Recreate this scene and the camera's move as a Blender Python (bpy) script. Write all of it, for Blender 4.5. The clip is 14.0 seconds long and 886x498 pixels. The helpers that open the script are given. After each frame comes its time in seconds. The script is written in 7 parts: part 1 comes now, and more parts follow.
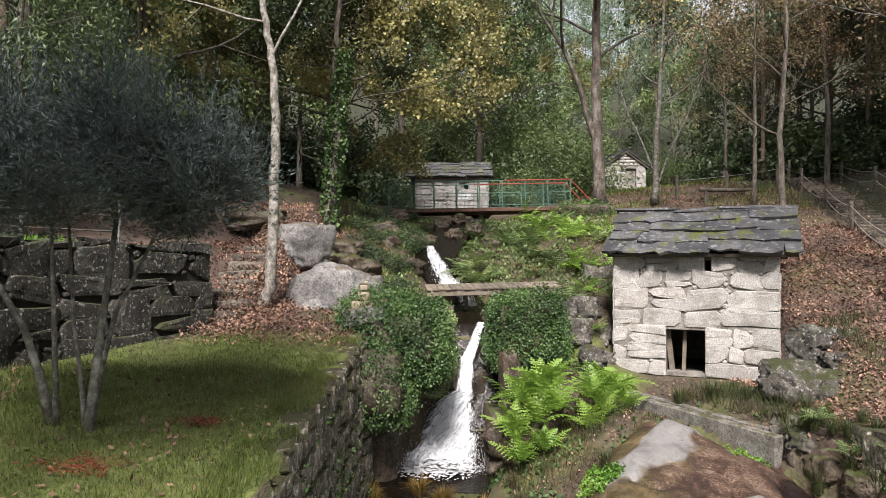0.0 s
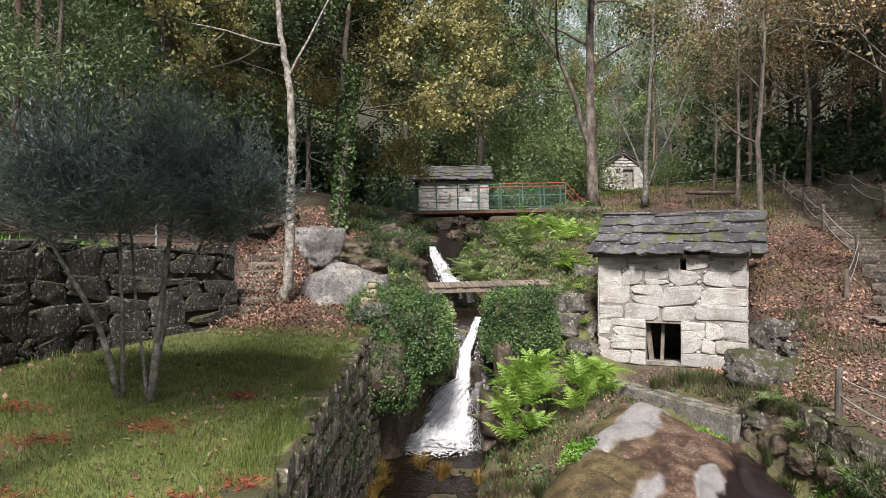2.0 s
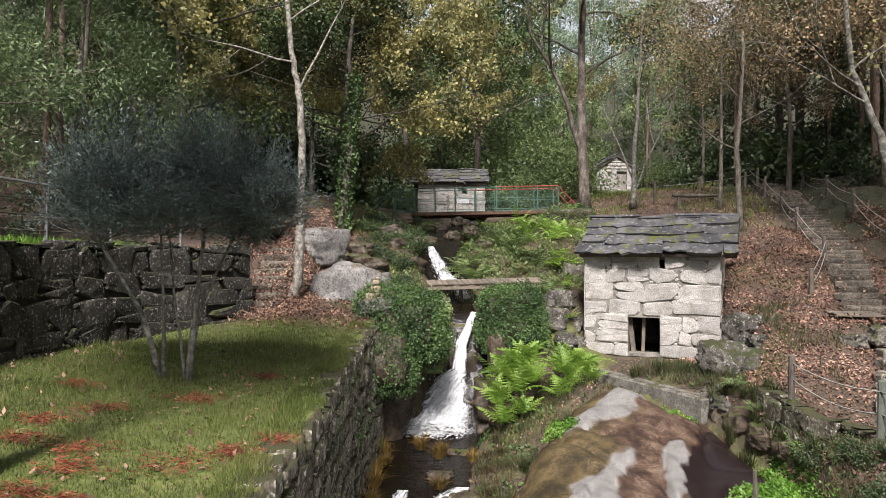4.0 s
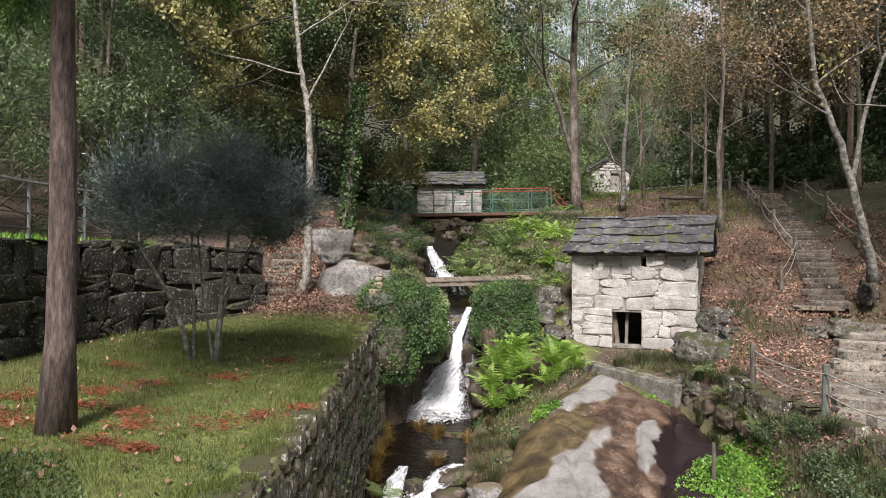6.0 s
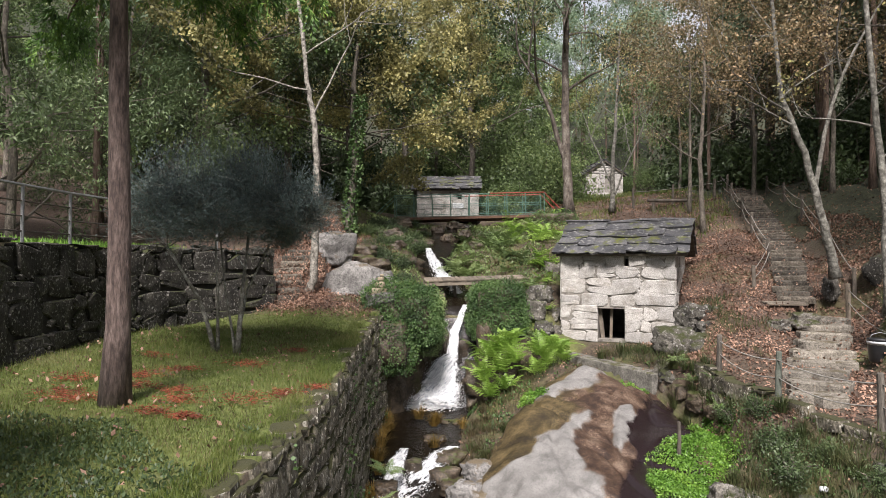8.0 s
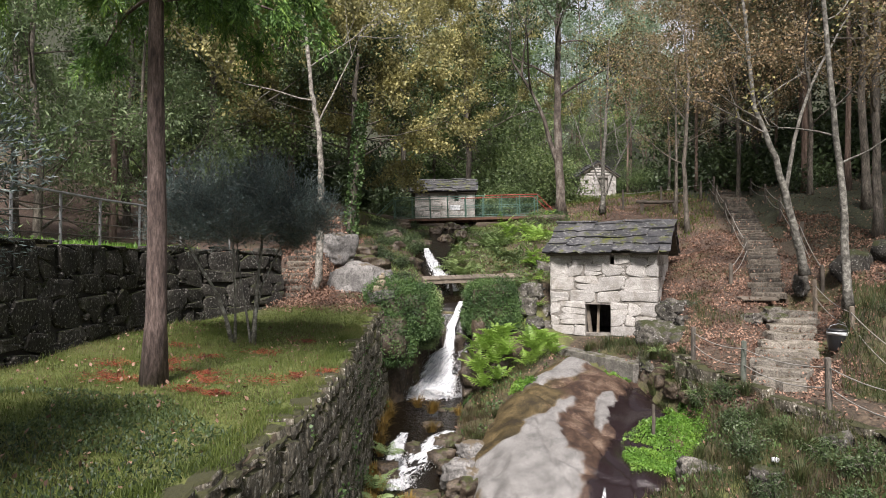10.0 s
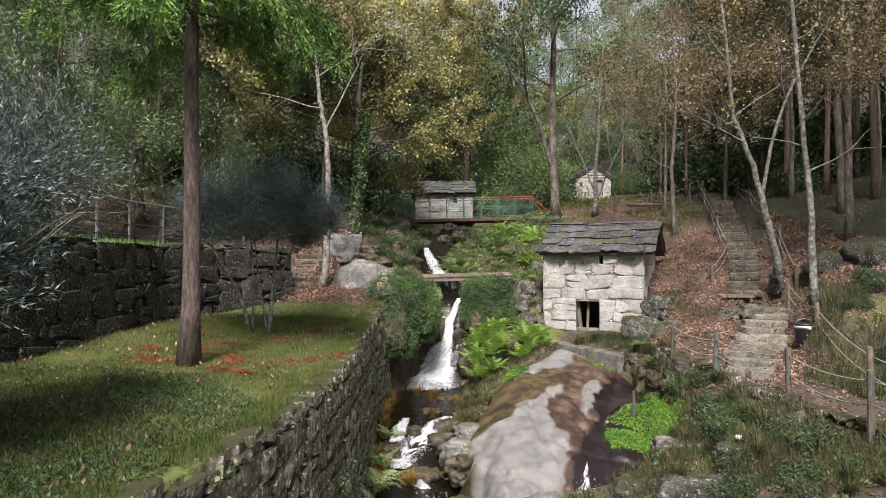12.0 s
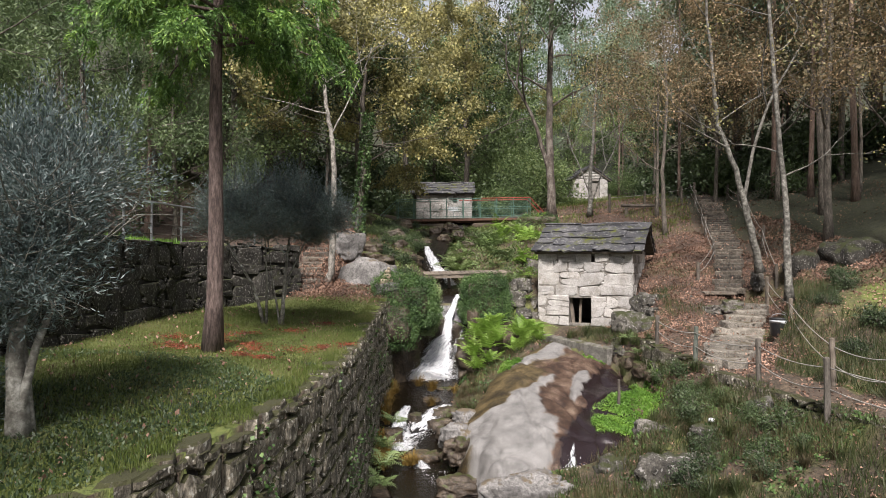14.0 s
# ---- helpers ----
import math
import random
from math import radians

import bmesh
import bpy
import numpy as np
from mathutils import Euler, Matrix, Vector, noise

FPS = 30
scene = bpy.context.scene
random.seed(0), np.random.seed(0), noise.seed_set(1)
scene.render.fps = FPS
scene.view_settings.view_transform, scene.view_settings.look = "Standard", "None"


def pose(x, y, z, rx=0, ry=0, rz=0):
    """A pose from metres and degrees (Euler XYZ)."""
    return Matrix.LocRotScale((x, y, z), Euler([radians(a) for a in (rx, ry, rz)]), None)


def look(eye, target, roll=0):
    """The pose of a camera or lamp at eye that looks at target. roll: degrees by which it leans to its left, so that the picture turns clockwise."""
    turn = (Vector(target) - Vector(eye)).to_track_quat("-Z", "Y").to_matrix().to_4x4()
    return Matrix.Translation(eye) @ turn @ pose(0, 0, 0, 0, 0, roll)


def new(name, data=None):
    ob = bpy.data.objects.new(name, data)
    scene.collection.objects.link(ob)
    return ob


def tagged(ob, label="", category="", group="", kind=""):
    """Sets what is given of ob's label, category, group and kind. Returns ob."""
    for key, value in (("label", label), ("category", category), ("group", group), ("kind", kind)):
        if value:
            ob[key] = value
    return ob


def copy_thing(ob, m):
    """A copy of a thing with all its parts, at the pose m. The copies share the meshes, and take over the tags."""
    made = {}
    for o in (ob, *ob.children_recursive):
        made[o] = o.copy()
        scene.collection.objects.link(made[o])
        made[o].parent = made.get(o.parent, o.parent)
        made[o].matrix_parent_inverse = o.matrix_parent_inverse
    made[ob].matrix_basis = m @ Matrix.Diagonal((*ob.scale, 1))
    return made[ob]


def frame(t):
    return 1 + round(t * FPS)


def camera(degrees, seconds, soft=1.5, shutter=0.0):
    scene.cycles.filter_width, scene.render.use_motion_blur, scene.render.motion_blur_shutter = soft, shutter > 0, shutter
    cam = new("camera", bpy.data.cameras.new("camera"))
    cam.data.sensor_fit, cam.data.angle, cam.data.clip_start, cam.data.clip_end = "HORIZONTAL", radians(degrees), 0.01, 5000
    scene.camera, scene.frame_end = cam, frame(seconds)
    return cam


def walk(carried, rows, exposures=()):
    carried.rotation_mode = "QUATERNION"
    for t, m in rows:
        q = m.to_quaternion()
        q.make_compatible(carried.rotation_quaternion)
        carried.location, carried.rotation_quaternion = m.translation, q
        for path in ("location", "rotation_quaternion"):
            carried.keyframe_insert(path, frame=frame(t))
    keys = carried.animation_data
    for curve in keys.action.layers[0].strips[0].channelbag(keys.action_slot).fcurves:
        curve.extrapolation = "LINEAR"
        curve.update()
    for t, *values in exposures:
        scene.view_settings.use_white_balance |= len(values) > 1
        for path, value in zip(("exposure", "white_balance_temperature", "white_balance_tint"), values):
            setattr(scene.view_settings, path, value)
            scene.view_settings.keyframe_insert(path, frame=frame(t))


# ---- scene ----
cam = camera(66.0, 14.0, soft=0.5)
PATH = [
    (0, (-0.014, 0.181, 2.306), (-0.043, 2.181, 2.351), 0.3),
    (0.5, (-0.001, -0.227, 2.329), (-0.035, 1.772, 2.371), 0.3),
    (1, (0.029, -0.619, 2.348), (-0.007, 1.381, 2.393), -0.0),
    (1.5, (0.073, -0.96, 2.361), (0.035, 1.039, 2.402), 0.1),
    (2, (0.115, -1.309, 2.361), (0.072, 0.69, 2.399), 0.2),
    (2.5, (0.129, -1.633, 2.363), (0.087, 0.366, 2.4), 0.2),
    (3, (0.139, -1.975, 2.361), (0.098, 0.024, 2.397), 0.3),
    (5.5, (0.213, -3.584, 2.318), (0.177, -1.585, 2.355), 0.2),
    (6, (0.235, -3.939, 2.309), (0.198, -1.94, 2.345), 0.3),
    (6.5, (0.258, -4.292, 2.299), (0.222, -2.293, 2.337), 0.2),
    (7, (0.284, -4.641, 2.283), (0.247, -2.642, 2.324), 0.2),
    (7.5, (0.343, -5.014, 2.287), (0.304, -3.015, 2.327), 0.1),
    (8, (0.365, -5.348, 2.296), (0.326, -3.349, 2.336), -0.0),
    (10.3, (0.447, -6.832, 2.256), (0.412, -4.832, 2.297), -0.2),
    (10.5, (0.447, -6.969, 2.252), (0.414, -4.969, 2.292), -0.0),
    (11, (0.452, -7.298, 2.234), (0.418, -5.299, 2.276), -0.0),
    (11.5, (0.441, -7.623, 2.221), (0.409, -5.623, 2.264), 0.0),
    (12, (0.433, -7.959, 2.205), (0.403, -5.96, 2.247), 0.1),
    (12.5, (0.438, -8.268, 2.188), (0.407, -6.269, 2.23), 0.2),
    (13, (0.449, -8.591, 2.171), (0.417, -6.592, 2.213), 0.2),
    (13.5, (0.463, -8.875, 2.158), (0.432, -6.876, 2.198), 0.3),
    (14, (0.469, -9.141, 2.166), (0.438, -7.142, 2.205), 0.3),
]
walk(cam, [(t, look(eye, target, roll)) for t, eye, target, roll in PATH], [(0.0, 0.5, 6450, 16), (8.0, 0.42, 6450, 16), (14.0, 0.36, 6450, 16)])

# ---- light ----
SUN_FROM = Vector((-0.08, -0.82, 0.95)).normalized()
world = bpy.data.worlds.new("sky")
scene.world = world
world.use_nodes = True
wn = world.node_tree.nodes
sky = wn.new("ShaderNodeTexSky")
sky.sky_type = "NISHITA"
sky.sun_disc = False
sky.sun_elevation = math.asin(SUN_FROM.z)
sky.sun_rotation = math.atan2(SUN_FROM.x, SUN_FROM.y)
sky.dust_density, sky.air_density = 4.0, 1.0
veil = wn.new("ShaderNodeMixRGB")
veil.inputs["Fac"].default_value = 0.6
veil.inputs["Color2"].default_value = (9.0, 9.3, 9.6, 1)
world.node_tree.links.new(sky.outputs["Color"], veil.inputs["Color1"])
world.node_tree.links.new(veil.outputs["Color"], wn["Background"].inputs["Color"])
wn["Background"].inputs["Strength"].default_value = 0.08
sun_data = bpy.data.lights.new("sun", "SUN")
sun_data.energy, sun_data.angle, sun_data.color = 7.0, radians(14), (1.0, 0.95, 0.88)
sun = new("sun", sun_data)
sun.matrix_world = look(SUN_FROM * 60, (0, 0, 0))

# ---- materials ----


def ramp_node(nt, stops):
    r = nt.nodes.new("ShaderNodeValToRGB")
    e = r.color_ramp.elements
    while len(e) < len(stops):
        e.new(0.5)
    for el, (p, c) in zip(e, stops):
        el.position, el.color = p, (*c, 1)
    return r


def noise_node(nt, scale, detail=6, rough=0.6, space="Object", distort=0.0, stretch=None):
    tc = nt.nodes.new("ShaderNodeTexCoord")
    n = nt.nodes.new("ShaderNodeTexNoise")
    n.inputs["Scale"].default_value, n.inputs["Detail"].default_value = scale, detail
    n.inputs["Roughness"].default_value, n.inputs["Distortion"].default_value = rough, distort
    if space == "World":
        g = nt.nodes.new("ShaderNodeNewGeometry")
        source = g.outputs["Position"]
    else:
        source = tc.outputs[space]
    if stretch:
        mp = nt.nodes.new("ShaderNodeMapping")
        mp.inputs["Scale"].default_value = stretch
        nt.links.new(source, mp.inputs["Vector"])
        source = mp.outputs["Vector"]
    nt.links.new(source, n.inputs["Vector"])
    return n


def mix_node(nt, fac, a, b, mode="MIX"):
    m = nt.nodes.new("ShaderNodeMixRGB")
    m.blend_type = mode
    for sock, v in (("Fac", fac), ("Color1", a), ("Color2", b)):
        if isinstance(v, bpy.types.NodeSocket):
            nt.links.new(v, m.inputs[sock])
        elif isinstance(v, tuple):
            m.inputs[sock].default_value = (*v, 1)
        else:
            m.inputs[sock].default_value = v
    return m.outputs["Color"]


def surface(name, stops, scale=3.0, fine=40.0, rough=0.85, bump=0.4, bump_dist=0.02, vary=0.25, space="World",
            moss=None, moss_amount=0.5, spots=None, spot_scale=60.0, metal=0.0, fine_mix=0.35, stretch=None, gain=0.74, moss_up=0.18):
    """A worn surface: broad colour ramp, fine grain, optional moss on upward faces and speckles."""
    m = bpy.data.materials.new(name)
    m.use_nodes = True
    nt = m.node_tree
    bsdf = nt.nodes["Principled BSDF"]
    stops = [(p, tuple(k * gain for k in c)) for p, c in stops]
    spots = tuple(k * gain for k in spots) if spots else None
    broad = noise_node(nt, scale, 5, 0.65, space, stretch=stretch)
    grain = noise_node(nt, fine, 4, 0.7, space, stretch=stretch)
    r = ramp_node(nt, stops)
    nt.links.new(broad.outputs["Fac"], r.inputs["Fac"])
    g = ramp_node(nt, [(0.36, (0.22, 0.22, 0.22)), (0.64, (0.78, 0.78, 0.78))])
    nt.links.new(grain.outputs["Fac"], g.inputs["Fac"])
    col = mix_node(nt, fine_mix, r.outputs["Color"], g.outputs["Color"], "OVERLAY")
    if vary:
        info = nt.nodes.new("ShaderNodeObjectInfo")
        v = ramp_node(nt, [(0.0, (1 - vary,) * 3), (1.0, (1 + vary * 0.6, 1 + vary * 0.55, 1 + vary * 0.45))])
        nt.links.new(info.outputs["Random"], v.inputs["Fac"])
        col = mix_node(nt, 1.0, col, v.outputs["Color"], "MULTIPLY")
    if spots:
        s = noise_node(nt, spot_scale, 3, 0.5, space)
        sr = ramp_node(nt, [(0.58, (0, 0, 0)), (0.66, (1, 1, 1))])
        nt.links.new(s.outputs["Fac"], sr.inputs["Fac"])
        col = mix_node(nt, sr.outputs["Color"], col, spots)
    if moss:
        geo = nt.nodes.new("ShaderNodeNewGeometry")
        sep = nt.nodes.new("ShaderNodeSeparateXYZ")
        nt.links.new(geo.outputs["Normal"], sep.inputs["Vector"])
        mn = noise_node(nt, 2.2, 6, 0.7, "World")
        add = nt.nodes.new("ShaderNodeMath")
        add.operation = "MULTIPLY_ADD"
        nt.links.new(sep.outputs["Z"], add.inputs[0])
        add.inputs[1].default_value = moss_up
        nt.links.new(mn.outputs["Fac"], add.inputs[2])
        lo = 0.86 - 0.5 * moss_amount
        mr = ramp_node(nt, [(lo, (0, 0, 0)), (lo + 0.09, (1, 1, 1))])
        nt.links.new(add.outputs[0], mr.inputs["Fac"])
        col = mix_node(nt, mr.outputs["Color"], col, moss)
    nt.links.new(col, bsdf.inputs["Base Color"])
    bsdf.inputs["Roughness"].default_value = rough
    bsdf.inputs["Metallic"].default_value = metal
    if bump:
        b = nt.nodes.new("ShaderNodeBump")
        b.inputs["Strength"].default_value, b.inputs["Distance"].default_value = bump, bump_dist
        h = mix_node(nt, 0.5, broad.outputs["Fac"], grain.outputs["Fac"])
        nt.links.new(h, b.inputs["Height"])
        nt.links.new(b.outputs["Normal"], bsdf.inputs["Normal"])
    return m


def foliage(name, stops, rough=0.55, glow=0.25, patch=0.5, gain=1.0):
    """Leaves: colour per leaf, broad patches, some light passing through."""
    stops = [(p, tuple(k * gain for k in c)) for p, c in stops]
    m = bpy.data.materials.new(name)
    m.use_nodes = True
    nt = m.node_tree
    bsdf = nt.nodes["Principled BSDF"]
    geo = nt.nodes.new("ShaderNodeNewGeometry")
    big = noise_node(nt, patch, 3, 0.5, "World")
    add = nt.nodes.new("ShaderNodeMath")
    add.operation = "MULTIPLY_ADD"
    nt.links.new(geo.outputs["Random Per Island"], add.inputs[0])
    add.inputs[1].default_value = 0.42
    sub = nt.nodes.new("ShaderNodeMath")
    sub.operation = "MULTIPLY_ADD"
    nt.links.new(big.outputs["Fac"], sub.inputs[0])
    sub.inputs[1].default_value, sub.inputs[2].default_value = 1.5, -0.46
    nt.links.new(sub.outputs[0], add.inputs[2])
    r = ramp_node(nt, stops)
    nt.links.new(add.outputs[0], r.inputs["Fac"])
    nt.links.new(r.outputs["Color"], bsdf.inputs["Base Color"])
    bsdf.inputs["Roughness"].default_value = rough
    tr = nt.nodes.new("ShaderNodeBsdfTranslucent")
    nt.links.new(r.outputs["Color"], tr.inputs["Color"])
    mx = nt.nodes.new("ShaderNodeMixShader")
    mx.inputs["Fac"].default_value = glow
    nt.links.new(bsdf.outputs[0], mx.inputs[1])
    nt.links.new(tr.outputs[0], mx.inputs[2])
    nt.links.new(mx.outputs[0], nt.nodes["Material Output"].inputs["Surface"])
    return m


M_GRANITE = surface("granite", [(0.3, (0.29, 0.27, 0.235)), (0.5, (0.45, 0.438, 0.415)), (0.7, (0.56, 0.548, 0.525))], 3.4, 48, 0.9, 0.9, 0.03, 0.18, spots=(0.30, 0.29, 0.27), spot_scale=30, fine_mix=0.58)
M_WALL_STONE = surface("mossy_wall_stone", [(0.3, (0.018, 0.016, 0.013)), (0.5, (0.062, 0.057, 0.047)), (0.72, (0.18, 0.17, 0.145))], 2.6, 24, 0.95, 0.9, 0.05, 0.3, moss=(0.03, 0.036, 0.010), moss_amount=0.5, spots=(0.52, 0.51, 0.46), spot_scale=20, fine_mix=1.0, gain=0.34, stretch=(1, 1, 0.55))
M_STREAM_STONE = surface("stream_wall_stone", [(0.3, (0.03, 0.026, 0.019)), (0.5, (0.12, 0.108, 0.082)), (0.72, (0.33, 0.30, 0.245))], 5, 26, 0.95, 1.0, 0.06, 0.25, moss=(0.035, 0.036, 0.011), moss_amount=0.5, spots=(0.42, 0.405, 0.35), spot_scale=15, fine_mix=0.95, gain=1.0, moss_up=0.4, stretch=(1, 1, 0.6))
M_MORTAR = surface("dark_joint", [(0.3, (0.012, 0.011, 0.009)), (0.7, (0.04, 0.036, 0.03))], 3, 30, 0.95, 0.5, 0.02, 0)
M_HUT_JOINT = surface("hut_joint", [(0.3, (0.11, 0.10, 0.088)), (0.7, (0.34, 0.32, 0.285))], 6, 40, 0.95, 0.6, 0.02, 0)
M_SLATE = surface("slate", [(0.3, (0.035, 0.037, 0.043)), (0.5, (0.075, 0.078, 0.088)), (0.7, (0.17, 0.17, 0.175))], 2.5, 26, 0.7, 0.6, 0.02, 0.4, moss=(0.075, 0.085, 0.010), moss_amount=0.31, spots=(0.26, 0.26, 0.25), spot_scale=9, fine_mix=0.6, gain=0.62)
M_ROCK = surface("bank_rock", [(0.3, (0.08, 0.072, 0.06)), (0.5, (0.19, 0.175, 0.15)), (0.7, (0.33, 0.31, 0.28))], 2.4, 24, 0.92, 0.9, 0.05, 0.25, gain=0.55, fine_mix=0.9, moss=(0.028, 0.033, 0.007), moss_amount=0.52, spots=(0.36, 0.35, 0.33), spot_scale=14)
M_MOSSROCK = surface("mossy_rock", [(0.3, (0.03, 0.028, 0.023)), (0.5, (0.10, 0.094, 0.08)), (0.7, (0.24, 0.228, 0.20))], 2.6, 26, 0.92, 1.0, 0.06, 0.25, gain=0.62, fine_mix=0.95, moss=(0.026, 0.031, 0.007), moss_amount=0.45, spots=(0.36, 0.35, 0.33), spot_scale=12, moss_up=0.2)
M_BOULDER = surface("pale_boulder", [(0.3, (0.13, 0.125, 0.12)), (0.5, (0.27, 0.262, 0.25)), (0.7, (0.40, 0.39, 0.375))], 1.8, 22, 0.9, 1.0, 0.05, 0.12, moss=(0.10, 0.078, 0.048), moss_amount=0.4, spots=(0.12, 0.115, 0.11), spot_scale=11, fine_mix=0.85, gain=0.62)
M_WOOD = surface("weathered_wood", [(0.3, (0.10, 0.082, 0.064)), (0.5, (0.19, 0.16, 0.125)), (0.7, (0.29, 0.25, 0.20))], 4, 60, 0.85, 0.4, 0.01, 0.3)
M_DARKWOOD = surface("dark_wood", [(0.3, (0.06, 0.05, 0.04)), (0.7, (0.16, 0.14, 0.115))], 5, 60, 0.85, 0.4, 0.01, 0.3)
M_CHANNEL = surface("channel_concrete", [(0.3, (0.10, 0.095, 0.08)), (0.5, (0.22, 0.21, 0.185)), (0.7, (0.34, 0.325, 0.29))], 5, 30, 0.9, 0.8, 0.02, 0.1, moss=(0.05, 0.05, 0.02), moss_amount=0.45, fine_mix=0.8, gain=0.6)
M_STEP = surface("step_stone", [(0.3, (0.06, 0.05, 0.038)), (0.5, (0.14, 0.122, 0.098)), (0.7, (0.25, 0.225, 0.185))], 6, 24, 0.9, 0.9, 0.03, 0.4, fine_mix=0.75, gain=0.6)
M_GREEN = surface("green_paint", [(0.3, (0.06, 0.14, 0.11)), (0.7, (0.12, 0.22, 0.18))], 5, 50, 0.5, 0.1, 0.004, 0)
M_RED = surface("red_paint", [(0.3, (0.26, 0.04, 0.03)), (0.7, (0.36, 0.075, 0.055))], 5, 50, 0.5, 0.1, 0.004, 0)
M_RUST = surface("rusty_steel", [(0.3, (0.07, 0.035, 0.02)), (0.7, (0.16, 0.08, 0.05))], 5, 50, 0.8, 0.3, 0.006, 0)
M_STEEL = surface("galvanised_steel", [(0.3, (0.25, 0.26, 0.27)), (0.7, (0.42, 0.43, 0.44))], 8, 60, 0.5, 0.1, 0.003, 0, metal=0.5)
M_PALEBARK = surface("pale_bark", [(0.34, (0.06, 0.055, 0.045)), (0.5, (0.24, 0.225, 0.195)), (0.66, (0.46, 0.44, 0.39))], 9, 40, 0.9, 0.8, 0.02, 0.1, fine_mix=0.6)
M_BARK = surface("grey_bark", [(0.3, (0.05, 0.045, 0.038)), (0.5, (0.13, 0.115, 0.095)), (0.7, (0.24, 0.215, 0.18))], 10, 40, 0.95, 0.9, 0.03, 0.2, stretch=(1, 1, 0.3), fine_mix=0.6)
M_REDBARK = surface("reddish_bark", [(0.3, (0.09, 0.06, 0.045)), (0.5, (0.17, 0.12, 0.095)), (0.7, (0.27, 0.21, 0.17))], 22, 60, 0.95, 1.0, 0.05, 0.2, stretch=(1, 1, 0.12), fine_mix=0.6)
M_CEDARBARK = surface("cedar_bark", [(0.32, (0.045, 0.032, 0.028)), (0.5, (0.12, 0.086, 0.075)), (0.68, (0.21, 0.16, 0.14))], 16, 50, 0.95, 1.0, 0.05, 0, stretch=(1, 1, 0.2), fine_mix=0.7)
M_LICHENBARK = surface("grey_lichen_bark", [(0.34, (0.045, 0.042, 0.036)), (0.5, (0.15, 0.145, 0.125)), (0.66, (0.32, 0.315, 0.28))], 9, 40, 0.92, 0.8, 0.02, 0.15, fine_mix=0.6)
M_EUCBARK = surface("mottled_bark", [(0.34, (0.04, 0.032, 0.026)), (0.5, (0.115, 0.095, 0.078)), (0.62, (0.20, 0.18, 0.155))], 5, 30, 0.92, 0.8, 0.03, 0.15, fine_mix=0.7, stretch=(1, 1, 0.5))
M_WETROCK = surface("wet_rock", [(0.3, (0.022, 0.016, 0.01)), (0.5, (0.075, 0.055, 0.036)), (0.7, (0.17, 0.135, 0.10))], 3, 24, 0.55, 0.9, 0.05, 0.25, moss=(0.042, 0.05, 0.011), moss_amount=0.46, fine_mix=0.9)
M_ROPE = surface("rope", [(0.3, (0.22, 0.21, 0.19)), (0.7, (0.36, 0.35, 0.32))], 8, 80, 0.9, 0.3, 0.004, 0)

M_OLIVE = foliage("olive_leaves", [(0.15, (0.026, 0.041, 0.040)), (0.5, (0.06, 0.086, 0.082)), (0.85, (0.145, 0.185, 0.172))], 0.45, 0.14, 1.6, 1.22)
M_OAK = foliage("yellowing_leaves", [(0.1, (0.028, 0.031, 0.012)), (0.45, (0.08, 0.077, 0.03)), (0.75, (0.155, 0.142, 0.055)), (0.98, (0.26, 0.24, 0.095))], 0.6, 0.3, 0.9, 2.45)
M_GREENLEAF = foliage("green_leaves", [(0.1, (0.018, 0.028, 0.011)), (0.5, (0.05, 0.075, 0.026)), (0.9, (0.11, 0.14, 0.055))], 0.55, 0.3, 0.35, 2.4)
M_DARKLEAF = foliage("dark_leaves", [(0.1, (0.012, 0.02, 0.009)), (0.5, (0.03, 0.05, 0.018)), (0.9, (0.065, 0.095, 0.035))], 0.55, 0.25, 0.3, 1.5)
M_EUC = foliage("eucalyptus_leaves", [(0.1, (0.03, 0.05, 0.028)), (0.5, (0.075, 0.11, 0.065)), (0.9, (0.15, 0.19, 0.13))], 0.5, 0.3, 0.3, 2.1)
M_ACACIA = foliage("acacia_leaves", [(0.1, (0.015, 0.026, 0.010)), (0.5, (0.045, 0.068, 0.028)), (0.9, (0.10, 0.135, 0.06))], 0.55, 0.3, 0.7, 2.15)
M_BROWNLEAF = foliage("brown_leaves", [(0.1, (0.022, 0.022, 0.009)), (0.45, (0.07, 0.056, 0.028)), (0.75, (0.15, 0.107, 0.058)), (0.97, (0.27, 0.19, 0.112))], 0.65, 0.3, 0.5, 2.1)
M_CEDAR = foliage("cedar_sprays", [(0.1, (0.012, 0.03, 0.006)), (0.5, (0.045, 0.10, 0.018)), (0.9, (0.14, 0.22, 0.04))], 0.6, 0.22, 2.2, 1.75)
M_FERN = foliage("fern_green", [(0.1, (0.10, 0.19, 0.025)), (0.5, (0.19, 0.32, 0.05)), (0.9, (0.30, 0.43, 0.10))], 0.5, 0.35, 0.8)
M_IVY = foliage("ivy_leaves", [(0.1, (0.012, 0.03, 0.008)), (0.5, (0.035, 0.075, 0.018)), (0.9, (0.10, 0.16, 0.05))], 0.6, 0.2, 1.5, 1.3)
M_GRASS = foliage("grass", [(0.1, (0.05, 0.075, 0.012)), (0.5, (0.105, 0.15, 0.025)), (0.9, (0.22, 0.22, 0.08))], 0.6, 0.35, 0.7, 0.8)
M_DRYGRASS = foliage("dry_grass", [(0.1, (0.045, 0.035, 0.014)), (0.5, (0.10, 0.08, 0.032)), (0.9, (0.20, 0.16, 0.075))], 0.7, 0.25, 0.7, 0.6)
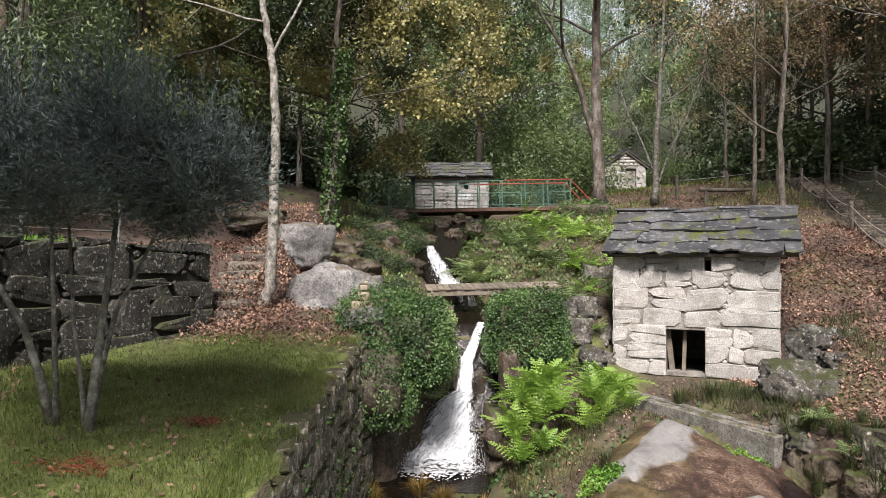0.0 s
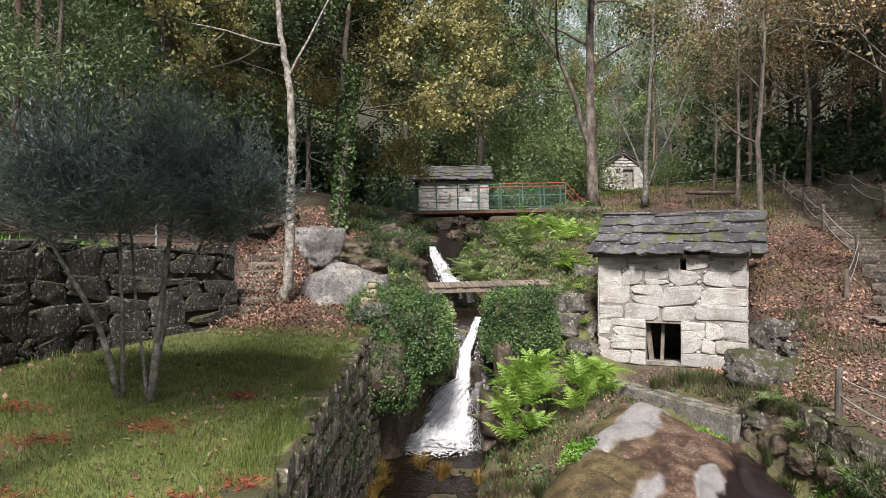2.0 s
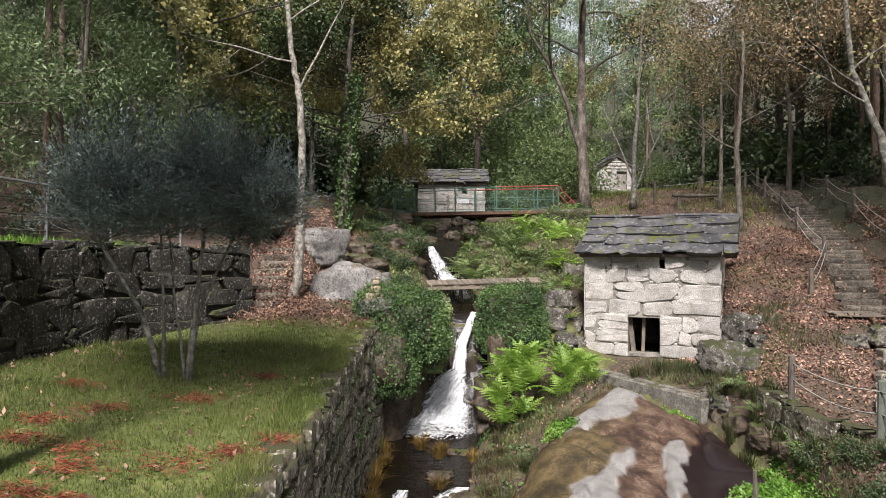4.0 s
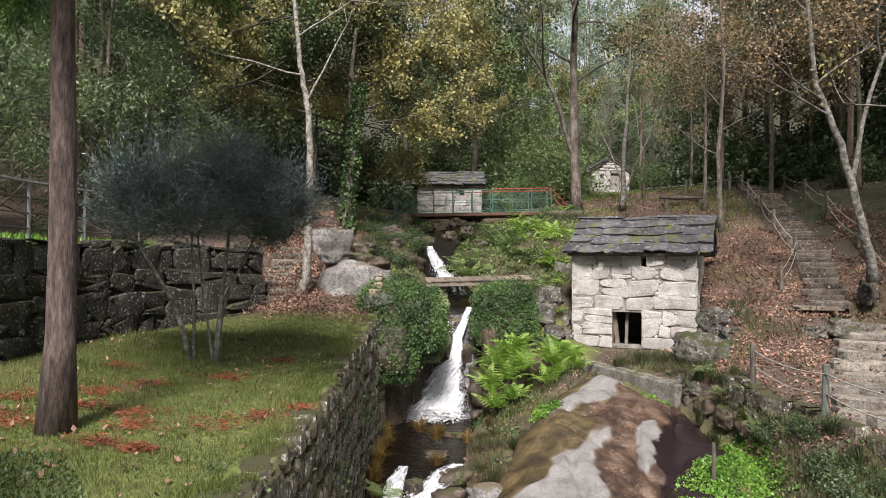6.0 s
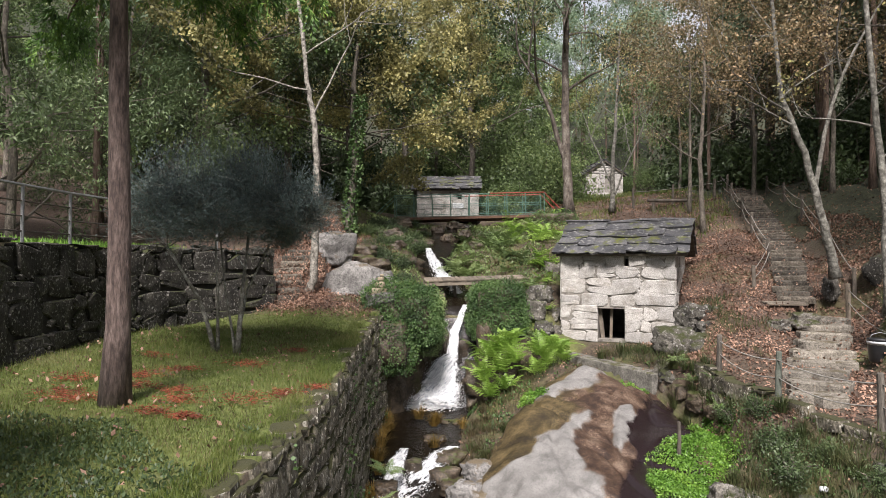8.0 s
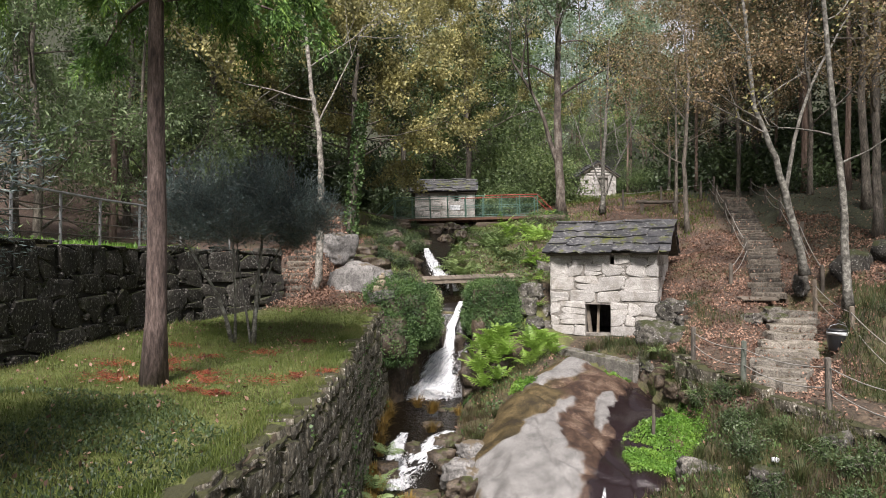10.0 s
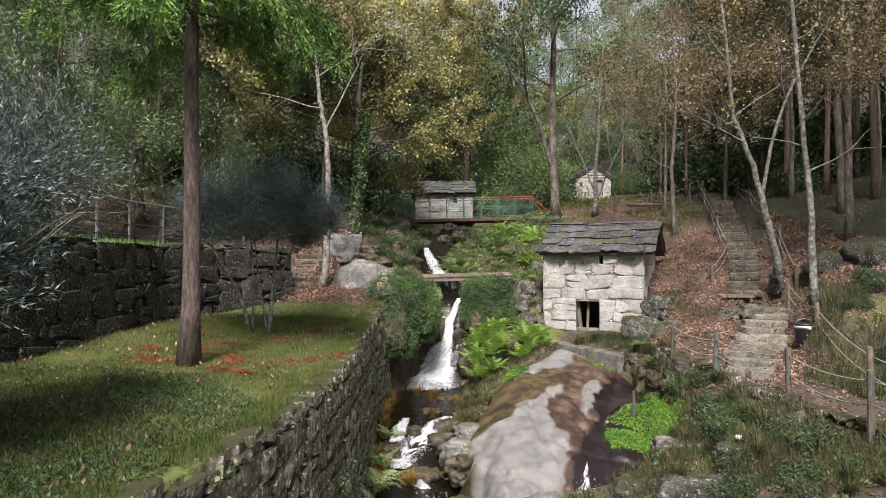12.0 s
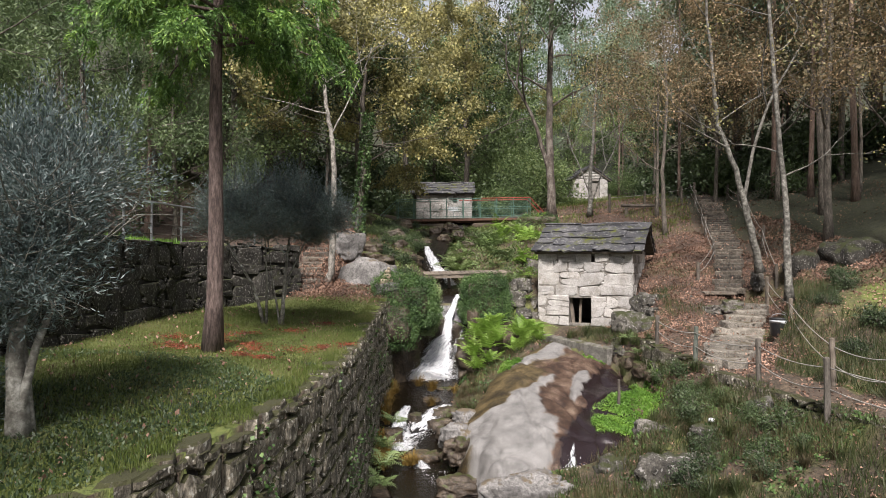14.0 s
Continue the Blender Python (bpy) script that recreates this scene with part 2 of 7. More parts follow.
M_BANKGRASS = foliage("bank_grass", [(0.1, (0.04, 0.062, 0.016)), (0.5, (0.09, 0.125, 0.035)), (0.9, (0.20, 0.20, 0.085))], 0.6, 0.35, 0.7, 0.5)
M_LITTER = foliage("fallen_leaves", [(0.1, (0.03, 0.018, 0.012)), (0.5, (0.115, 0.066, 0.045)), (0.9, (0.29, 0.185, 0.135))], 0.8, 0.1, 0.9, 1.45)
M_RUSTGRASS = foliage("rusty_grass", [(0.1, (0.06, 0.045, 0.01)), (0.5, (0.17, 0.105, 0.02)), (0.9, (0.30, 0.20, 0.045))], 0.7, 0.3, 1.5)
M_REDTWIG = foliage("red_twigs", [(0.1, (0.05, 0.012, 0.008)), (0.5, (0.14, 0.03, 0.014)), (0.9, (0.24, 0.07, 0.03))], 0.8, 0.1, 2.5, 1.25)
M_WEED = foliage("bright_weed", [(0.1, (0.05, 0.12, 0.012)), (0.5, (0.10, 0.22, 0.028)), (0.9, (0.19, 0.33, 0.05))], 0.5, 0.3, 2.0)

# ---- plan: lines and heights ----


def lerp_table(y, rows):
    return np.interp(y, [r[0] for r in rows], [r[1] for r in rows])


UPPER_WALL = [(-16, -7.0), (2, -6.5), (8, -6.5), (10.3, -5.9), (12.2, -4.75), (13.2, -4.35)]
LOWER_WALL = [(-16, -5.5), (-8, -3.5), (-4, -2.1), (-2, -1.75), (1, -1.5), (4, -1.45), (7, -1.6), (10.3, -1.75), (12.5, -1.6)]
STREAM = [(-16, 1.6), (0, 1.1), (3, 0.8), (6, 0.1), (8, -0.5), (9.6, -0.6), (12, -0.5), (13.8, -0.05), (15.6, 0.5), (18.5, 0.0), (20, -0.55), (24, 0.3), (30, 0.8), (60, 3)]
WATER_Z = [(-16, -3.4), (3, -2.62), (7.6, -2.45), (8.2, -2.35), (9.5, -1.98), (12, -1.74), (13.9, -1.6), (15.3, -1.3), (15.55, 0.9), (15.9, 0.98), (16.6, 1.2), (18.2, 1.5), (18.6, 1.75), (20, 2.5), (21, 2.9), (22.5, 3.4), (24, 3.75), (30, 4.4), (60, 9)]
NEAR_ROWS = [
    (-16, [(1.5, -3.4), (5, -2.4), (8, -0.5), (9.6, -0.45), (16, 1.2), (60, 14)]),
    (3, [(1.0, -2.5), (4.5, -1.8), (6.95, -0.68), (7.1, -0.4), (8.5, -0.3), (15, 1.6), (60, 14)]),
    (5.5, [(0.8, -2.3), (3, -1.85), (6.55, -0.62), (6.7, -0.32), (8.3, -0.22), (15, 1.9), (60, 15)]),
    (8, [(0.1, -2.2), (3.3, -1.25), (5.95, -0.5), (6.1, -0.14), (7.9, 0.0), (9.3, 1.2), (16, 3.2), (60, 16)]),
    (10.5, [(0.2, -1.9), (1.5, -1.6), (4.2, -0.6), (6.1, 0.05), (8.5, 0.85), (16, 3.7), (60, 17)]),
    (13.3, [(0.3, -1.75), (2, -0.7), (3.4, -0.1), (6.4, -0.05), (6.9, 1.15), (9.3, 1.6), (16, 4.2), (60, 18)]),
]
FAR_ROWS = [
    (17, [(-60, 14), (-12, 3.4), (-6, 2.9), (-4.2, 2.2), (-1.5, 1.5), (0.3, 1.3), (3, 1.6), (7, 2.0), (11, 3.2), (16, 4.8), (60, 18)]),
    (21, [(-60, 15), (-12, 4.8), (-6, 4.2), (-2, 3.0), (-0.5, 2.6), (3, 3.1), (8, 3.4), (12, 4.5), (18, 5.9), (60, 20)]),
    (25.5, [(-60, 17), (-5, 4.9), (-2.4, 4.1), (0, 3.8), (2, 3.85), (4.2, 4.35), (9, 4.7), (14, 5.4), (20, 7.2), (60, 22)]),
    (30, [(-60, 20), (-5, 5.1), (-1.5, 4.6), (1.5, 4.5), (6.5, 5.35), (15, 6.3), (60, 22)]),
    (48, [(-60, 30), (-5, 9), (4, 7.5), (11, 7.2), (14, 7.5), (25, 9.5), (60, 26)]),
    (110, [(-60, 54), (-5, 33), (4, 28), (14, 27), (25, 32), (60, 46)]),
]


FLIGHTS = [
    ((6.85, 7.1, -0.2), (9.55, 11.75, 1.0), 1.2),
    ((8.2, 12.35, 1.24), (9.9, 12.0, 1.2), 0.9),
    ((9.15, 12.6, 1.3), (10.3, 15.3, 2.5), 1.0),
    ((10.3, 15.3, 2.5), (12.9, 24.0, 5.0), 1.15),
    ((12.9, 24.0, 5.0), (14.9, 31.0, 6.6), 1.15),
]


EDGE = [(-10, 9.2), (-4, 8.3), (0, 7.6), (3.0, 7.12), (5.2, 6.72), (7.3, 6.18), (9.3, 5.85), (10.2, 5.75)]


def flight_height(x, y):
    """Height of the trodden way at a place beside a flight, and how much it counts there."""
    best = (0.0, 0.0)
    for (ax, ay, az), (bx, by, bz), w in FLIGHTS:
        dx, dy = bx - ax, by - ay
        t = max(0.0, min(1.0, ((x - ax) * dx + (y - ay) * dy) / (dx * dx + dy * dy)))
        d = math.hypot(x - ax - t * dx, y - ay - t * dy)
        k = max(0.0, min(1.0, (w * 0.5 + 0.7 - d) / 0.6))
        if k > best[1]:
            best = (az + (bz - az) * t, k)
    return best


def soft(a):
    return a * a * (3 - 2 * a)


def rows_height(x, y, rows):
    if y <= rows[0][0]:
        return lerp_table(x, rows[0][1])
    for (ya, ra), (yb, rb) in zip(rows, rows[1:]):
        if y <= yb:
            k = soft((y - ya) / (yb - ya))
            return (1 - k) * lerp_table(x, ra) + k * lerp_table(x, rb)
    return lerp_table(x, rows[-1][1])


def lawn_height(x, y):
    z = 0.42 + 0.03 * max(0.0, y - 2) + 0.16 * min(3.4, max(0.0, y - 10.3)) + 0.05 * max(0.0, -1.6 - x)
    return z + 0.05 * noise.noise((x * 0.8, y * 0.8, 3))


def stair_left(y):
    return float(np.interp(y, [11.0, 12.2, 16.2, 20], [0.95, 1.15, 2.75, 4.1]))


def height(x, y):
    """The ground's height at a place of the plan."""
    sx, wz = lerp_table(y, STREAM), lerp_table(y, WATER_Z)
    xu, xl = lerp_table(y, UPPER_WALL), lerp_table(y, LOWER_WALL)
    rough = 0.10 * noise.noise((x * 0.5, y * 0.5, 0)) + 0.05 * noise.noise((x * 1.7, y * 1.7, 5))
    far = rows_height(x, y, FAR_ROWS)
    if y < 17:
        near = rows_height(x, y, NEAR_ROWS)
        right = near if y < 13.3 else near + (far - near) * soft((y - 13.3) / 3.7)
        upper = 2.6 + 0.02 * max(0.0, -6.5 - x) + 0.16 * max(0.0, -11 - x)
        if y < 13.2 and x < xu - 0.25:
            z = upper
        elif x < xl + 0.04 and y < 13.0:
            z = lawn_height(x, y)
        elif x < sx and y >= 13.0:
            k = soft(max(0.0, min(1, (y - 14.2) / 2.8)))
            left = lawn_height(x, y) if x > xu - 0.3 else lawn_height(x, y) + (upper - lawn_height(x, y)) * min(1, (xu - 0.3 - x) / 0.8)
            z = left + (far - left) * k
            if x > -1.2:
                z += (wz - z) * soft(min(1, (x + 1.2) / max(0.2, sx + 1.2)))
        elif x < sx:
            z = wz - 0.3
        else:
            z = right
    else:
        z = far
    d = abs(x - sx)
    if y < 31:
        half = 0.75 if y < 13.9 else 0.5
        if d < half + 0.5:
            k = soft(min(1, max(0, (half + 0.5 - d) / 0.5)))
            if not (x < xl + 0.04 and y < 13):
                z += (wz - 0.25 - z) * k
    # trodden ways stay even
    if -5.2 < x < -3.55 and 11 < y < 20:
        w = min(1, (x + 5.2) / 0.3, (-3.55 - x) / 0.5)
        z += (stair_left(y) - 0.05 - z) * max(0, w) * min(1, (y - 11) / 1.0)
    hu = (x - 3.476) * 0.922 - (y - 15.07) * 0.388
    hv = (x - 3.476) * 0.388 + (y - 15.07) * 0.922
    if -0.4 < hu < 3.2 and -1.4 < hv < 3.0:
        k = soft(max(0.0, min(1.0, (hv + 1.4) / 0.9, (hu + 0.4) / 0.5, (3.2 - hu) / 0.15)))
        z += (min(z, -0.02 + 0.25 * max(0.0, 0.7 - hu)) - z) * k
        rough *= 1 - 0.7 * k
    if 2.8 < x < 5.7 and 10 < y < 15:
        cu, cv = (x - 3.3) * 0.48 - (y - 14.05) * 0.877, (x - 3.3) * 0.877 + (y - 14.05) * 0.48
        if -0.2 < cu < 3.9 and -1.2 < cv < 0.75:
            z = min(z, (-0.34 if cv > 0 else -0.43) - 0.028 * cu + 0.6 * max(0.0, cv - 0.35) + 0.3 * max(0.0, -0.5 - cv))
            rough *= 0.3
    fz, fk = flight_height(x, y) if 5 < x < 17 and 5 < y < 33 else (0, 0)
    z += (fz - 0.12 - z) * soft(fk)
    rough *= 1 - 0.8 * fk
    if y > 40:
        rough *= 1 + (y - 40) * 0.1
    z = float(z + rough * (0.35 if x < xl else 1.0))
    if 0.3 < x < 6 and 3.8 < y < 12.6:
        s = slab_reach(x, y)
        if s > -0.25:
            z = min(z, slab_height(x, y) - 0.12 + 3.0 * max(0.0, 0.12 - s))
    return z


# ---- building blocks ----


def mesh_from(name, verts, faces, material, smooth=False):
    me = bpy.data.meshes.new(name)
    me.from_pydata([tuple(v) for v in verts], [], [tuple(f) for f in faces])
    me.materials.append(material)
    if smooth:
        me.polygons.foreach_set("use_smooth", [True] * len(me.polygons))
    me.update()
    return me


def link(name, me, parent=None, m=None, label=""):
    ob = new(name, me)
    if parent is not None:
        ob.parent = parent
    if m is not None:
        ob.matrix_basis = m
    if label:
        ob["label"] = label
    return ob


def thing(name, label, category, m=None, group="", kind=""):
    ob = new(name)
    ob.empty_display_size = 0.2
    if m is not None:
        ob.matrix_basis = m
    return tagged(ob, label, category, group, kind)


class Geo:
    """Collects vertices and faces for one mesh."""

    def __init__(self):
        self.v, self.f = [], []

    def tube(self, pts, radii, n=7, cap=True):
        base = len(self.v)
        pts = [Vector(p) for p in pts]
        side = None
        for i, p in enumerate(pts):
            d = (pts[min(i + 1, len(pts) - 1)] - pts[max(i - 1, 0)]).normalized()
            if side is None:
                side = d.orthogonal().normalized()
            side = (side - d * side.dot(d)).normalized()
            up = d.cross(side)
            for k in range(n):
                a = 2 * math.pi * k / n
                self.v.append(p + (side * math.cos(a) + up * math.sin(a)) * radii[i])
        for i in range(len(pts) - 1):
            for k in range(n):
                a, b = base + i * n + k, base + i * n + (k + 1) % n
                self.f.append((a, b, b + n, a + n))
        if cap:
            self.f.append(tuple(base + k for k in range(n))[::-1])
            self.f.append(tuple(base + (len(pts) - 1) * n + k for k in range(n)))

    def box(self, x0, x1, y0, y1, z0, z1, bevel=0.0):
        bm = bmesh.new()
        bmesh.ops.create_cube(bm, size=1)
        bmesh.ops.transform(bm, matrix=Matrix.Translation(((x0 + x1) / 2, (y0 + y1) / 2, (z0 + z1) / 2)) @ Matrix.Diagonal((x1 - x0, y1 - y0, z1 - z0, 1)), verts=bm.verts)
        if bevel:
            bmesh.ops.bevel(bm, geom=bm.edges, offset=bevel, segments=1, affect="EDGES")
        self.add_bm(bm)

    def add_bm(self, bm, m=None):
        base = len(self.v)
        bm.verts.index_update()
        self.v += [(m @ v.co if m is not None else v.co.copy()) for v in bm.verts]
        self.f += [tuple(base + v.index for v in f.verts) for f in bm.faces]
        bm.free()

    def mesh(self, name, material, smooth=False):
        return mesh_from(name, self.v, self.f, material, smooth)


def leaf_mesh(name, centres, length, width, material, rng, droop=0.0, up=0.0, along=None, fold=0.0):
    """Many small pointed leaves, one four-sided face each. along: a preferred direction for each."""
    c = np.asarray(centres, float)
    n = len(c)
    d = rng.normal(size=(n, 3))
    if along is not None:
        d = d * 0.45 + np.asarray(along)
    d[:, 2] -= droop
    d /= np.linalg.norm(d, axis=1)[:, None] + 1e-9
    r = rng.normal(size=(n, 3))
    r[:, 2] += up
    s = np.cross(d, r)
    s /= np.linalg.norm(s, axis=1)[:, None] + 1e-9
    k = rng.uniform(0.6, 1.25, size=(n, 1))
    a, b = d * length * k, s * width * 0.5 * k
    v = np.empty((n, 4, 3))
    v[:, 0], v[:, 1], v[:, 2], v[:, 3] = c, c + a * 0.45 + b, c + a, c + a * 0.45 - b
    me = bpy.data.meshes.new(name)
    me.vertices.add(4 * n)
    me.vertices.foreach_set("co", v.reshape(-1))
    me.loops.add(4 * n)
    me.loops.foreach_set("vertex_index", np.arange(4 * n, dtype=np.int32))
    me.polygons.add(n)
    me.polygons.foreach_set("loop_start", np.arange(0, 4 * n, 4, dtype=np.int32))
    me.materials.append(material)
    me.update(calc_edges=True)
    me.validate()
    return me


def rock_mesh(name, size, material, seed, rough=0.25, cuts=3, flat=0.3, square=0.35):
    """A worn boulder: a cube swelled towards a ball, broken by noise, flattened below."""
    bm = bmesh.new()
    bmesh.ops.create_cube(bm, size=2)
    bmesh.ops.subdivide_edges(bm, edges=bm.edges[:], cuts=2 ** cuts - 1, use_grid_fill=True)
    off = Vector((seed * 7.3, seed * 3.1, seed * 1.7))
    for v in bm.verts:
        ball = v.co.normalized()
        p = ball.lerp(v.co * 0.8, square)
        q = p * 1.3 + off
        k = 1 + rough * noise.noise(q) + rough * 0.5 * noise.noise(q * 2.3) + rough * 0.24 * noise.noise(q * 5.1) + rough * 0.13 * noise.noise(q * 11.0)
        ridge = abs(noise.noise(q * 1.1 + Vector((9, 4, 2))))
        k -= rough * 0.7 * max(0, 0.12 - ridge) / 0.12 * 0.5
        p = p * k
        v.co = Vector((p.x * size[0], p.y * size[1], p.z * size[2] * (1 if p.z > 0 else flat + 0.4)))
    g = Geo()
    g.add_bm(bm)
    return g.mesh(name, material, True)


def rock(name, place, size, material, seed, label, category="rock", turn=0.0, rough=0.25, cuts=3, group="", square=0.35, tilt=0.0):
    ob = link(name, rock_mesh(name, size, material, seed, rough, cuts, square=square), None, pose(*place, tilt, 0, turn))
    return tagged(ob, label, category, group)


def stone_templates(material, count, seed, lump=0.16, power=4.0):
    """Rough rounded blocks of unit size (front towards -y) that wall stones share."""
    rng = random.Random(seed)
    out = []
    n = 12
    for i in range(count):
        bm = bmesh.new()
        ring = []
        for k in range(n):
            a = 2 * math.pi * (k + 0.5) / n
            c, s = math.cos(a), math.sin(a)
            r = 0.54 / (abs(c) ** power + abs(s) ** power) ** (1 / power) * (1 + rng.uniform(-lump, lump * 0.5))
            ring.append((c * r, s * r))
        back = [bm.verts.new((x * 0.98, 0.5, z * 0.98)) for x, z in ring]
        rim = [bm.verts.new((x, -0.28 + rng.uniform(-0.08, 0.08), z)) for x, z in ring]
        face = [bm.verts.new((x * 0.78, -0.46 + rng.uniform(-0.08, 0.06), z * 0.76)) for x, z in ring]
        mid = bm.verts.new((rng.uniform(-0.1, 0.1), -0.5 + rng.uniform(-0.05, 0.06), rng.uniform(-0.1, 0.1)))
        for k in range(n):
            j = (k + 1) % n
            bm.faces.new((rim[k], rim[j], back[j], back[k]))
            bm.faces.new((face[k], face[j], rim[j], rim[k]))
            bm.faces.new((mid, face[j], face[k]))
        bmesh.ops.recalc_face_normals(bm, faces=bm.faces)
        g = Geo()
        g.add_bm(bm)
        out.append(g.mesh("stone", material, True))
    return out


def clip_poly(poly, px, pz, nx, nz):
    """Keeps the side of a polygon for which (q - p) . n <= 0."""
    out = []
    for (ax, az), (bx, bz) in zip(poly, poly[1:] + poly[:1]):
        da, db = (ax - px) * nx + (az - pz) * nz, (bx - px) * nx + (bz - pz) * nz
        if da <= 0:
            out.append((ax, az))
        if da * db < 0:
            t = da / (da - db)
            out.append((ax + (bx - ax) * t, az + (bz - az) * t))
    return out


def fitted_stones(rects, rng, length, z0, z1, holes=(), jitter=0.035, nick=0.07):
    """Turns coursed rectangles into uneven stones: shifted corners, nicked at some; small chink stones fill the nicks."""
    out = []
    for u0, u1, v0, v1 in rects:
        w, h = u1 - u0, v1 - v0
        s = min(w, h)
        poly = []
        for cu, cv, su, sv in ((u0, v0, 1, 1), (u1, v0, -1, 1), (u1, v1, -1, -1), (u0, v1, 1, -1)):
            rim = cu < 0.02 or cu > length - 0.02 or cv < z0 + 0.02 or any(abs(cu - e) < 0.02 for hole in holes for e in hole[:2])
            ju, jv = (0, rng.uniform(-jitter, jitter)) if rim else (rng.uniform(-jitter, jitter), rng.uniform(-jitter, jitter))
            n = s * rng.choice((0.06, 0.16, 0.26, 0.36)) if not rim else s * 0.05
            m = n * rng.uniform(0.6, 1.5)
            a = (cu + ju + su * m, cv + jv)
            b = (cu + ju, cv + jv + sv * n)
            poly += [b, a] if su * sv > 0 else [a, b]
            if n > 0.05 and not rim and cv > z0 + 0.1 and not any(p - 0.08 < cu < q + 0.08 and r - 0.08 < cv < t + 0.08 for p, q, r, t in holes):
                k = n * 0.75
                out.append([(cu + ju + su * k * 0.5 + k * 0.62 * math.cos(x) * rng.uniform(0.8, 1.2), cv + jv + sv * k * 0.4 + k * 0.5 * math.sin(x) * rng.uniform(0.8, 1.2)) for x in (0.3, 1.5, 2.7, 3.9, 5.1)])
        out.append(poly)
    return out


def cell_mesh(poly, material, rng, gap, depth, swell, lean=0.12):
    """One stone from its outline: origin at its middle, front towards -y, worn edges."""
    pts = []
    for (ax, az), (bx, bz) in zip(poly, poly[1:] + poly[:1]):
        ln = math.hypot(bx - ax, bz - az)
        if ln < 0.012:
            continue
        k = 2 if ln > 0.22 else 1
        for j in range(k):
            t = j / k
            o = rng.uniform(-0.03, 0.03) * ln if j else 0
            pts.append((ax + (bx - ax) * t - o * (bz - az) / ln, az + (bz - az) * t + o * (bx - ax) / ln))
    n = len(pts)
    if n < 3:
        return None, None
    cx, cz = sum(p[0] for p in pts) / n, sum(p[1] for p in pts) / n
    size = sum(math.hypot(x - cx, z - cz) for x, z in pts) / n
    if size < 0.035:
        return None, None
    k0, k1 = max(0.5, 1 - gap / size), max(0.4, 1 - (gap + 0.004 + swell * 0.55) / size)
    tilt = rng.uniform(-lean, lean), rng.uniform(-lean, lean)
    v = []
    for y, k, r in ((depth, k0, 0), (0.0, k0, 0), (-swell * 0.7, k1, 1), (-swell, k1 * 0.6, 2)):
        for x, z in pts:
            dx, dz = (x - cx) * k, (z - cz) * k
            corner = 1 - 0.06 * (r == 1) * rng.random()
            v.append((dx * corner, y + (tilt[0] * dx + tilt[1] * dz + rng.uniform(-0.3, 0.3) * swell if r else 0), dz * corner))
    f = []
    for r in range(3):
        for k in range(n):
            j = (k + 1) % n
            f.append((r * n + k, (r + 1) * n + k, (r + 1) * n + j, r * n + j))
    f.append(tuple(3 * n + k for k in range(n)))
    return mesh_from("stone", v, f, material), (cx, cz)


def courses(length, z0, z1, rng, row=(0.2, 0.42), width=(0.25, 0.8), holes=()):
    """Lays out rough courses on a face; gives u0, u1, v0, v1 of every stone, leaving the holes open."""
    v = z0
    while v < z1 - 0.05:
        h = min(rng.uniform(*row), z1 - v)
        if z1 - v - h < 0.12:
            h = z1 - v
        u = 0.0
        spans = [(0.0, length)]
        for a, b, c, d in holes:
            if v + h * 0.5 > c and v + h * 0.5 < d:
                nxt = []
                for s, e in spans:
                    if b <= s or a >= e:
                        nxt.append((s, e))
                    else:
                        nxt += [(s, a)] * (a - s > 0.05) + [(b, e)] * (e - b > 0.05)
                spans = nxt
        for s, e in spans:
            u = s
            while u < e - 0.01:
                w = rng.uniform(*width)
                if e - u - w < width[0] * 0.8:
                    w = e - u
                if h > 0.27 and rng.random() < 0.2 and w > 0.25:
                    k = rng.uniform(0.4, 0.6)
                    yield u, u + w, v, v + h * k
                    yield u, u + w, v + h * k, v + h
                else:
                    yield u, u + w, v, v + h
                u += w
        v += h


def lay_stones(parent, stones, templates, rng, gap=0.018, depth=0.3, proud=0.03, tilt=2.0, place=None):
    """Each stone becomes an object under parent. place(u, v) gives the pose of a spot of the face (x along, y inwards, z up)."""
    for u0, u1, v0, v1 in stones:
        w, h = u1 - u0 - gap, v1 - v0 - gap
        if w < 0.04 or h < 0.03:
            continue
        w, h = w * rng.uniform(0.97, 1.05), h * rng.uniform(0.95, 1.08)
        m = place((u0 + u1) / 2 + rng.uniform(-0.015, 0.015), (v0 + v1) / 2 + rng.uniform(-0.02, 0.02)) @ pose(0, depth / 2 - rng.uniform(0, proud), 0, rng.uniform(-2, 2), rng.uniform(-tilt, tilt), rng.uniform(-2, 2))
        link("stone", rng.choice(templates), parent, m @ Matrix.Diagonal((w, depth, h, 1)))


# ---- the slab's outline and height ----
SLAB = [(3.0, 4.6), (1.3, 4.2), (0.75, 5.6), (0.75, 7.2), (1.35, 8.9), (2.4, 10.8), (3.3, 12.3), (4.3, 11.9), (5.1, 10.9), (5.6, 9.6), (5.65, 8.4), (5.4, 7.2), (4.9, 6.0), (4.2, 5.0)]


BARE = [(0.7, 6.79), (1.7, 7.09), (1.91, 7.65), (2.38, 8.05), (3.12, 8.9), (3.15, 8.64), (2.58, 7.51), (2.53, 6.89), (2.66, 6.35), (2.78, 5.97), (2.59, 5.35), (2.53, 4.8), (2.31, 4.36), (1.76, 4.0), (0.96, 4.2), (0.8, 5.64)]
STRIP = [(3.71, 9.22), (4.14, 9.37), (4.07, 8.7), (3.73, 8.06), (3.41, 7.26), (3.26, 7.31), (3.48, 8.22)]
TOP_BARE = [(1.85, 9.33), (2.58, 10.45), (3.5, 11.7), (4.06, 11.4), (3.36, 10.43), (2.66, 9.76), (2.24, 9.32)]
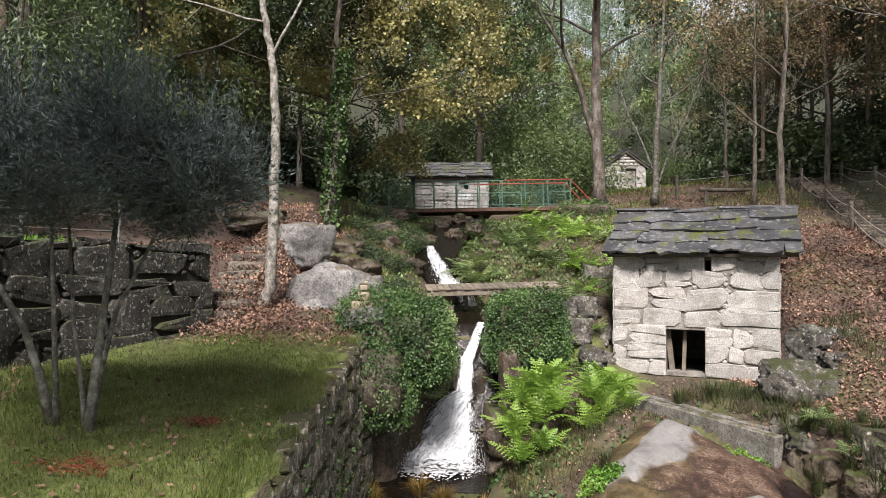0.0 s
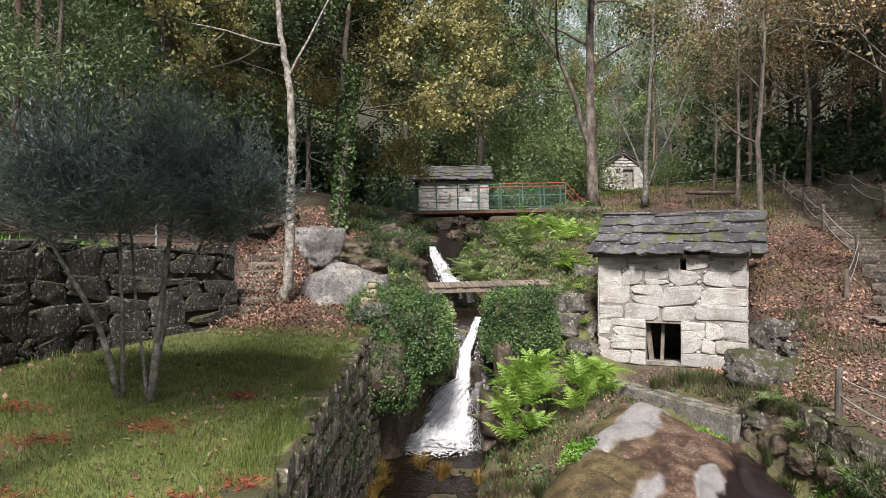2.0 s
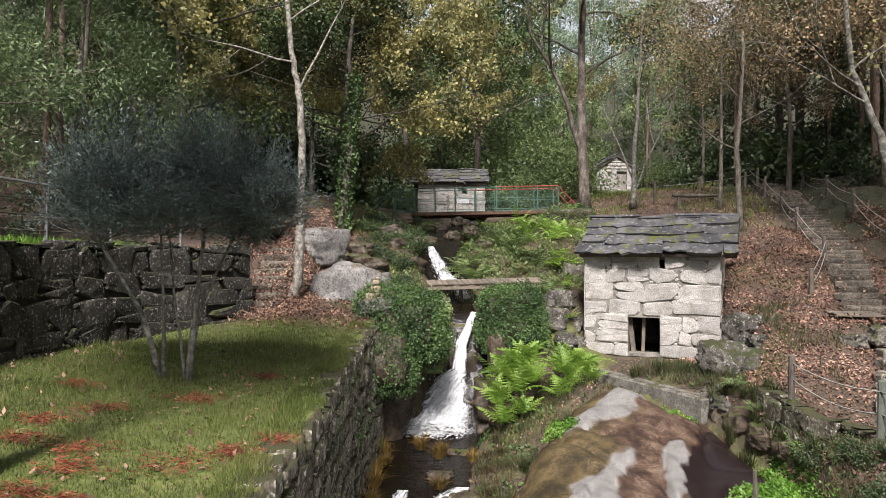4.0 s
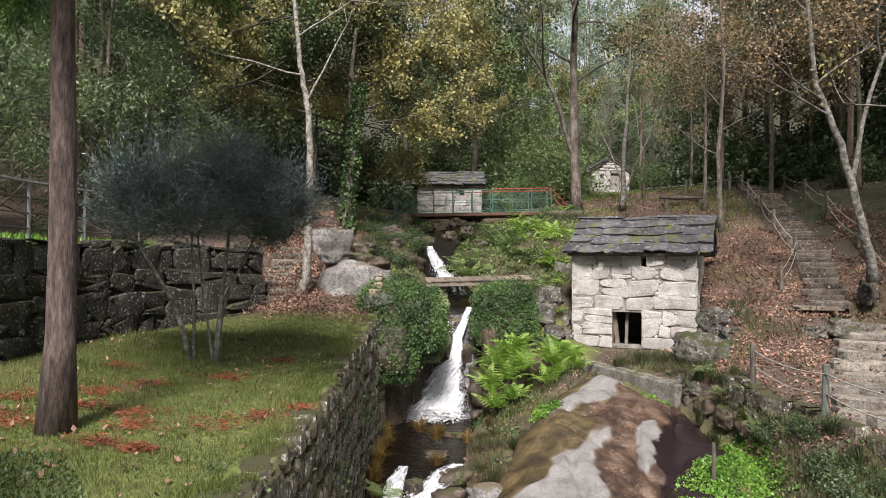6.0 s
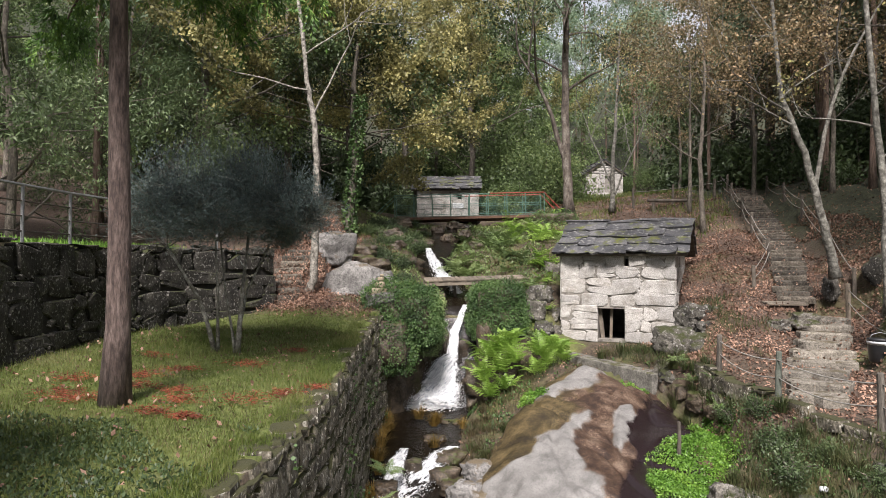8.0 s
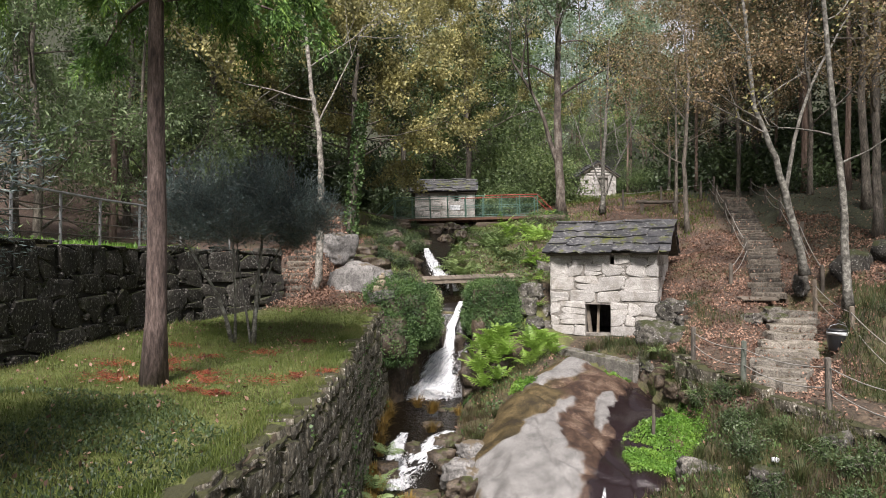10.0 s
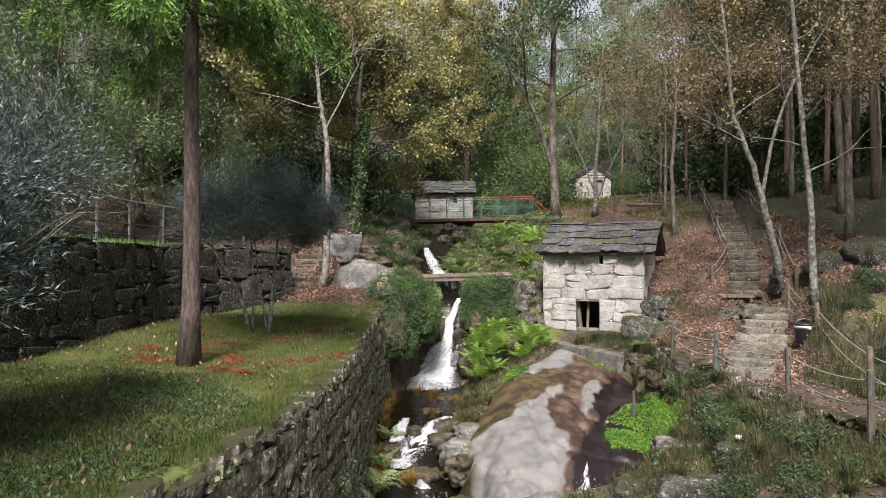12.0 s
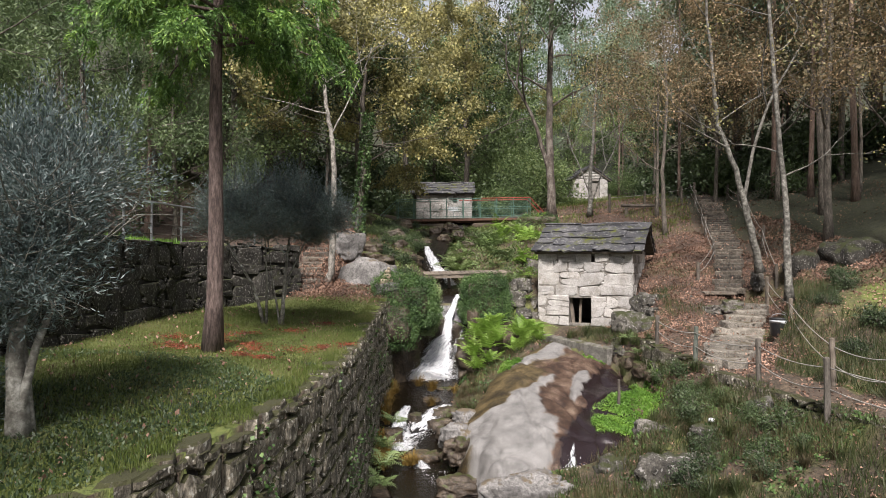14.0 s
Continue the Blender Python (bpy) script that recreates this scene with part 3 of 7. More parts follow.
DARK = [(3.77, 7.9), (4.3, 9.6), (4.9, 10.4), (5.5, 10.2), (5.5, 9.2), (4.75, 7.4), (4.5, 6.0), (4.1, 5.1), (3.3, 4.2), (2.75, 4.0), (2.4, 4.0), (2.65, 4.9), (3.27, 6.39)]


def slab_reach(x, y, rim=SLAB):
    """Distance to the slab's rim, positive inside."""
    inside, best = False, 1e9
    for (ax, ay), (bx, by) in zip(rim, rim[1:] + rim[:1]):
        if (ay > y) != (by > y) and x < (bx - ax) * (y - ay) / (by - ay) + ax:
            inside = not inside
        t = max(0, min(1, ((x - ax) * (bx - ax) + (y - ay) * (by - ay)) / ((bx - ax) ** 2 + (by - ay) ** 2)))
        best = min(best, math.hypot(x - ax - t * (bx - ax), y - ay - t * (by - ay)))
    return best if inside else -best


def slab_height(x, y):
    z = -0.42 - 0.205 * (11.6 - y) - 0.02 * (x - 3)
    z -= 0.16 * max(0.0, 2.1 - x) ** 1.6 + 0.02 * max(0.0, x - 4.0)
    crack = min(abs(noise.noise((x * 0.45 + 3, y * 0.45, 2))), 0.7 * abs(noise.noise((x * 0.9 + 3, y * 0.5, 7))))
    z += 0.16 * noise.noise((x * 0.6, y * 0.6, 1)) + 0.05 * noise.noise((x * 2, y * 2, 6)) - 0.09 * max(0, 0.05 - crack) / 0.05
    near = max(0.0, 1 - abs((x - 3.3) * 0.877 + (y - 14.05) * 0.48 + 0.2) / 1.0)
    ledge = min(1.0, max(0.0, max(slab_reach(x, y, BARE), slab_reach(x, y, STRIP), slab_reach(x, y, TOP_BARE)) / 0.07))
    z += 0.055 * ledge - 0.05 * min(1.0, max(0.0, slab_reach(x, y, DARK) / 0.25))
    return z - 0.24 * soft(near) + 0.18 * min(1.0, max(0.0, slab_reach(x, y)) / 0.6)


# ---- the ground ----
def spaced(points):
    out = [points[0][0]]
    for (a, _), (b, step) in zip(points, points[1:]):
        k = max(1, round((b - a) / step))
        out += [a + (b - a) * (i + 1) / k for i in range(k)]
    return out


GX = spaced([(-300, 0), (-60, 40), (-14, 2.0), (-8, 0.5), (-3.8, 0.2), (-1.2, 0.06), (11, 0.2), (20, 0.6), (60, 2.5), (300, 40)])
GY = spaced([(-200, 0), (-20, 30), (-9, 1.0), (27, 0.2), (50, 0.8), (120, 5), (400, 40)])
verts = []
for gy in GY:
    for gx in GX:
        verts.append((gx, gy, height(gx, gy)))
nx = len(GX)
faces = [(j * nx + i, j * nx + i + 1, (j + 1) * nx + i + 1, (j + 1) * nx + i) for j in range(len(GY) - 1) for i in range(nx - 1)]
M_SOIL = surface("forest_soil", [(0.3, (0.055, 0.042, 0.028)), (0.5, (0.115, 0.085, 0.055)), (0.7, (0.19, 0.14, 0.095))], 3.5, 11, 0.95, 1.0, 0.1, 0, fine_mix=0.9, gain=0.5)


def cover(x, y):
    """Shares of grass and of fallen leaves on the ground."""
    xu, xl = float(lerp_table(y, UPPER_WALL)), float(lerp_table(y, LOWER_WALL))
    n = noise.noise((x * 0.7, y * 0.7, 8)) + 0.5 * noise.noise((x * 2.1, y * 2.1, 4))
    if xu - 0.3 < x < xl and y < 13:
        return max(0.0, min(1.0, 0.95 + 0.5 * n - max(0.0, (y - 11.1) * 0.6))), max(0.0, min(1.0, (y - 11.0) * 0.6 + 0.4 * n))
    if x <= xu - 0.3 and y < 14:
        return max(0.0, min(1.0, 0.6 + n)) * (1.0 if x > -12 else 0.4), 0.5
    if y < 10 and 0.2 < x - float(lerp_table(y, EDGE)) < 1.25:
        return 0.0, max(0.0, 0.25 + 0.4 * n)
    if x > 8.4 and y < 9.5:
        return max(0.0, min(1.0, 0.45 + 0.6 * n)), max(0.0, min(1.0, 0.4 + 0.5 * n))
    if x > 5.5 and 6.5 < y < 31:
        return max(0.0, 0.15 + 0.5 * n), max(0.0, min(1.0, 0.95 + 0.5 * n))
    if x > 0 and y < 14:
        return max(0.0, min(1.0, 0.3 + 0.6 * n)), 0.1
    if x < -3 and 12 < y < 22:
        return max(0.0, 0.05 + 0.3 * n), max(0.0, min(1.0, 0.95 + 0.5 * n))
    if y > 25:
        return max(0.0, min(1.0, 0.1 + 0.4 * n)), 0.0
    return max(0.0, min(1.0, 0.25 + 0.8 * n)), max(0.0, min(1.0, 0.3 + 0.6 * n))


gme = mesh_from("ground", verts, faces, M_SOIL, True)
# wood share: far forest floor, plus canopy shade painted onto the right-hand slope
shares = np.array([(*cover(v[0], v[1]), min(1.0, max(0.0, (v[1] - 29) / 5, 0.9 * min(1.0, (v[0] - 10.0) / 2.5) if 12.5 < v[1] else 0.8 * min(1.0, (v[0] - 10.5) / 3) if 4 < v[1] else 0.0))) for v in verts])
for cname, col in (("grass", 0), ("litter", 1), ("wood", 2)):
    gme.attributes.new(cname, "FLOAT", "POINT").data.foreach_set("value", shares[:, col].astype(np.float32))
nt = M_SOIL.node_tree
bsdf = nt.nodes["Principled BSDF"]
base_link = bsdf.inputs["Base Color"].links[0].from_socket
# the near-black wood tone also carries the shade under the trees
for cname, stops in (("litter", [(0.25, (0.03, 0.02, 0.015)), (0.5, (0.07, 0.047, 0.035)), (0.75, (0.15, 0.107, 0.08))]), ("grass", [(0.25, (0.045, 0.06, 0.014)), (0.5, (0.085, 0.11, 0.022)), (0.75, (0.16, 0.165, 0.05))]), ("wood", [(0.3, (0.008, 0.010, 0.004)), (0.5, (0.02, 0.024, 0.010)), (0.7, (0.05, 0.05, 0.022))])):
    att = nt.nodes.new("ShaderNodeAttribute")
    att.attribute_name = cname
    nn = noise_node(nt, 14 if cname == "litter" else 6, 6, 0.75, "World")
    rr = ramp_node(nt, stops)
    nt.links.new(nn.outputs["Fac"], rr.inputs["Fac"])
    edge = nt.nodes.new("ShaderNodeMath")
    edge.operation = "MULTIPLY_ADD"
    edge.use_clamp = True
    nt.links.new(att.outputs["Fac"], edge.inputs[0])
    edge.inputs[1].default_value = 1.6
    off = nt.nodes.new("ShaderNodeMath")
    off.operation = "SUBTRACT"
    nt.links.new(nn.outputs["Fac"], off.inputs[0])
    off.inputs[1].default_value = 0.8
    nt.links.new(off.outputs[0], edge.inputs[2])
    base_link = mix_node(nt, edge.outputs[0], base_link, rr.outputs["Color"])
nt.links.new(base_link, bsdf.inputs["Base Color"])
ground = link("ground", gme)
tagged(ground, "brown forest soil with leaf litter and moss, tree shade painted in", "ground", kind="structure")

# ---- retaining walls ----
T_HUT = stone_templates(M_GRANITE, 12, 5, 0.1, 4.2)


def wall_line(table, ya, yb, step=0.1):
    ys = np.arange(ya, yb + 1e-6, step)
    return [Vector((float(lerp_table(y, table)), float(y), 0)) for y in ys]


def retaining_wall(name, label, line, bottom, top, stone, seed, thick, batter, row, width, facing, jitter=0.07, swell=0.03):
    """A dry-stone wall along a line of the plan. bottom, top: heights by place; facing: +1 when its face looks to +x."""
    g = Geo()
    cum = [0.0]
    for a, b in zip(line, line[1:]):
        cum.append(cum[-1] + (b - a).length)
    rows = []
    for i, p in enumerate(line):
        d = (line[min(i + 1, len(line) - 1)] - line[max(i - 1, 0)]).normalized()
        n = Vector((d.y, -d.x, 0)) * facing
        b, t = bottom(p), top(p)
        rows.append([p + n * batter + Vector((0, 0, b)), p + Vector((0, 0, t - 0.12)), p - n * thick + Vector((0, 0, t - 0.16)), p - n * thick + Vector((0, 0, b))])
    for r in rows:
        g.v += r
    for i in range(len(rows) - 1):
        for k in range(4):
            a, b = i * 4 + k, i * 4 + (k + 1) % 4
            g.f.append((a, b, b + 4, a + 4))
    g.f += [(0, 1, 2, 3), tuple(len(g.v) - 4 + k for k in (3, 2, 1, 0))]
    wall = link(name, g.mesh(name, M_MORTAR))
    tagged(wall, label, "wall", kind="structure")
    rng = random.Random(seed)
    length = cum[-1]

    def spot(u):
        i = min(len(line) - 2, max(0, int(np.searchsorted(cum, u)) - 1))
        k = (u - cum[i]) / max(1e-6, cum[i + 1] - cum[i])
        return line[i].lerp(line[i + 1], k), (line[min(i + 4, len(line) - 1)] - line[max(i - 3, 0)]).normalized()

    zmin, zmax = min(bottom(p) for p in line), max(top(p) for p in line)
    rects = []
    for u0, u1, v0, v1 in courses(length, zmin, zmax + 0.3, rng, row, width):
        p, _ = spot((u0 + u1) / 2)
        if v1 > bottom(p) - 0.3 and v0 < top(p) + 0.35:
            rects.append((u0, u1, v0, v1))
    stones = []
    for poly in fitted_stones(rects, rng, length, zmin, zmax, (), jitter):
        cu = sum(q[0] for q in poly) / len(poly)
        p, _ = spot(cu)
        t = top(p) + rng.uniform(-0.06, 0.04)
        poly = clip_poly(poly, 0, t, 0, 1)
        if len(poly) >= 3 and max(q[1] for q in poly) > bottom(p) and 0 < cu < length:
            stones.append(poly)

    def place(u, v):
        p, d = spot(u)
        n = Vector((d.y, -d.x, 0)) * facing
        b, t = bottom(p), top(p)
        out = batter * max(0.0, (t - v) / max(0.3, t - b))
        q = p + n * (out + 0.05)
        x = Vector((-n.y, n.x, 0))
        m = Matrix((x, -n, (0, 0, 1))).transposed().to_4x4()
        return Matrix.Translation((q.x, q.y, v)) @ m

    stones.sort(key=lambda s: abs(spot(s[0][0])[0].y - 1))
    rest = Geo()
    for i, poly in enumerate(stones):
        me, mid = cell_mesh(poly, stone, rng, 0.006, 0.2, swell, 0.06)
        if not me:
            continue
        m = place(*mid) @ pose(0, rng.uniform(-0.02, 0.02), 0)
        if i < 300:
            link("stone", me, wall, m)
        else:
            base = len(rest.v)
            rest.v += [m @ v.co for v in me.vertices]
            rest.f += [tuple(base + k for k in p.vertices) for p in me.polygons]
    if rest.v:
        tagged(link("stones", rest.mesh("stones", stone), wall), kind="stuff")
    return wall


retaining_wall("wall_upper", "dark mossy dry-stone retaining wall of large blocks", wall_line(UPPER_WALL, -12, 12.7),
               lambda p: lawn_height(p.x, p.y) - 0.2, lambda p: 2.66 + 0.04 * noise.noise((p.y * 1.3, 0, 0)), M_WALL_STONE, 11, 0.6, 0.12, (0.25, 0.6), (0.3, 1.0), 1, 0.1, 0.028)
retaining_wall("wall_lower", "dark lichen-spotted stone wall along the stream", wall_line(LOWER_WALL, -9, 12.4),
               lambda p: float(lerp_table(p.y, WATER_Z)) - 0.4, lambda p: lawn_height(p.x - 0.2, p.y) - 0.06 + 0.05 * noise.noise((p.y * 1.9, 3, 0)), M_STREAM_STONE, 12, 0.3, 0.18, (0.2, 0.42), (0.25, 0.6), 1)

# flat capstones on the stream wall, sunk in the turf
RC = random.Random(19)
cap_wall = bpy.data.objects["wall_lower"]
y = -7.5
while y < 12.0:
    ln = RC.uniform(0.28, 0.62)
    w = RC.uniform(0.2, 0.42)
    x = float(lerp_table(y + ln / 2, LOWER_WALL)) - w * 0.32
    xb = float(lerp_table(y + ln, LOWER_WALL)) - float(lerp_table(y, LOWER_WALL))
    rim = [(0.5 * w * math.cos(a) * RC.uniform(0.85, 1.15) * (1.15 if k % 2 else 1.0), 0.5 * ln * math.sin(a) * RC.uniform(0.9, 1.15)) for k, a in enumerate([0.4 + 0.785 * q for q in range(8)])]
    g = Geo()
    for z, k in ((-0.2, 1.0), (0.0, 1.0), (0.022, 0.86)):
        g.v += [Vector((px * k, py * k, z + (RC.uniform(-0.012, 0.012) if z >= 0 else 0))) for px, py in rim]
    for r in range(2):
        g.f += [(r * 8 + i, r * 8 + (i + 1) % 8, r * 8 + 8 + (i + 1) % 8, r * 8 + 8 + i) for i in range(8)]
    g.f.append(tuple(16 + i for i in range(8)))
    if RC.random() < 0.85:
        link("capstone", g.mesh("capstone", M_STREAM_STONE), cap_wall, pose(x, y + ln / 2, lawn_height(x, y) + RC.uniform(-0.005, 0.04), RC.uniform(-3, 3), RC.uniform(-4, 4), -math.degrees(math.atan2(xb, ln))))
    y += ln * RC.uniform(0.9, 1.15)

# ---- stone huts ----


def slab_templates(material, count, seed):
    rng = random.Random(seed)
    out = []
    for i in range(count):
        bm = bmesh.new()
        ring = []
        pts = [(-0.5, -0.5), (-0.15, -0.55), (0.2, -0.5), (0.5, -0.48), (0.5, 0.5), (-0.5, 0.5)]
        pts = [(x + rng.uniform(-0.05, 0.05), y + rng.uniform(-0.09, 0.06)) for x, y in pts]
        top = [bm.verts.new((x, y, 0.5 + rng.uniform(-0.25, 0.25))) for x, y in pts]
        bot = [bm.verts.new((x * 0.97, y * 0.97, -0.5)) for x, y in pts]
        bm.faces.new(top)
        bm.faces.new(bot[::-1])
        for k in range(6):
            bm.faces.new((top[k], bot[k], bot[(k + 1) % 6], top[(k + 1) % 6]))
        g = Geo()
        g.add_bm(bm)
        out.append(g.mesh("slate", material))
    return out


T_SLATE = slab_templates(M_SLATE, 8, 2)


def hut_wall(hut, name, m, length, z0, z1, rng, holes=(), row=(0.19, 0.42), width=(0.22, 0.85), thick=0.4, top=None, templates=None):
    """One wall of a hut: a core with real openings, faced with stones. m: pose of its lower left corner, x along, y inwards."""
    g = Geo()
    us = sorted({0.0, length, *[k for h in holes for k in h[:2]]})
    vs = sorted({z0, z1, *[k for h in holes for k in h[2:]]})
    for ua, ub in zip(us, us[1:]):
        for va, vb in zip(vs, vs[1:]):
            um, vm = (ua + ub) / 2, (va + vb) / 2
            if not any(a < um < b and c < vm < d for a, b, c, d in holes):
                g.box(ua, ub, 0.016, thick, va, vb)
    core = g.mesh(name, M_HUT_JOINT)
    bm = bmesh.new()
    bm.from_mesh(core)
    bmesh.ops.remove_doubles(bm, verts=bm.verts, dist=0.001)
    bm.to_mesh(core)
    bm.free()
    wall = link(name, core, hut, m)
    rects = list(courses(length, z0, z1, rng, row, width, holes))
    for poly in fitted_stones(rects, rng, length, z0, z1, holes, 0.05):
        me, mid = cell_mesh(poly, M_GRANITE, rng, 0.004, 0.2, 0.021, 0.045)
        if me:
            link("stone", me, wall, pose(mid[0], rng.uniform(-0.012, 0.012), mid[1]))
    return wall


def gable(hut, name, m, width, z1, rise, rng, thick=0.4):
    g = Geo()
    g.v = [Vector(p) for p in ((0, 0.05, z1), (width, 0.05, z1), (width / 2, 0.05, z1 + rise), (0, thick, z1), (width, thick, z1), (width / 2, thick, z1 + rise))]
    g.f = [(0, 1, 2), (5, 4, 3), (0, 3, 4, 1), (1, 4, 5, 2), (2, 5, 3, 0)]
    part_ob = link(name, g.mesh(name, M_HUT_JOINT), hut, m)
    stones = []
    for u0, u1, v0, v1 in courses(width, z1, z1 + rise, rng, (0.16, 0.28), (0.2, 0.5)):
        um = (u0 + u1) / 2
        if v1 < z1 + rise * (1 - abs(um - width / 2) / (width / 2)) + 0.02:
            stones.append((u0, u1, v0, v1))
    lay_stones(part_ob, stones, T_HUT, rng, 0.022, 0.2, 0.03, 2, lambda u, v: Matrix.Translation((u, 0, v)))


def slate_slope(hut, name, m, length, run, rows, rng, thick=0.045, width=(0.35, 1.05)):
    """A roof slope: m has x along the eave, y up the slope, z out of it."""
    g = Geo()
    g.box(0.02, length - 0.02, 0.04, run, -0.09, -0.02)
    slope = link(name, g.mesh(name, M_DARKWOOD), hut, m)
    step = run / rows
    for r in range(rows):
        u = -rng.uniform(0, 0.06)
        while u < length - 0.05:
            w = rng.uniform(*width)
            if length - u - w < width[0] * 0.7:
                w = length - u + rng.uniform(0, 0.06)
            t = thick * rng.uniform(0.7, 1.4)
            d = step * 1.45
            mm = pose(u + w / 2, r * step + d / 2 - step * 0.1 + rng.uniform(-0.06, 0.06), 0.035 + t * 0.3 + rng.uniform(0, 0.02), 0, rng.uniform(-1.6, 1.6), rng.uniform(-4, 4)) @ pose(0, 0, 0, -4.5, 0, 0)
            link("slate", rng.choice(T_SLATE), slope, mm @ Matrix.Diagonal((w * 1.02, d, t, 1)))
            u += w
    return slope


def stone_hut(label, place, turn, length, depth, wall_h, rise, seed, front_holes, rows=4, over=(0.12, 0.35), eave=0.22, gable_front=False, side_holes=(), tilt=0.0):
    """A stone hut with a slate roof; place is the lower left corner of its front, turn the front's direction."""
    rng = random.Random(seed)
    hut = thing("stone_hut", label, "hut", pose(*place, 0, 0, turn), "stone huts")
    hut_wall(hut, "front_wall", Matrix(), length, 0, wall_h, rng, front_holes, (0.27, 0.5), (0.3, 0.9))
    hut_wall(hut, "side_wall", pose(length, 0.003, 0, 0, 0, 90), depth, 0, wall_h, rng, side_holes)
    hut_wall(hut, "side_wall", pose(0, depth, 0, 0, 0, -90), depth, 0, wall_h, rng)
    hut_wall(hut, "back_wall", pose(length, depth, 0, 0, 0, 180), length, 0, wall_h, rng, (), (0.35, 0.5), (0.5, 0.9))
    g = Geo()
    g.box(0.3, length - 0.3, 0.3, depth - 0.3, 0.0, 0.05)
    link("floor", g.mesh("floor", M_MORTAR), hut)
    half = depth / 2
    if gable_front:
        gable(hut, "gable", Matrix(), length, wall_h, rise, rng)
        gable(hut, "gable", pose(length, depth, 0, 0, 0, 180), length, wall_h, rise, rng)
        half = length / 2
        run = math.hypot(half + eave, rise * (half + eave) / half)
        a = math.degrees(math.atan2(rise, half))
        z = wall_h - rise * eave / half + 0.06
        slate_slope(hut, "roof", pose(-eave, depth + over[1], z, 0, 0, -90) @ pose(0, 0, 0, a), depth + over[0] + over[1], run, rows, rng)
        slate_slope(hut, "roof", pose(length + eave, -over[0], z, 0, 0, 90) @ pose(0, 0, 0, a), depth + over[0] + over[1], run, rows, rng)
    else:
        gable(hut, "gable", pose(length, 0, 0, 0, 0, 90), depth, wall_h, rise, rng)
        gable(hut, "gable", pose(0, depth, 0, 0, 0, -90), depth, wall_h, rise, rng)
        run = math.hypot(half + eave, rise * (half + eave) / half)
        a = math.degrees(math.atan2(rise, half))
        z = wall_h - rise * eave / half + 0.06
        slate_slope(hut, "roof", pose(-over[0], -eave, z) @ pose(0, 0, 0, a), length + over[0] + over[1], run, rows, rng)
        slate_slope(hut, "roof", pose(length + over[1], depth + eave, z, 0, 0, 180) @ pose(0, 0, 0, a), length + over[0] + over[1], run, rows, rng)
        for k in range(6):
            g = Geo()
            w = (length + over[0] + over[1]) / 6
            g.box(0, w - 0.01, -0.13, 0.13, 0, 0.055, 0.012)
            link("ridge_slate", g.mesh("ridge_slate", M_SLATE), hut, pose(-over[0] + w * k, half, wall_h + rise + 0.07, rng.uniform(-3, 3), rng.uniform(-1.5, 1.5), rng.uniform(-2, 2)))
    return hut


HUT_TURN = math.degrees(math.atan2(13.81 - 15.07, 6.47 - 3.476))
mill = stone_hut("granite watermill hut with mossy slate roof above the stream", (3.476, 15.07, 0.0), HUT_TURN, 3.25, 3.1, 2.6, 0.85, 21,
                 [(1.09, 1.86, 0.08, 0.97), (1.85, 1.98, 2.03, 2.42)])
stone_hut("small granite hut with slate roof behind the footbridge", (-1.62, 29.0, 4.5), 0, 3.1, 2.4, 1.5, 0.62, 22, [(2.05, 2.25, 0.75, 1.2)], 4, (0.3, 0.15), 0.2)
stone_hut("far granite hut with gable end and wooden door", (10.0, 45.2, 6.98), 8, 2.8, 3.4, 1.9, 0.95, 23, [(1.4, 2.15, 0.5, 1.75)], 4, (0.15, 0.2), 0.25, True)

# ---- footbridge ----
bridge = thing("footbridge", "steel footbridge with green mesh railings and red end rail", "bridge", pose(-2.4, 25.3, 4.3, 0, -1.3, 1.0))
BL, BW = 6.75, 1.2
g = Geo()
g.box(0, BL, 0, 0.1, -0.11, 0.0, 0.01)
link("beam", g.mesh("beam", M_RUST), bridge)
g = Geo()
g.box(0, BL, BW - 0.1, BW, -0.16, 0.0, 0.01)
link("beam", g.mesh("beam", M_RUST), bridge)
g = Geo()
g.box(-0.07, 0.07, 0, BW, 0.0, 0.035, 0.006)
deck_mesh = g.mesh("deck_board", M_DARKWOOD)
for k in range(45):
    link("deck_board", deck_mesh, bridge, pose(0.08 + k * 0.15, 0, 0.003))


def railing(y, red_from):
    g = Geo()
    n = 8
    for k in range(n + 1):
        x = BL * k / n
        post = Geo()
        post.tube([(x, y, 0), (x, y, 1.02)], [0.022] * 2, 6)
        link("post", post.mesh("post", M_GREEN), bridge)
    for z in (1.02, 0.12, 0.57):
        a = Geo()
        a.tube([(0, y, z), (red_from if z > 1 else BL, y, z)], [0.02 if z > 1 else 0.012] * 2, 6)
        link("rail", a.mesh("rail", M_GREEN), bridge)
    a = Geo()
    a.tube([(red_from, y, 1.025), (BL, y, 1.025), (BL + 0.75, y, 0.2)], [0.024] * 3, 6)
    link("end_rail", a.mesh("end_rail", M_RED), bridge, None, "red painted end rail")
    a = Geo()
    a.tube([(0, y, 1.0), (-0.85, y, 0.22)], [0.02] * 2, 6)
    link("end_rail", a.mesh("end_rail", M_GREEN), bridge)
    mesh = Geo()
    for k in range(int(BL / 0.05)):
        mesh.tube([(k * 0.05, y, 0.12), (k * 0.05, y, 1.0)], [0.0025] * 2, 3, False)
    for k in range(18):
        mesh.tube([(0, y, 0.12 + k * 0.05), (BL, y, 0.12 + k * 0.05)], [0.0025] * 2, 3, False)
    link("wire_mesh", mesh.mesh("wire_mesh", M_GREEN), bridge)


railing(0.03, 4.3)
railing(BW - 0.03, 3.2)

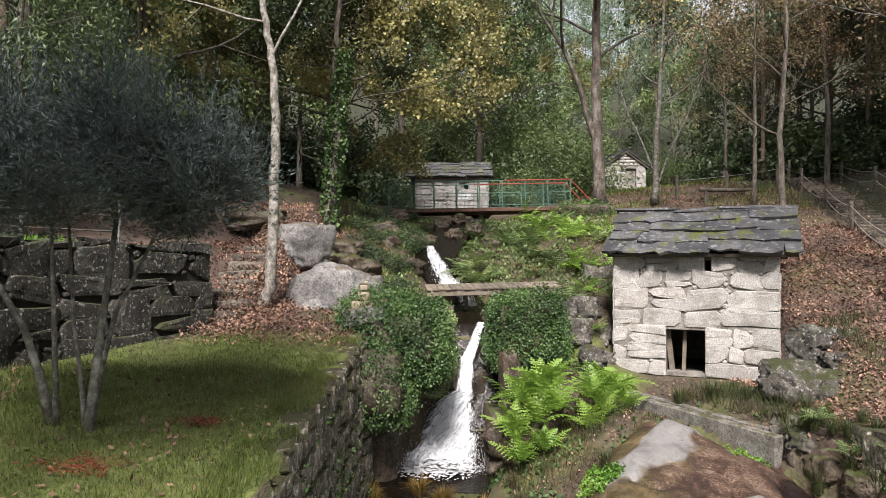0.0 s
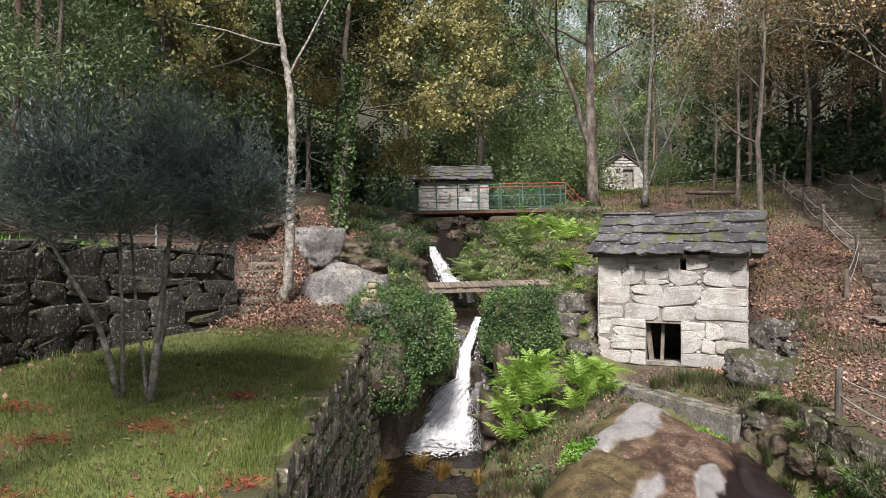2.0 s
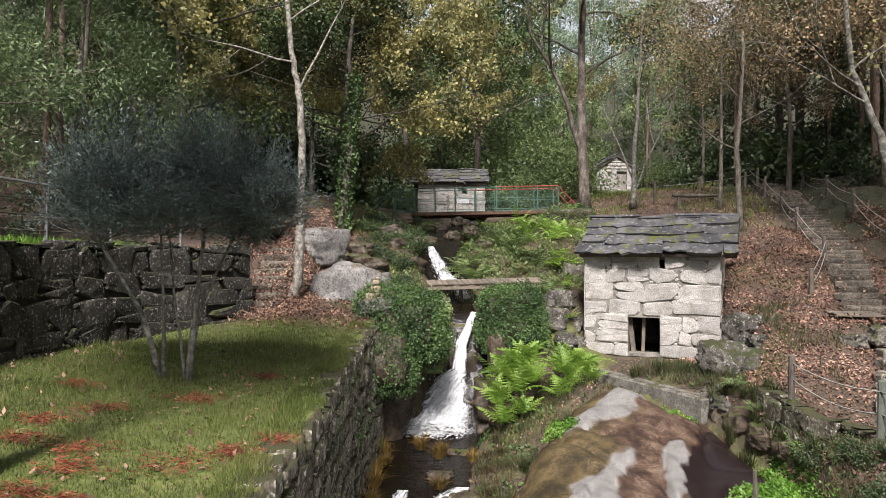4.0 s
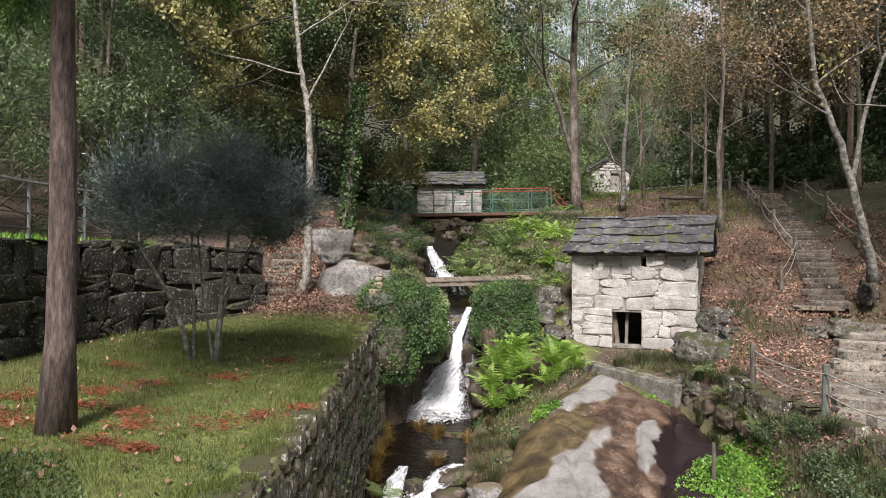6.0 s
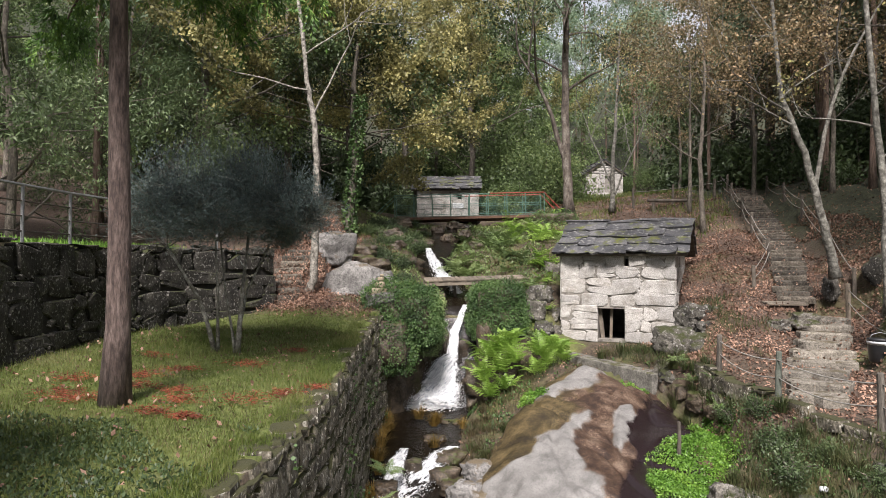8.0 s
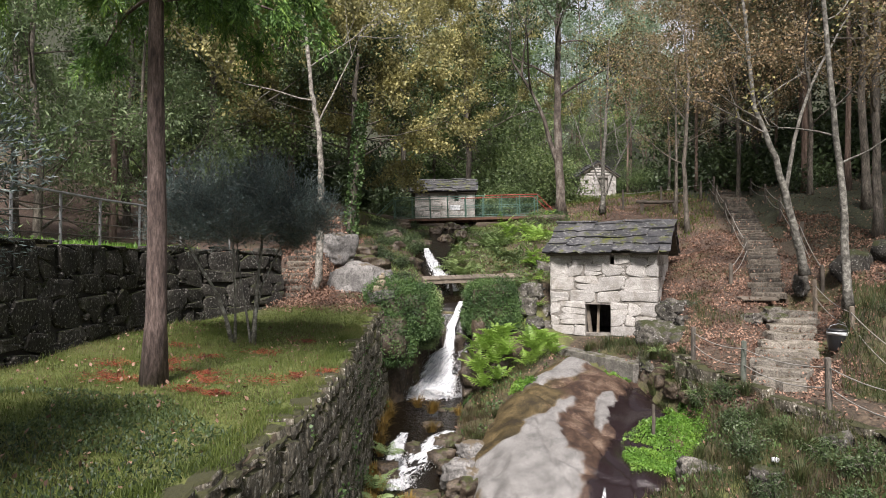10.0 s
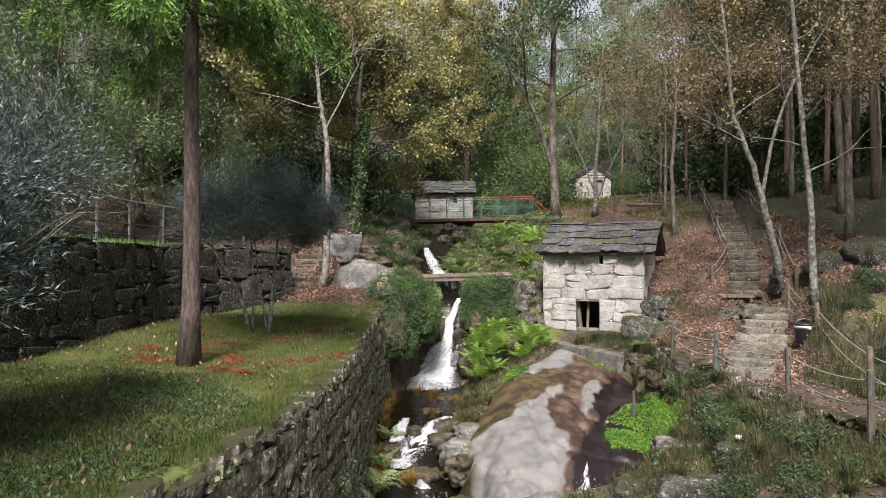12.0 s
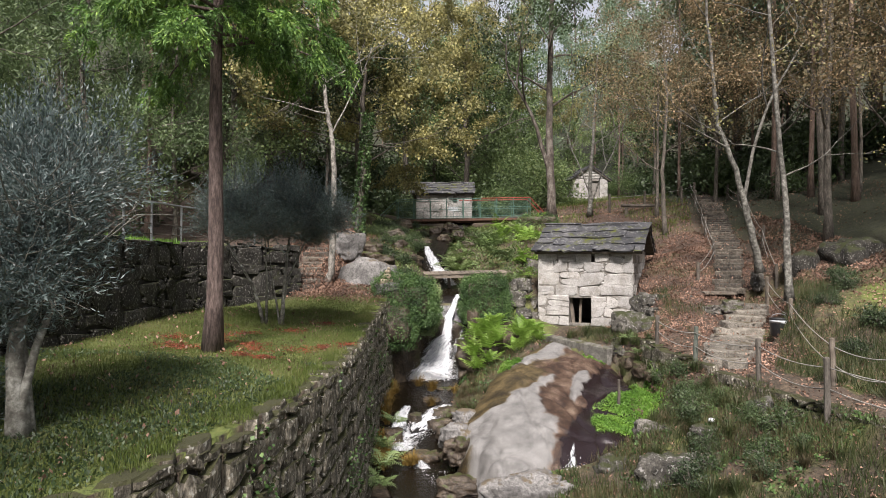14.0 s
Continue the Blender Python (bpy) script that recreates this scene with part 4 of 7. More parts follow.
# ---- plank bridge over the fall ----
plank_bridge = thing("plank_bridge", "weathered wooden plank bridge over the waterfall", "bridge", pose(-0.62, 16.15, 1.68, 5, -1.5, 6))
for k in range(23):
    g = Geo()
    g.box(-0.068, 0.068, 0.0 + 0.01 * ((k * 7) % 3), 1.0 + 0.015 * ((k * 5) % 3), 0.0, 0.04, 0.006)
    link("plank", g.mesh("plank", M_WOOD), plank_bridge, pose(0.07 + k * 0.146, 0, 0, 0, 0, 0.6 * ((k * 3) % 4 - 1.5)))
for y in (0.04, 0.9):
    g = Geo()
    g.box(0, 3.36, y, y + 0.1, -0.14, -0.003, 0.01)
    link("beam", g.mesh("beam", M_WOOD), plank_bridge)

g = Geo()
g.tube([(1.02, 0.5, -0.9), (0.98, 0.5, -0.4), (0.96, 0.5, -0.14)], [0.07, 0.06, 0.055], 8)
link("prop", g.mesh("prop", M_DARKWOOD), plank_bridge, None, "dark wooden prop under the planks")

# ---- water channel of concrete ----
chan = thing("water_channel", "worn concrete water channel wall below the mill", "channel", pose(3.3, 14.05, -0.275, 0, 1.6, math.degrees(math.atan2(10.85 - 14.05, 5.05 - 3.3))))
g = Geo()
g.box(0, 3.65, -0.1, 0.1, -0.5, 0.06, 0.02)
link("channel_wall", g.mesh("channel_wall", M_CHANNEL), chan)
g = Geo()
g.box(0, 3.4, 0.35, 0.5, -0.45, 0.02, 0.02)
link("channel_wall", g.mesh("channel_wall", M_CHANNEL), chan)

# ---- trees ----
rngn = np.random.default_rng(5)


def wander(p, d, length, steps, rng, wobble=0.12, lift=0.0):
    pts, p, d = [Vector(p)], Vector(p), Vector(d).normalized()
    for _ in range(steps):
        d = (d + Vector((rng.uniform(-1, 1), rng.uniform(-1, 1), rng.uniform(-1, 1))) * wobble + Vector((0, 0, lift))).normalized()
        p = p + d * (length / steps)
        pts.append(p.copy())
    return pts


def branch(geo, tips, p, d, length, r, level, rng, split=3, lift=0.03, wobble=0.16, shrink=0.62):
    steps = (5, 5, 7, 8)[min(3, level)]
    pts = wander(p, d, length, steps, rng, wobble, lift)
    geo.tube(pts, [r * (1 - 0.65 * i / steps) for i in range(steps + 1)], 7 if r > 0.05 else (5 if r > 0.02 else 4), False)
    if level == 0:
        tips += pts[1:]
        return
    for k in range(split):
        t = rng.uniform(0.35, 1.0) if k else 1.0
        i = min(steps, max(1, round(t * steps)))
        axis = (pts[i] - pts[i - 1]).normalized()
        side = axis.orthogonal().normalized()
        side.rotate(Euler((rng.uniform(0, 6.28), rng.uniform(0, 6.28), rng.uniform(0, 6.28))))
        side = (side - axis * side.dot(axis)).normalized()
        nd = axis * rng.uniform(0.6, 1.0) + side * rng.uniform(0.5, 0.95)
        branch(geo, tips, pts[i], nd, length * rng.uniform(shrink * 0.85, shrink * 1.15), r * (0.35 + 0.25 * (1 - i / steps)) + 0.002, level - 1, rng, split, lift, wobble, shrink)


def tree(name, label, category, place, trunk, radii, bark, limbs, leaf, seed, group="", levels=2, split=3, lift=0.03, shrink=0.62):
    """trunk: points from the base; limbs: (height share, direction, length, and for a second stem its share of the girth); leaf: (material, length, width, per tip, spread, droop)."""
    rng = random.Random(seed)
    nrng = np.random.default_rng(seed)
    ob = thing(name, label, category, pose(*place), group)
    geo, tips = Geo(), []
    pts = [Vector(p) for p in trunk]
    dense = []
    for a, b in zip(pts, pts[1:]):
        for k in range(4):
            q = a.lerp(b, k / 4)
            if dense:
                q = q + Vector((rng.uniform(-1, 1), rng.uniform(-1, 1), 0)) * radii[0] * 0.18
            dense.append(q)
    dense.append(pts[-1])
    n = len(dense) - 1
    rr = [radii[0] + (radii[1] - radii[0]) * (i / n) for i in range(n + 1)]
    rr[0] *= 1.45
    geo.tube(dense, rr, 10)
    for share, d, length, *stout in limbs:
        i = min(n, round(share * n))
        branch(geo, tips, dense[i], Vector(d), length, rr[i] * (stout[0] if stout else 0.36) + 0.006, levels, rng, split, lift, 0.16, shrink)
    link("trunk", geo.mesh("trunk", bark, True), ob)
    if leaf and tips:
        material, ll, lw, per, spread, droop = leaf
        base = np.repeat(np.array([tuple(p) for p in tips]), per, axis=0)
        c = base + nrng.normal(size=base.shape) * spread
        link("crown", leaf_mesh("crown", c, ll, lw, material, nrng, droop), ob)
    return ob


def limb_ring(rng, n, lo, hi, length, rise=0.35, taper=0.6):
    out = []
    for k in range(n):
        a = k * 2.4 + rng.uniform(-0.4, 0.4)
        s = lo + (hi - lo) * k / max(1, n - 1)
        out.append((s, (math.cos(a), math.sin(a), rise + rng.uniform(-0.15, 0.25)), length * (1 - taper * k / max(1, n - 1)) * rng.uniform(0.8, 1.15)))
    return out


R = random.Random(9)
# pale slender tree by the steps
tree("slender_tree", "slender tree with pale lichen-grey bark and yellowing leaves", "tree", (-3.72, 13.6, 1.32), [(-0.1, 0, 0), (0.12, 0, 0.5), (0.14, 0.1, 2.4), (0.17, 0.1, 3.9), (0.06, 0.1, 5.1), (-0.14, 0.2, 6.1), (-0.5, 0.4, 9.2), (-0.6, 0.5, 12.5)], (0.125, 0.04), M_PALEBARK,
     [(0.57, (0.55, 0.2, 1.0), 3.4), (0.68, (-1, 0.1, 0.25), 3.0), (0.74, (0.8, -0.3, 0.4), 3.0), (0.84, (-0.6, -0.5, 0.5), 2.6), (0.93, (0.4, 0.7, 0.7), 2.6), (1.0, (0.1, 0.1, 1), 2.0)],
     (M_OAK, 0.115, 0.07, 34, 0.18, 0.3), 31, "", 2, 3)
# oaks whose crowns hang over the footbridge
for i, (px, py, hgt, ln, cnt) in enumerate([(-3.9, 22.0, 6.2, 3.9, 12), (-8.6, 18.6, 11.0, 4.4, 11), (-9.6, 27.5, 13.0, 4.6, 11), (-7.2, 25.0, 11.5, 4.2, 11), (-2.6, 33.0, 13.0, 4.6, 12), (1.2, 33.0, 12.0, 4.8, 11)]):
    tree("oak_tree", "oak with olive-green leaves turning yellow", "tree", (px, py, height(px, py) - 0.1), [(0, 0, 0), (0.1, 0, hgt * 0.3), (-0.1, 0.1, hgt * 0.65), (0.1, 0, hgt)], (0.19, 0.06), M_BARK,
         limb_ring(R, cnt, 0.5 if i == 0 else 0.42, 1.0, ln, 0.3, 0.45), (M_OAK, 0.13, 0.085, 74 if i < 4 else 52, 0.17, 0.25), 40 + i, "oaks", 2, 3)
# ivy-clad trunk
ivy_tree = tree("ivy_clad_tree", "tree trunk wrapped in dark ivy", "tree", (-3.67, 20, 3.1), [(0, 0, 0), (0.25, 0, 2.8), (0.1, 0.2, 5), (0.3, 0.3, 7.5)], (0.17, 0.06), M_BARK, limb_ring(R, 7, 0.6, 1, 2.6, 0.2), (M_DARKLEAF, 0.14, 0.09, 30, 0.3, 0.2), 51)
pts = []
for k in range(2600):
    z = R.uniform(0, 5.5)
    a = R.uniform(0, 6.28)
    rad = 0.17 + R.uniform(0, 0.12)
    pts.append((0.085 * z + rad * math.cos(a), rad * math.sin(a), z))
link("ivy", leaf_mesh("ivy", pts, 0.1, 0.09, M_IVY, rngn, 0.3), ivy_tree, None, "dark ivy on the trunk")
# big forked eucalyptus
tree("eucalyptus_tree", "tall forked eucalyptus with mottled grey-brown bark", "tree", (5.5, 25.9, 4.5), [(0, 0, 0), (-0.1, 0, 3), (-0.15, 0, 6.5), (0.0, 0.3, 10), (0.1, 0.4, 17)], (0.235, 0.09), M_EUCBARK,
     [(0.2, (-0.25, 0.1, 1.0), 5.5, 0.62), *limb_ring(R, 10, 0.42, 1.0, 3.6, 0.5, 0.4)], (M_DARKLEAF, 0.2, 0.09, 24, 0.36, 0.7), 61, "eucalyptus", 2, 3)
tree("alder_tree", "young tree with several slim grey stems", "tree", (7.15, 24.5, 4.5), [(0, 0, 0), (0.05, 0, 2), (0.25, 0, 5), (0.4, 0, 8)], (0.12, 0.03), M_LICHENBARK,
     [(0.12, (0.45, 0, 1), 5.0), (0.15, (-0.25, 0.2, 1), 4.6), *limb_ring(R, 7, 0.5, 1, 2.2, 0.5)], (M_OAK, 0.12, 0.07, 4, 0.25, 0.3), 62, "", 2, 3)
# right-hand side
tree("forked_tree", "forked pale-barked tree, nearly bare, beside the steps", "tree", (9.9, 12.0, 1.9), [(0, 0, 0), (-0.25, 0, 1.3), (-0.7, 0.1, 3.2), (-1.2, 0.2, 4.6), (-1.5, 0.3, 8), (-1.7, 0.3, 12)], (0.12, 0.02), M_LICHENBARK,
     [(0.3, (0.25, 0.1, 1), 6.0, 0.62), (0.5, (-0.9, 0, 0.5), 2.2), (0.55, (-1.0, -0.3, 0.35), 2.6), (0.62, (0.7, 0.3, 0.6), 2.6), (0.7, (-0.6, 0.5, 0.8), 2.6), (0.8, (-0.8, -0.2, 0.6), 2.4), (0.9, (0.2, 0, 1), 2.4)], (M_BROWNLEAF, 0.07, 0.042, 11, 0.24, 0.3), 63, "", 3, 3)
tree("birch_tree", "slim pale-trunked tree with a few yellow leaves", "tree", (9.2, 8.75, 1.2), [(0, 0, 0), (-0.05, 0, 2), (-0.25, 0, 4.5), (-0.5, 0.1, 8.5), (-0.6, 0.1, 12)], (0.1, 0.02), M_LICHENBARK,
     limb_ring(R, 9, 0.35, 1, 2.0, 0.35), (M_OAK, 0.09, 0.055, 5, 0.2, 0.4), 64, "", 2, 2)

# cedar on the lawn
def cedar(place, seed):
    rng, nrng = random.Random(seed), np.random.default_rng(seed)
    ob = thing("cedar_tree", "straight red-brown cedar trunk with drooping green sprays", "tree", pose(*place))
    geo = Geo()
    H = 13.0
    pts = [(0.1 * k / 12 + 0.03 * math.sin(k), 0, H * k / 12) for k in range(13)]
    geo.tube(pts, [0.21] + [0.155 * (1 - k / 14) for k in range(1, 13)], 14)
    sprays, ways = [], []
    for k in range(72):
        z = 5.65 + 7.0 * k / 72 + rng.uniform(-0.2, 0.2)
        a = k * 2.4
        ln = (2.3 - 1.5 * k / 72) * rng.uniform(0.75, 1.1)
        p0 = Vector((0.08, 0, z))
        d = Vector((math.cos(a), math.sin(a), 0))

        def bough(t):
            return p0 + d * ln * t + Vector((0, 0, 0.25 * math.sin(t * 2) - 0.75 * t * t))

        geo.tube([bough(t) for t in (0, 0.25, 0.5, 0.75, 1)], [0.035, 0.03, 0.022, 0.014, 0.008], 5, False)
        tufts = [(rng.uniform(0.3, 1.04), rng.uniform(-0.55, 0.55), rng.uniform(-0.12, 0.2)) for _ in range(20)]
        for j in range(170 if z < 7.0 else 90 if z < 8.2 else 16):
            t, across, lift = rng.choice(tufts)
            side = Vector((-d.y, d.x, 0)) * across * (1.15 - t * 0.5)
            tw = bough(t) + side + Vector((0, 0, lift))
            w = (d * 0.45 + side * 0.8 + Vector((rng.uniform(-0.8, 0.8), rng.uniform(-0.8, 0.8), rng.uniform(-1.0, 0.05)))).normalized()
            reach = rng.uniform(0.18, 0.42)
            for s in range(32):
                along = rng.random()
                q = tw + w * along * reach + Vector((0, 0, -0.2 * along * along)) + Vector((rng.uniform(-1, 1), rng.uniform(-1, 1), rng.uniform(-1, 1))) * 0.02
                sprays.append(tuple(q))
                ways.append(tuple(w))
    link("trunk", geo.mesh("trunk", M_CEDARBARK, True), ob)
    link("crown", leaf_mesh("crown", sprays, 0.085, 0.019, M_CEDAR, nrng, 0.3, 0, ways), ob)
    return ob


cedar((-3.8, 2.92, 0.42), 71)


M_OLIVEBARK = surface("lichen_bark", [(0.3, (0.06, 0.055, 0.045)), (0.5, (0.16, 0.155, 0.13)), (0.68, (0.36, 0.36, 0.32))], 9, 40, 0.95, 0.7, 0.02, 0, gain=0.78)


def olive(place, stems, lobes, seed, count, label):
    rng, nrng = random.Random(seed), np.random.default_rng(seed)
    ob = thing("olive_tree", label, "tree", pose(*place), "olive trees")
    geo, c, ways = Geo(), [], []
    tips = []
    for (dx, dy), (tx, ty, tz), r in stems:
        mid = Vector((dx + (tx - dx) * 0.35, dy + (ty - dy) * 0.35, tz * 0.5)) + Vector((rng.uniform(-0.1, 0.1), rng.uniform(-0.1, 0.1), 0))
        pts = [Vector((dx, dy, -0.1)), Vector((dx, dy, 0.05)).lerp(mid, 0.5), mid, Vector((tx, ty, tz))]
        geo.tube(pts, [r * 1.1, r * 0.75, r * 0.62, r * 0.45], 8)
        for k in range(6):
            a = rng.uniform(0, 6.28)
            branch(geo, tips, pts[3], (math.cos(a), math.sin(a), rng.uniform(0.2, 1.0)), 0.8, r * 0.28, 1, rng, 3, 0.04, 0.2)
    small = []
    for k in range(26):
        (bx, by, bz), (rx, ry, rz) = rng.choice(lobes)
        a, e = rng.uniform(0, 6.28), rng.uniform(-0.5, 1.2)
        r = rng.uniform(0.2, 0.42)
        small.append(((bx + rx * math.cos(a) * math.cos(e) * 0.95, by + ry * math.sin(a) * math.cos(e) * 0.95, bz + rz * math.sin(e)), (r, r, r * 0.9)))
    lobes = [(c0, tuple(0.86 * q for q in r0)) for c0, r0 in lobes] + small
    for k in range(count // 22):
        cx, radius = rng.choices(lobes, [(r[0] * r[1] * r[2]) ** 0.8 for _, r in lobes])[0]
        cx = Vector(cx)
        u = Vector((rng.gauss(0, 1), rng.gauss(0, 1), rng.gauss(0, 1))).normalized() * (rng.random() ** 0.45)
        n = 1 + 0.5 * noise.noise(u * 2.4 + Vector((seed, 0, 0)))
        p = cx + Vector((u.x * radius[0], u.y * radius[1], u.z * radius[2])) * n
        w = (Vector((u.x, u.y, u.z * 0.6 + 0.35)) + Vector((rng.uniform(-1, 1), rng.uniform(-1, 1), rng.uniform(-0.6, 0.8))) * 0.7).normalized()
        if k % 3 == 0:
            geo.tube([p - w * 0.2, p + w * 0.3], [0.006, 0.002], 3, False)
        if u.z > 0.35 and k % 2:
            w = (Vector((0, 0, 1)) + Vector((rng.uniform(-1, 1), rng.uniform(-1, 1), 0)) * 0.35).normalized()
            p = p + w * rng.uniform(0.0, 0.42)
        for j in range(22):
            q = p + w * rng.uniform(-0.2, 0.45) + Vector((rng.uniform(-1, 1), rng.uniform(-1, 1), rng.uniform(-1, 1))) * 0.022
            c.append(tuple(q))
            ways.append(tuple(w))
    link("trunk", geo.mesh("trunk", M_OLIVEBARK, True), ob)
    link("crown", leaf_mesh("crown", c, 0.066, 0.0135, M_OLIVE, nrng, 0, 0.3, ways), ob)
    return ob


olive((-3.75, 6.9, 0.68), [((-0.25, 0.1), (-1.15, 0.1, 1.9), 0.055), ((-0.2, 0.05), (-0.2, -0.1, 2.0), 0.038), ((0.2, -0.1), (0.3, 0.2, 2.1), 0.058), ((0.16, -0.05), (-0.25, 0.3, 2.0), 0.032), ((0.1, 0.1), (0.75, 0.4, 2.2), 0.036)],
      [((-0.75, 0.1, 2.8), (0.85, 0.9, 0.7)), ((0.6, 0.1, 2.75), (0.85, 0.9, 0.65)), ((1.15, 0.1, 2.4), (0.5, 0.6, 0.45)), ((-1.25, 0.2, 2.45), (0.6, 0.7, 0.5)), ((-0.15, -0.5, 2.3), (1.0, 0.6, 0.42)), ((-0.1, 0.5, 2.7), (0.6, 0.6, 0.5))], 81, 85000, "olive tree with several grey stems on the lawn")
olive((-3.6, -2.75, 0.42), [((0, 0), (-0.3, 0.5, 1.6), 0.13), ((0.05, 0.05), (-0.75, 0.6, 1.7), 0.08), ((-0.05, -0.05), (-0.05, 0.9, 1.8), 0.06)],
      [((-1.1, 1.2, 2.45), (1.15, 1.0, 0.85)), ((-0.2, 1.35, 2.65), (0.85, 0.85, 0.6)), ((-1.0, 0.4, 1.7), (0.9, 0.8, 0.6)), ((-0.5, 1.6, 2.95), (0.65, 0.65, 0.4)), ((-0.5, 0.4, 2.1), (0.7, 0.7, 0.6)),
       ((-1.0, 0.4, 1.15), (0.75, 0.6, 0.55)), ((-1.15, 0.2, 0.6), (0.55, 0.5, 0.45)), ((-0.35, 0.1, 1.3), (0.6, 0.5, 0.5))], 82, 92000, "silver-grey olive tree with a lichen-spotted trunk")

# woods behind: a few kinds, repeated
def wood_tree(kind, seed):
    rng = random.Random(seed)
    if kind == "euc":
        h = 17
        return tree("eucalyptus_tree", "tall thin eucalyptus of the wood behind", "tree", (0, 0, -200), [(0, 0, 0), (0.1, 0, 5), (-0.1, 0.1, 11), (0.1, 0, h)], (0.1, 0.035), M_REDBARK,
                    limb_ring(rng, 11, 0.45, 1, 2.6, 0.6, 0.5), (M_EUC, 0.3, 0.09, 30, 0.4, 0.8), seed, "woodland eucalyptus", 1, 3)
    if kind == "green":
        return tree("broadleaf_tree", "dense green broadleaf tree of the wood", "tree", (0, 0, -200), [(0, 0, 0), (0.1, 0, 2.5), (-0.1, 0.1, 5.5), (0.1, 0, 8)], (0.14, 0.05), M_BARK,
                    limb_ring(rng, 11, 0.18, 1, 3.0, 0.35, 0.5), (M_GREENLEAF, 0.17, 0.10, 24, 0.26, 0.3), seed, "woodland trees", 2, 3)
    if kind == "willow":
        return tree("acacia_tree", "feathery green acacia above the retaining wall", "tree", (0, 0, -200), [(0, 0, 0), (0.1, 0, 2.2), (-0.1, 0.1, 5), (0.1, 0, 8.5)], (0.12, 0.04), M_BARK,
                    limb_ring(rng, 14, 0.1, 1, 2.6, 0.5, 0.5), (M_ACACIA, 0.125, 0.034, 38, 0.22, 0.35), seed, "acacias", 2, 3)
    if kind == "dark":
        return tree("evergreen_tree", "dark evergreen tree of the wood", "tree", (0, 0, -200), [(0, 0, 0), (0.1, 0, 3), (-0.1, 0.1, 7), (0.1, 0, 11)], (0.16, 0.05), M_BARK,
                    limb_ring(rng, 13, 0.2, 1, 3.2, 0.25, 0.5), (M_DARKLEAF, 0.2, 0.12, 19, 0.28, 0.4), seed, "woodland evergreens", 2, 3)
    return tree("autumn_tree", "thin autumn tree with brownish leaves", "tree", (0, 0, -200), [(0, 0, 0), (0.1, 0, 3), (-0.1, 0.1, 6.5), (0.1, 0, 10)], (0.11, 0.03), M_BARK,
                limb_ring(rng, 10, 0.35, 1, 2.8, 0.4, 0.5), (M_BROWNLEAF, 0.082, 0.05, 28, 0.25, 0.3), seed, "autumn trees", 2, 3)


PLANT = {
    "green": [(-10, 22), (-9.5, 28), (-16, 19), (-13, 31), (1.5, 37), (3.0, 42), (-1, 38), (0.5, 44), (5, 50), (9, 53), (16, 50), (-22, 26)],
    "willow": [(-9.5, 15), (-10.5, 11), (-13, 14), (-12, 6), (-14, 9.5), (-11.5, 18), (-16, 5), (-13.5, 1)],
    # first dark spot: an unseen tree behind the camera, added to shade the lawn
    "dark": [(-6.4, -9.6), (17, 31), (21, 33), (26, 33), (28, 27), (23, 27.5), (27, 22), (18, 38), (-7, 31), (-11, 36), (-18, 34), (-24, 20), (18, 33), (20, 40), (24, 36), (-13, 25), (19, 46), (25, 28)],
    "euc": [(15.2, 19.2), (17.2, 21.5), (15.4, 16.4), (18.2, 18.2), (20.5, 21.5), (22.5, 22), (24, 25), (21, 16.5), (24.5, 19), (16.2, 27), (20, 25.5), (3, 56), (7, 60), (12, 58), (0, 58), (-6, 52), (-12, 48), (18, 56), (10, 68), (9, 58), (14.5, 49), (15.5, 52), (13, 62), (16, 66), (17.5, 60), (20.5, 62), (3, 72), (22, 48), (26, 44), (-10, 14), (-12, 18), (-20, 44), (17, 26), (19, 30), (14.5, 21), (16, 23.5), (21, 24), (13, 29), (23, 31), (19, 20), (28, 36), (15, 78), (-4, 70)],
    "autumn": [(13.2, 10.5), (15, 8), (12.5, 6), (14.5, 4), (17, 10.5), (16.5, 6.5), (19, 13), (20, 9), (18.5, 16), (9.3, 19.5), (14.2, 20.0), (10.0, 23), (14, 16), (12.2, 31), (13.5, 25), (16.5, 18), (18, 22), (15.5, 30), (12.8, 13.5), (17, 14), (20, 17), (22, 20)],
}
seeds = {"green": 101, "dark": 111, "euc": 121, "autumn": 131, "willow": 141}
R2 = random.Random(77)
for kind, spots in PLANT.items():
    protos = [wood_tree(kind, seeds[kind] + k) for k in range(2)]
    for i, (px, py) in enumerate(spots):
        m = pose(px, py, height(px, py) - 0.15, 0, 0, R2.uniform(0, 360)) @ Matrix.Scale(R2.uniform(0.85, 1.2), 4)
        if i < 2:
            protos[i].matrix_basis = m
        else:
            copy_thing(protos[i % 2], m)

# ---- boulders and bank rocks ----
rock("boulder", (-2.45, 14.85, 1.36), (1.2, 0.9, 0.98), M_BOULDER, 3, "large pale granite boulder beside the leafy path", "boulder", 12, 0.18, 4)
rock("boulder", (-3.65, 16.8, 2.62), (0.72, 0.6, 0.74), M_BOULDER, 8, "angular granite boulder with dark lichen behind the path", "boulder", 40, 0.2, 4, "", 0.6)
rock("boulder", (6.1, 12.3, 0.1), (0.78, 0.6, 0.5), M_MOSSROCK, 5, "mossy boulder leaning beside the mill hut", "boulder", 18, 0.36, 4, "", 0.5, 8)
rock("boulder", (12.6, 11.6, 2.2), (1.1, 0.9, 0.85), M_WALL_STONE, 14, "dark mossy boulder among the trees beside the path", "boulder", 15, 0.25, 4)
rock("boulder", (11.2, 12.0, 2.0), (0.6, 0.55, 0.6), M_WALL_STONE, 16, "dark mossy boulder among the trees beside the path", "boulder", 50, 0.25, 3)
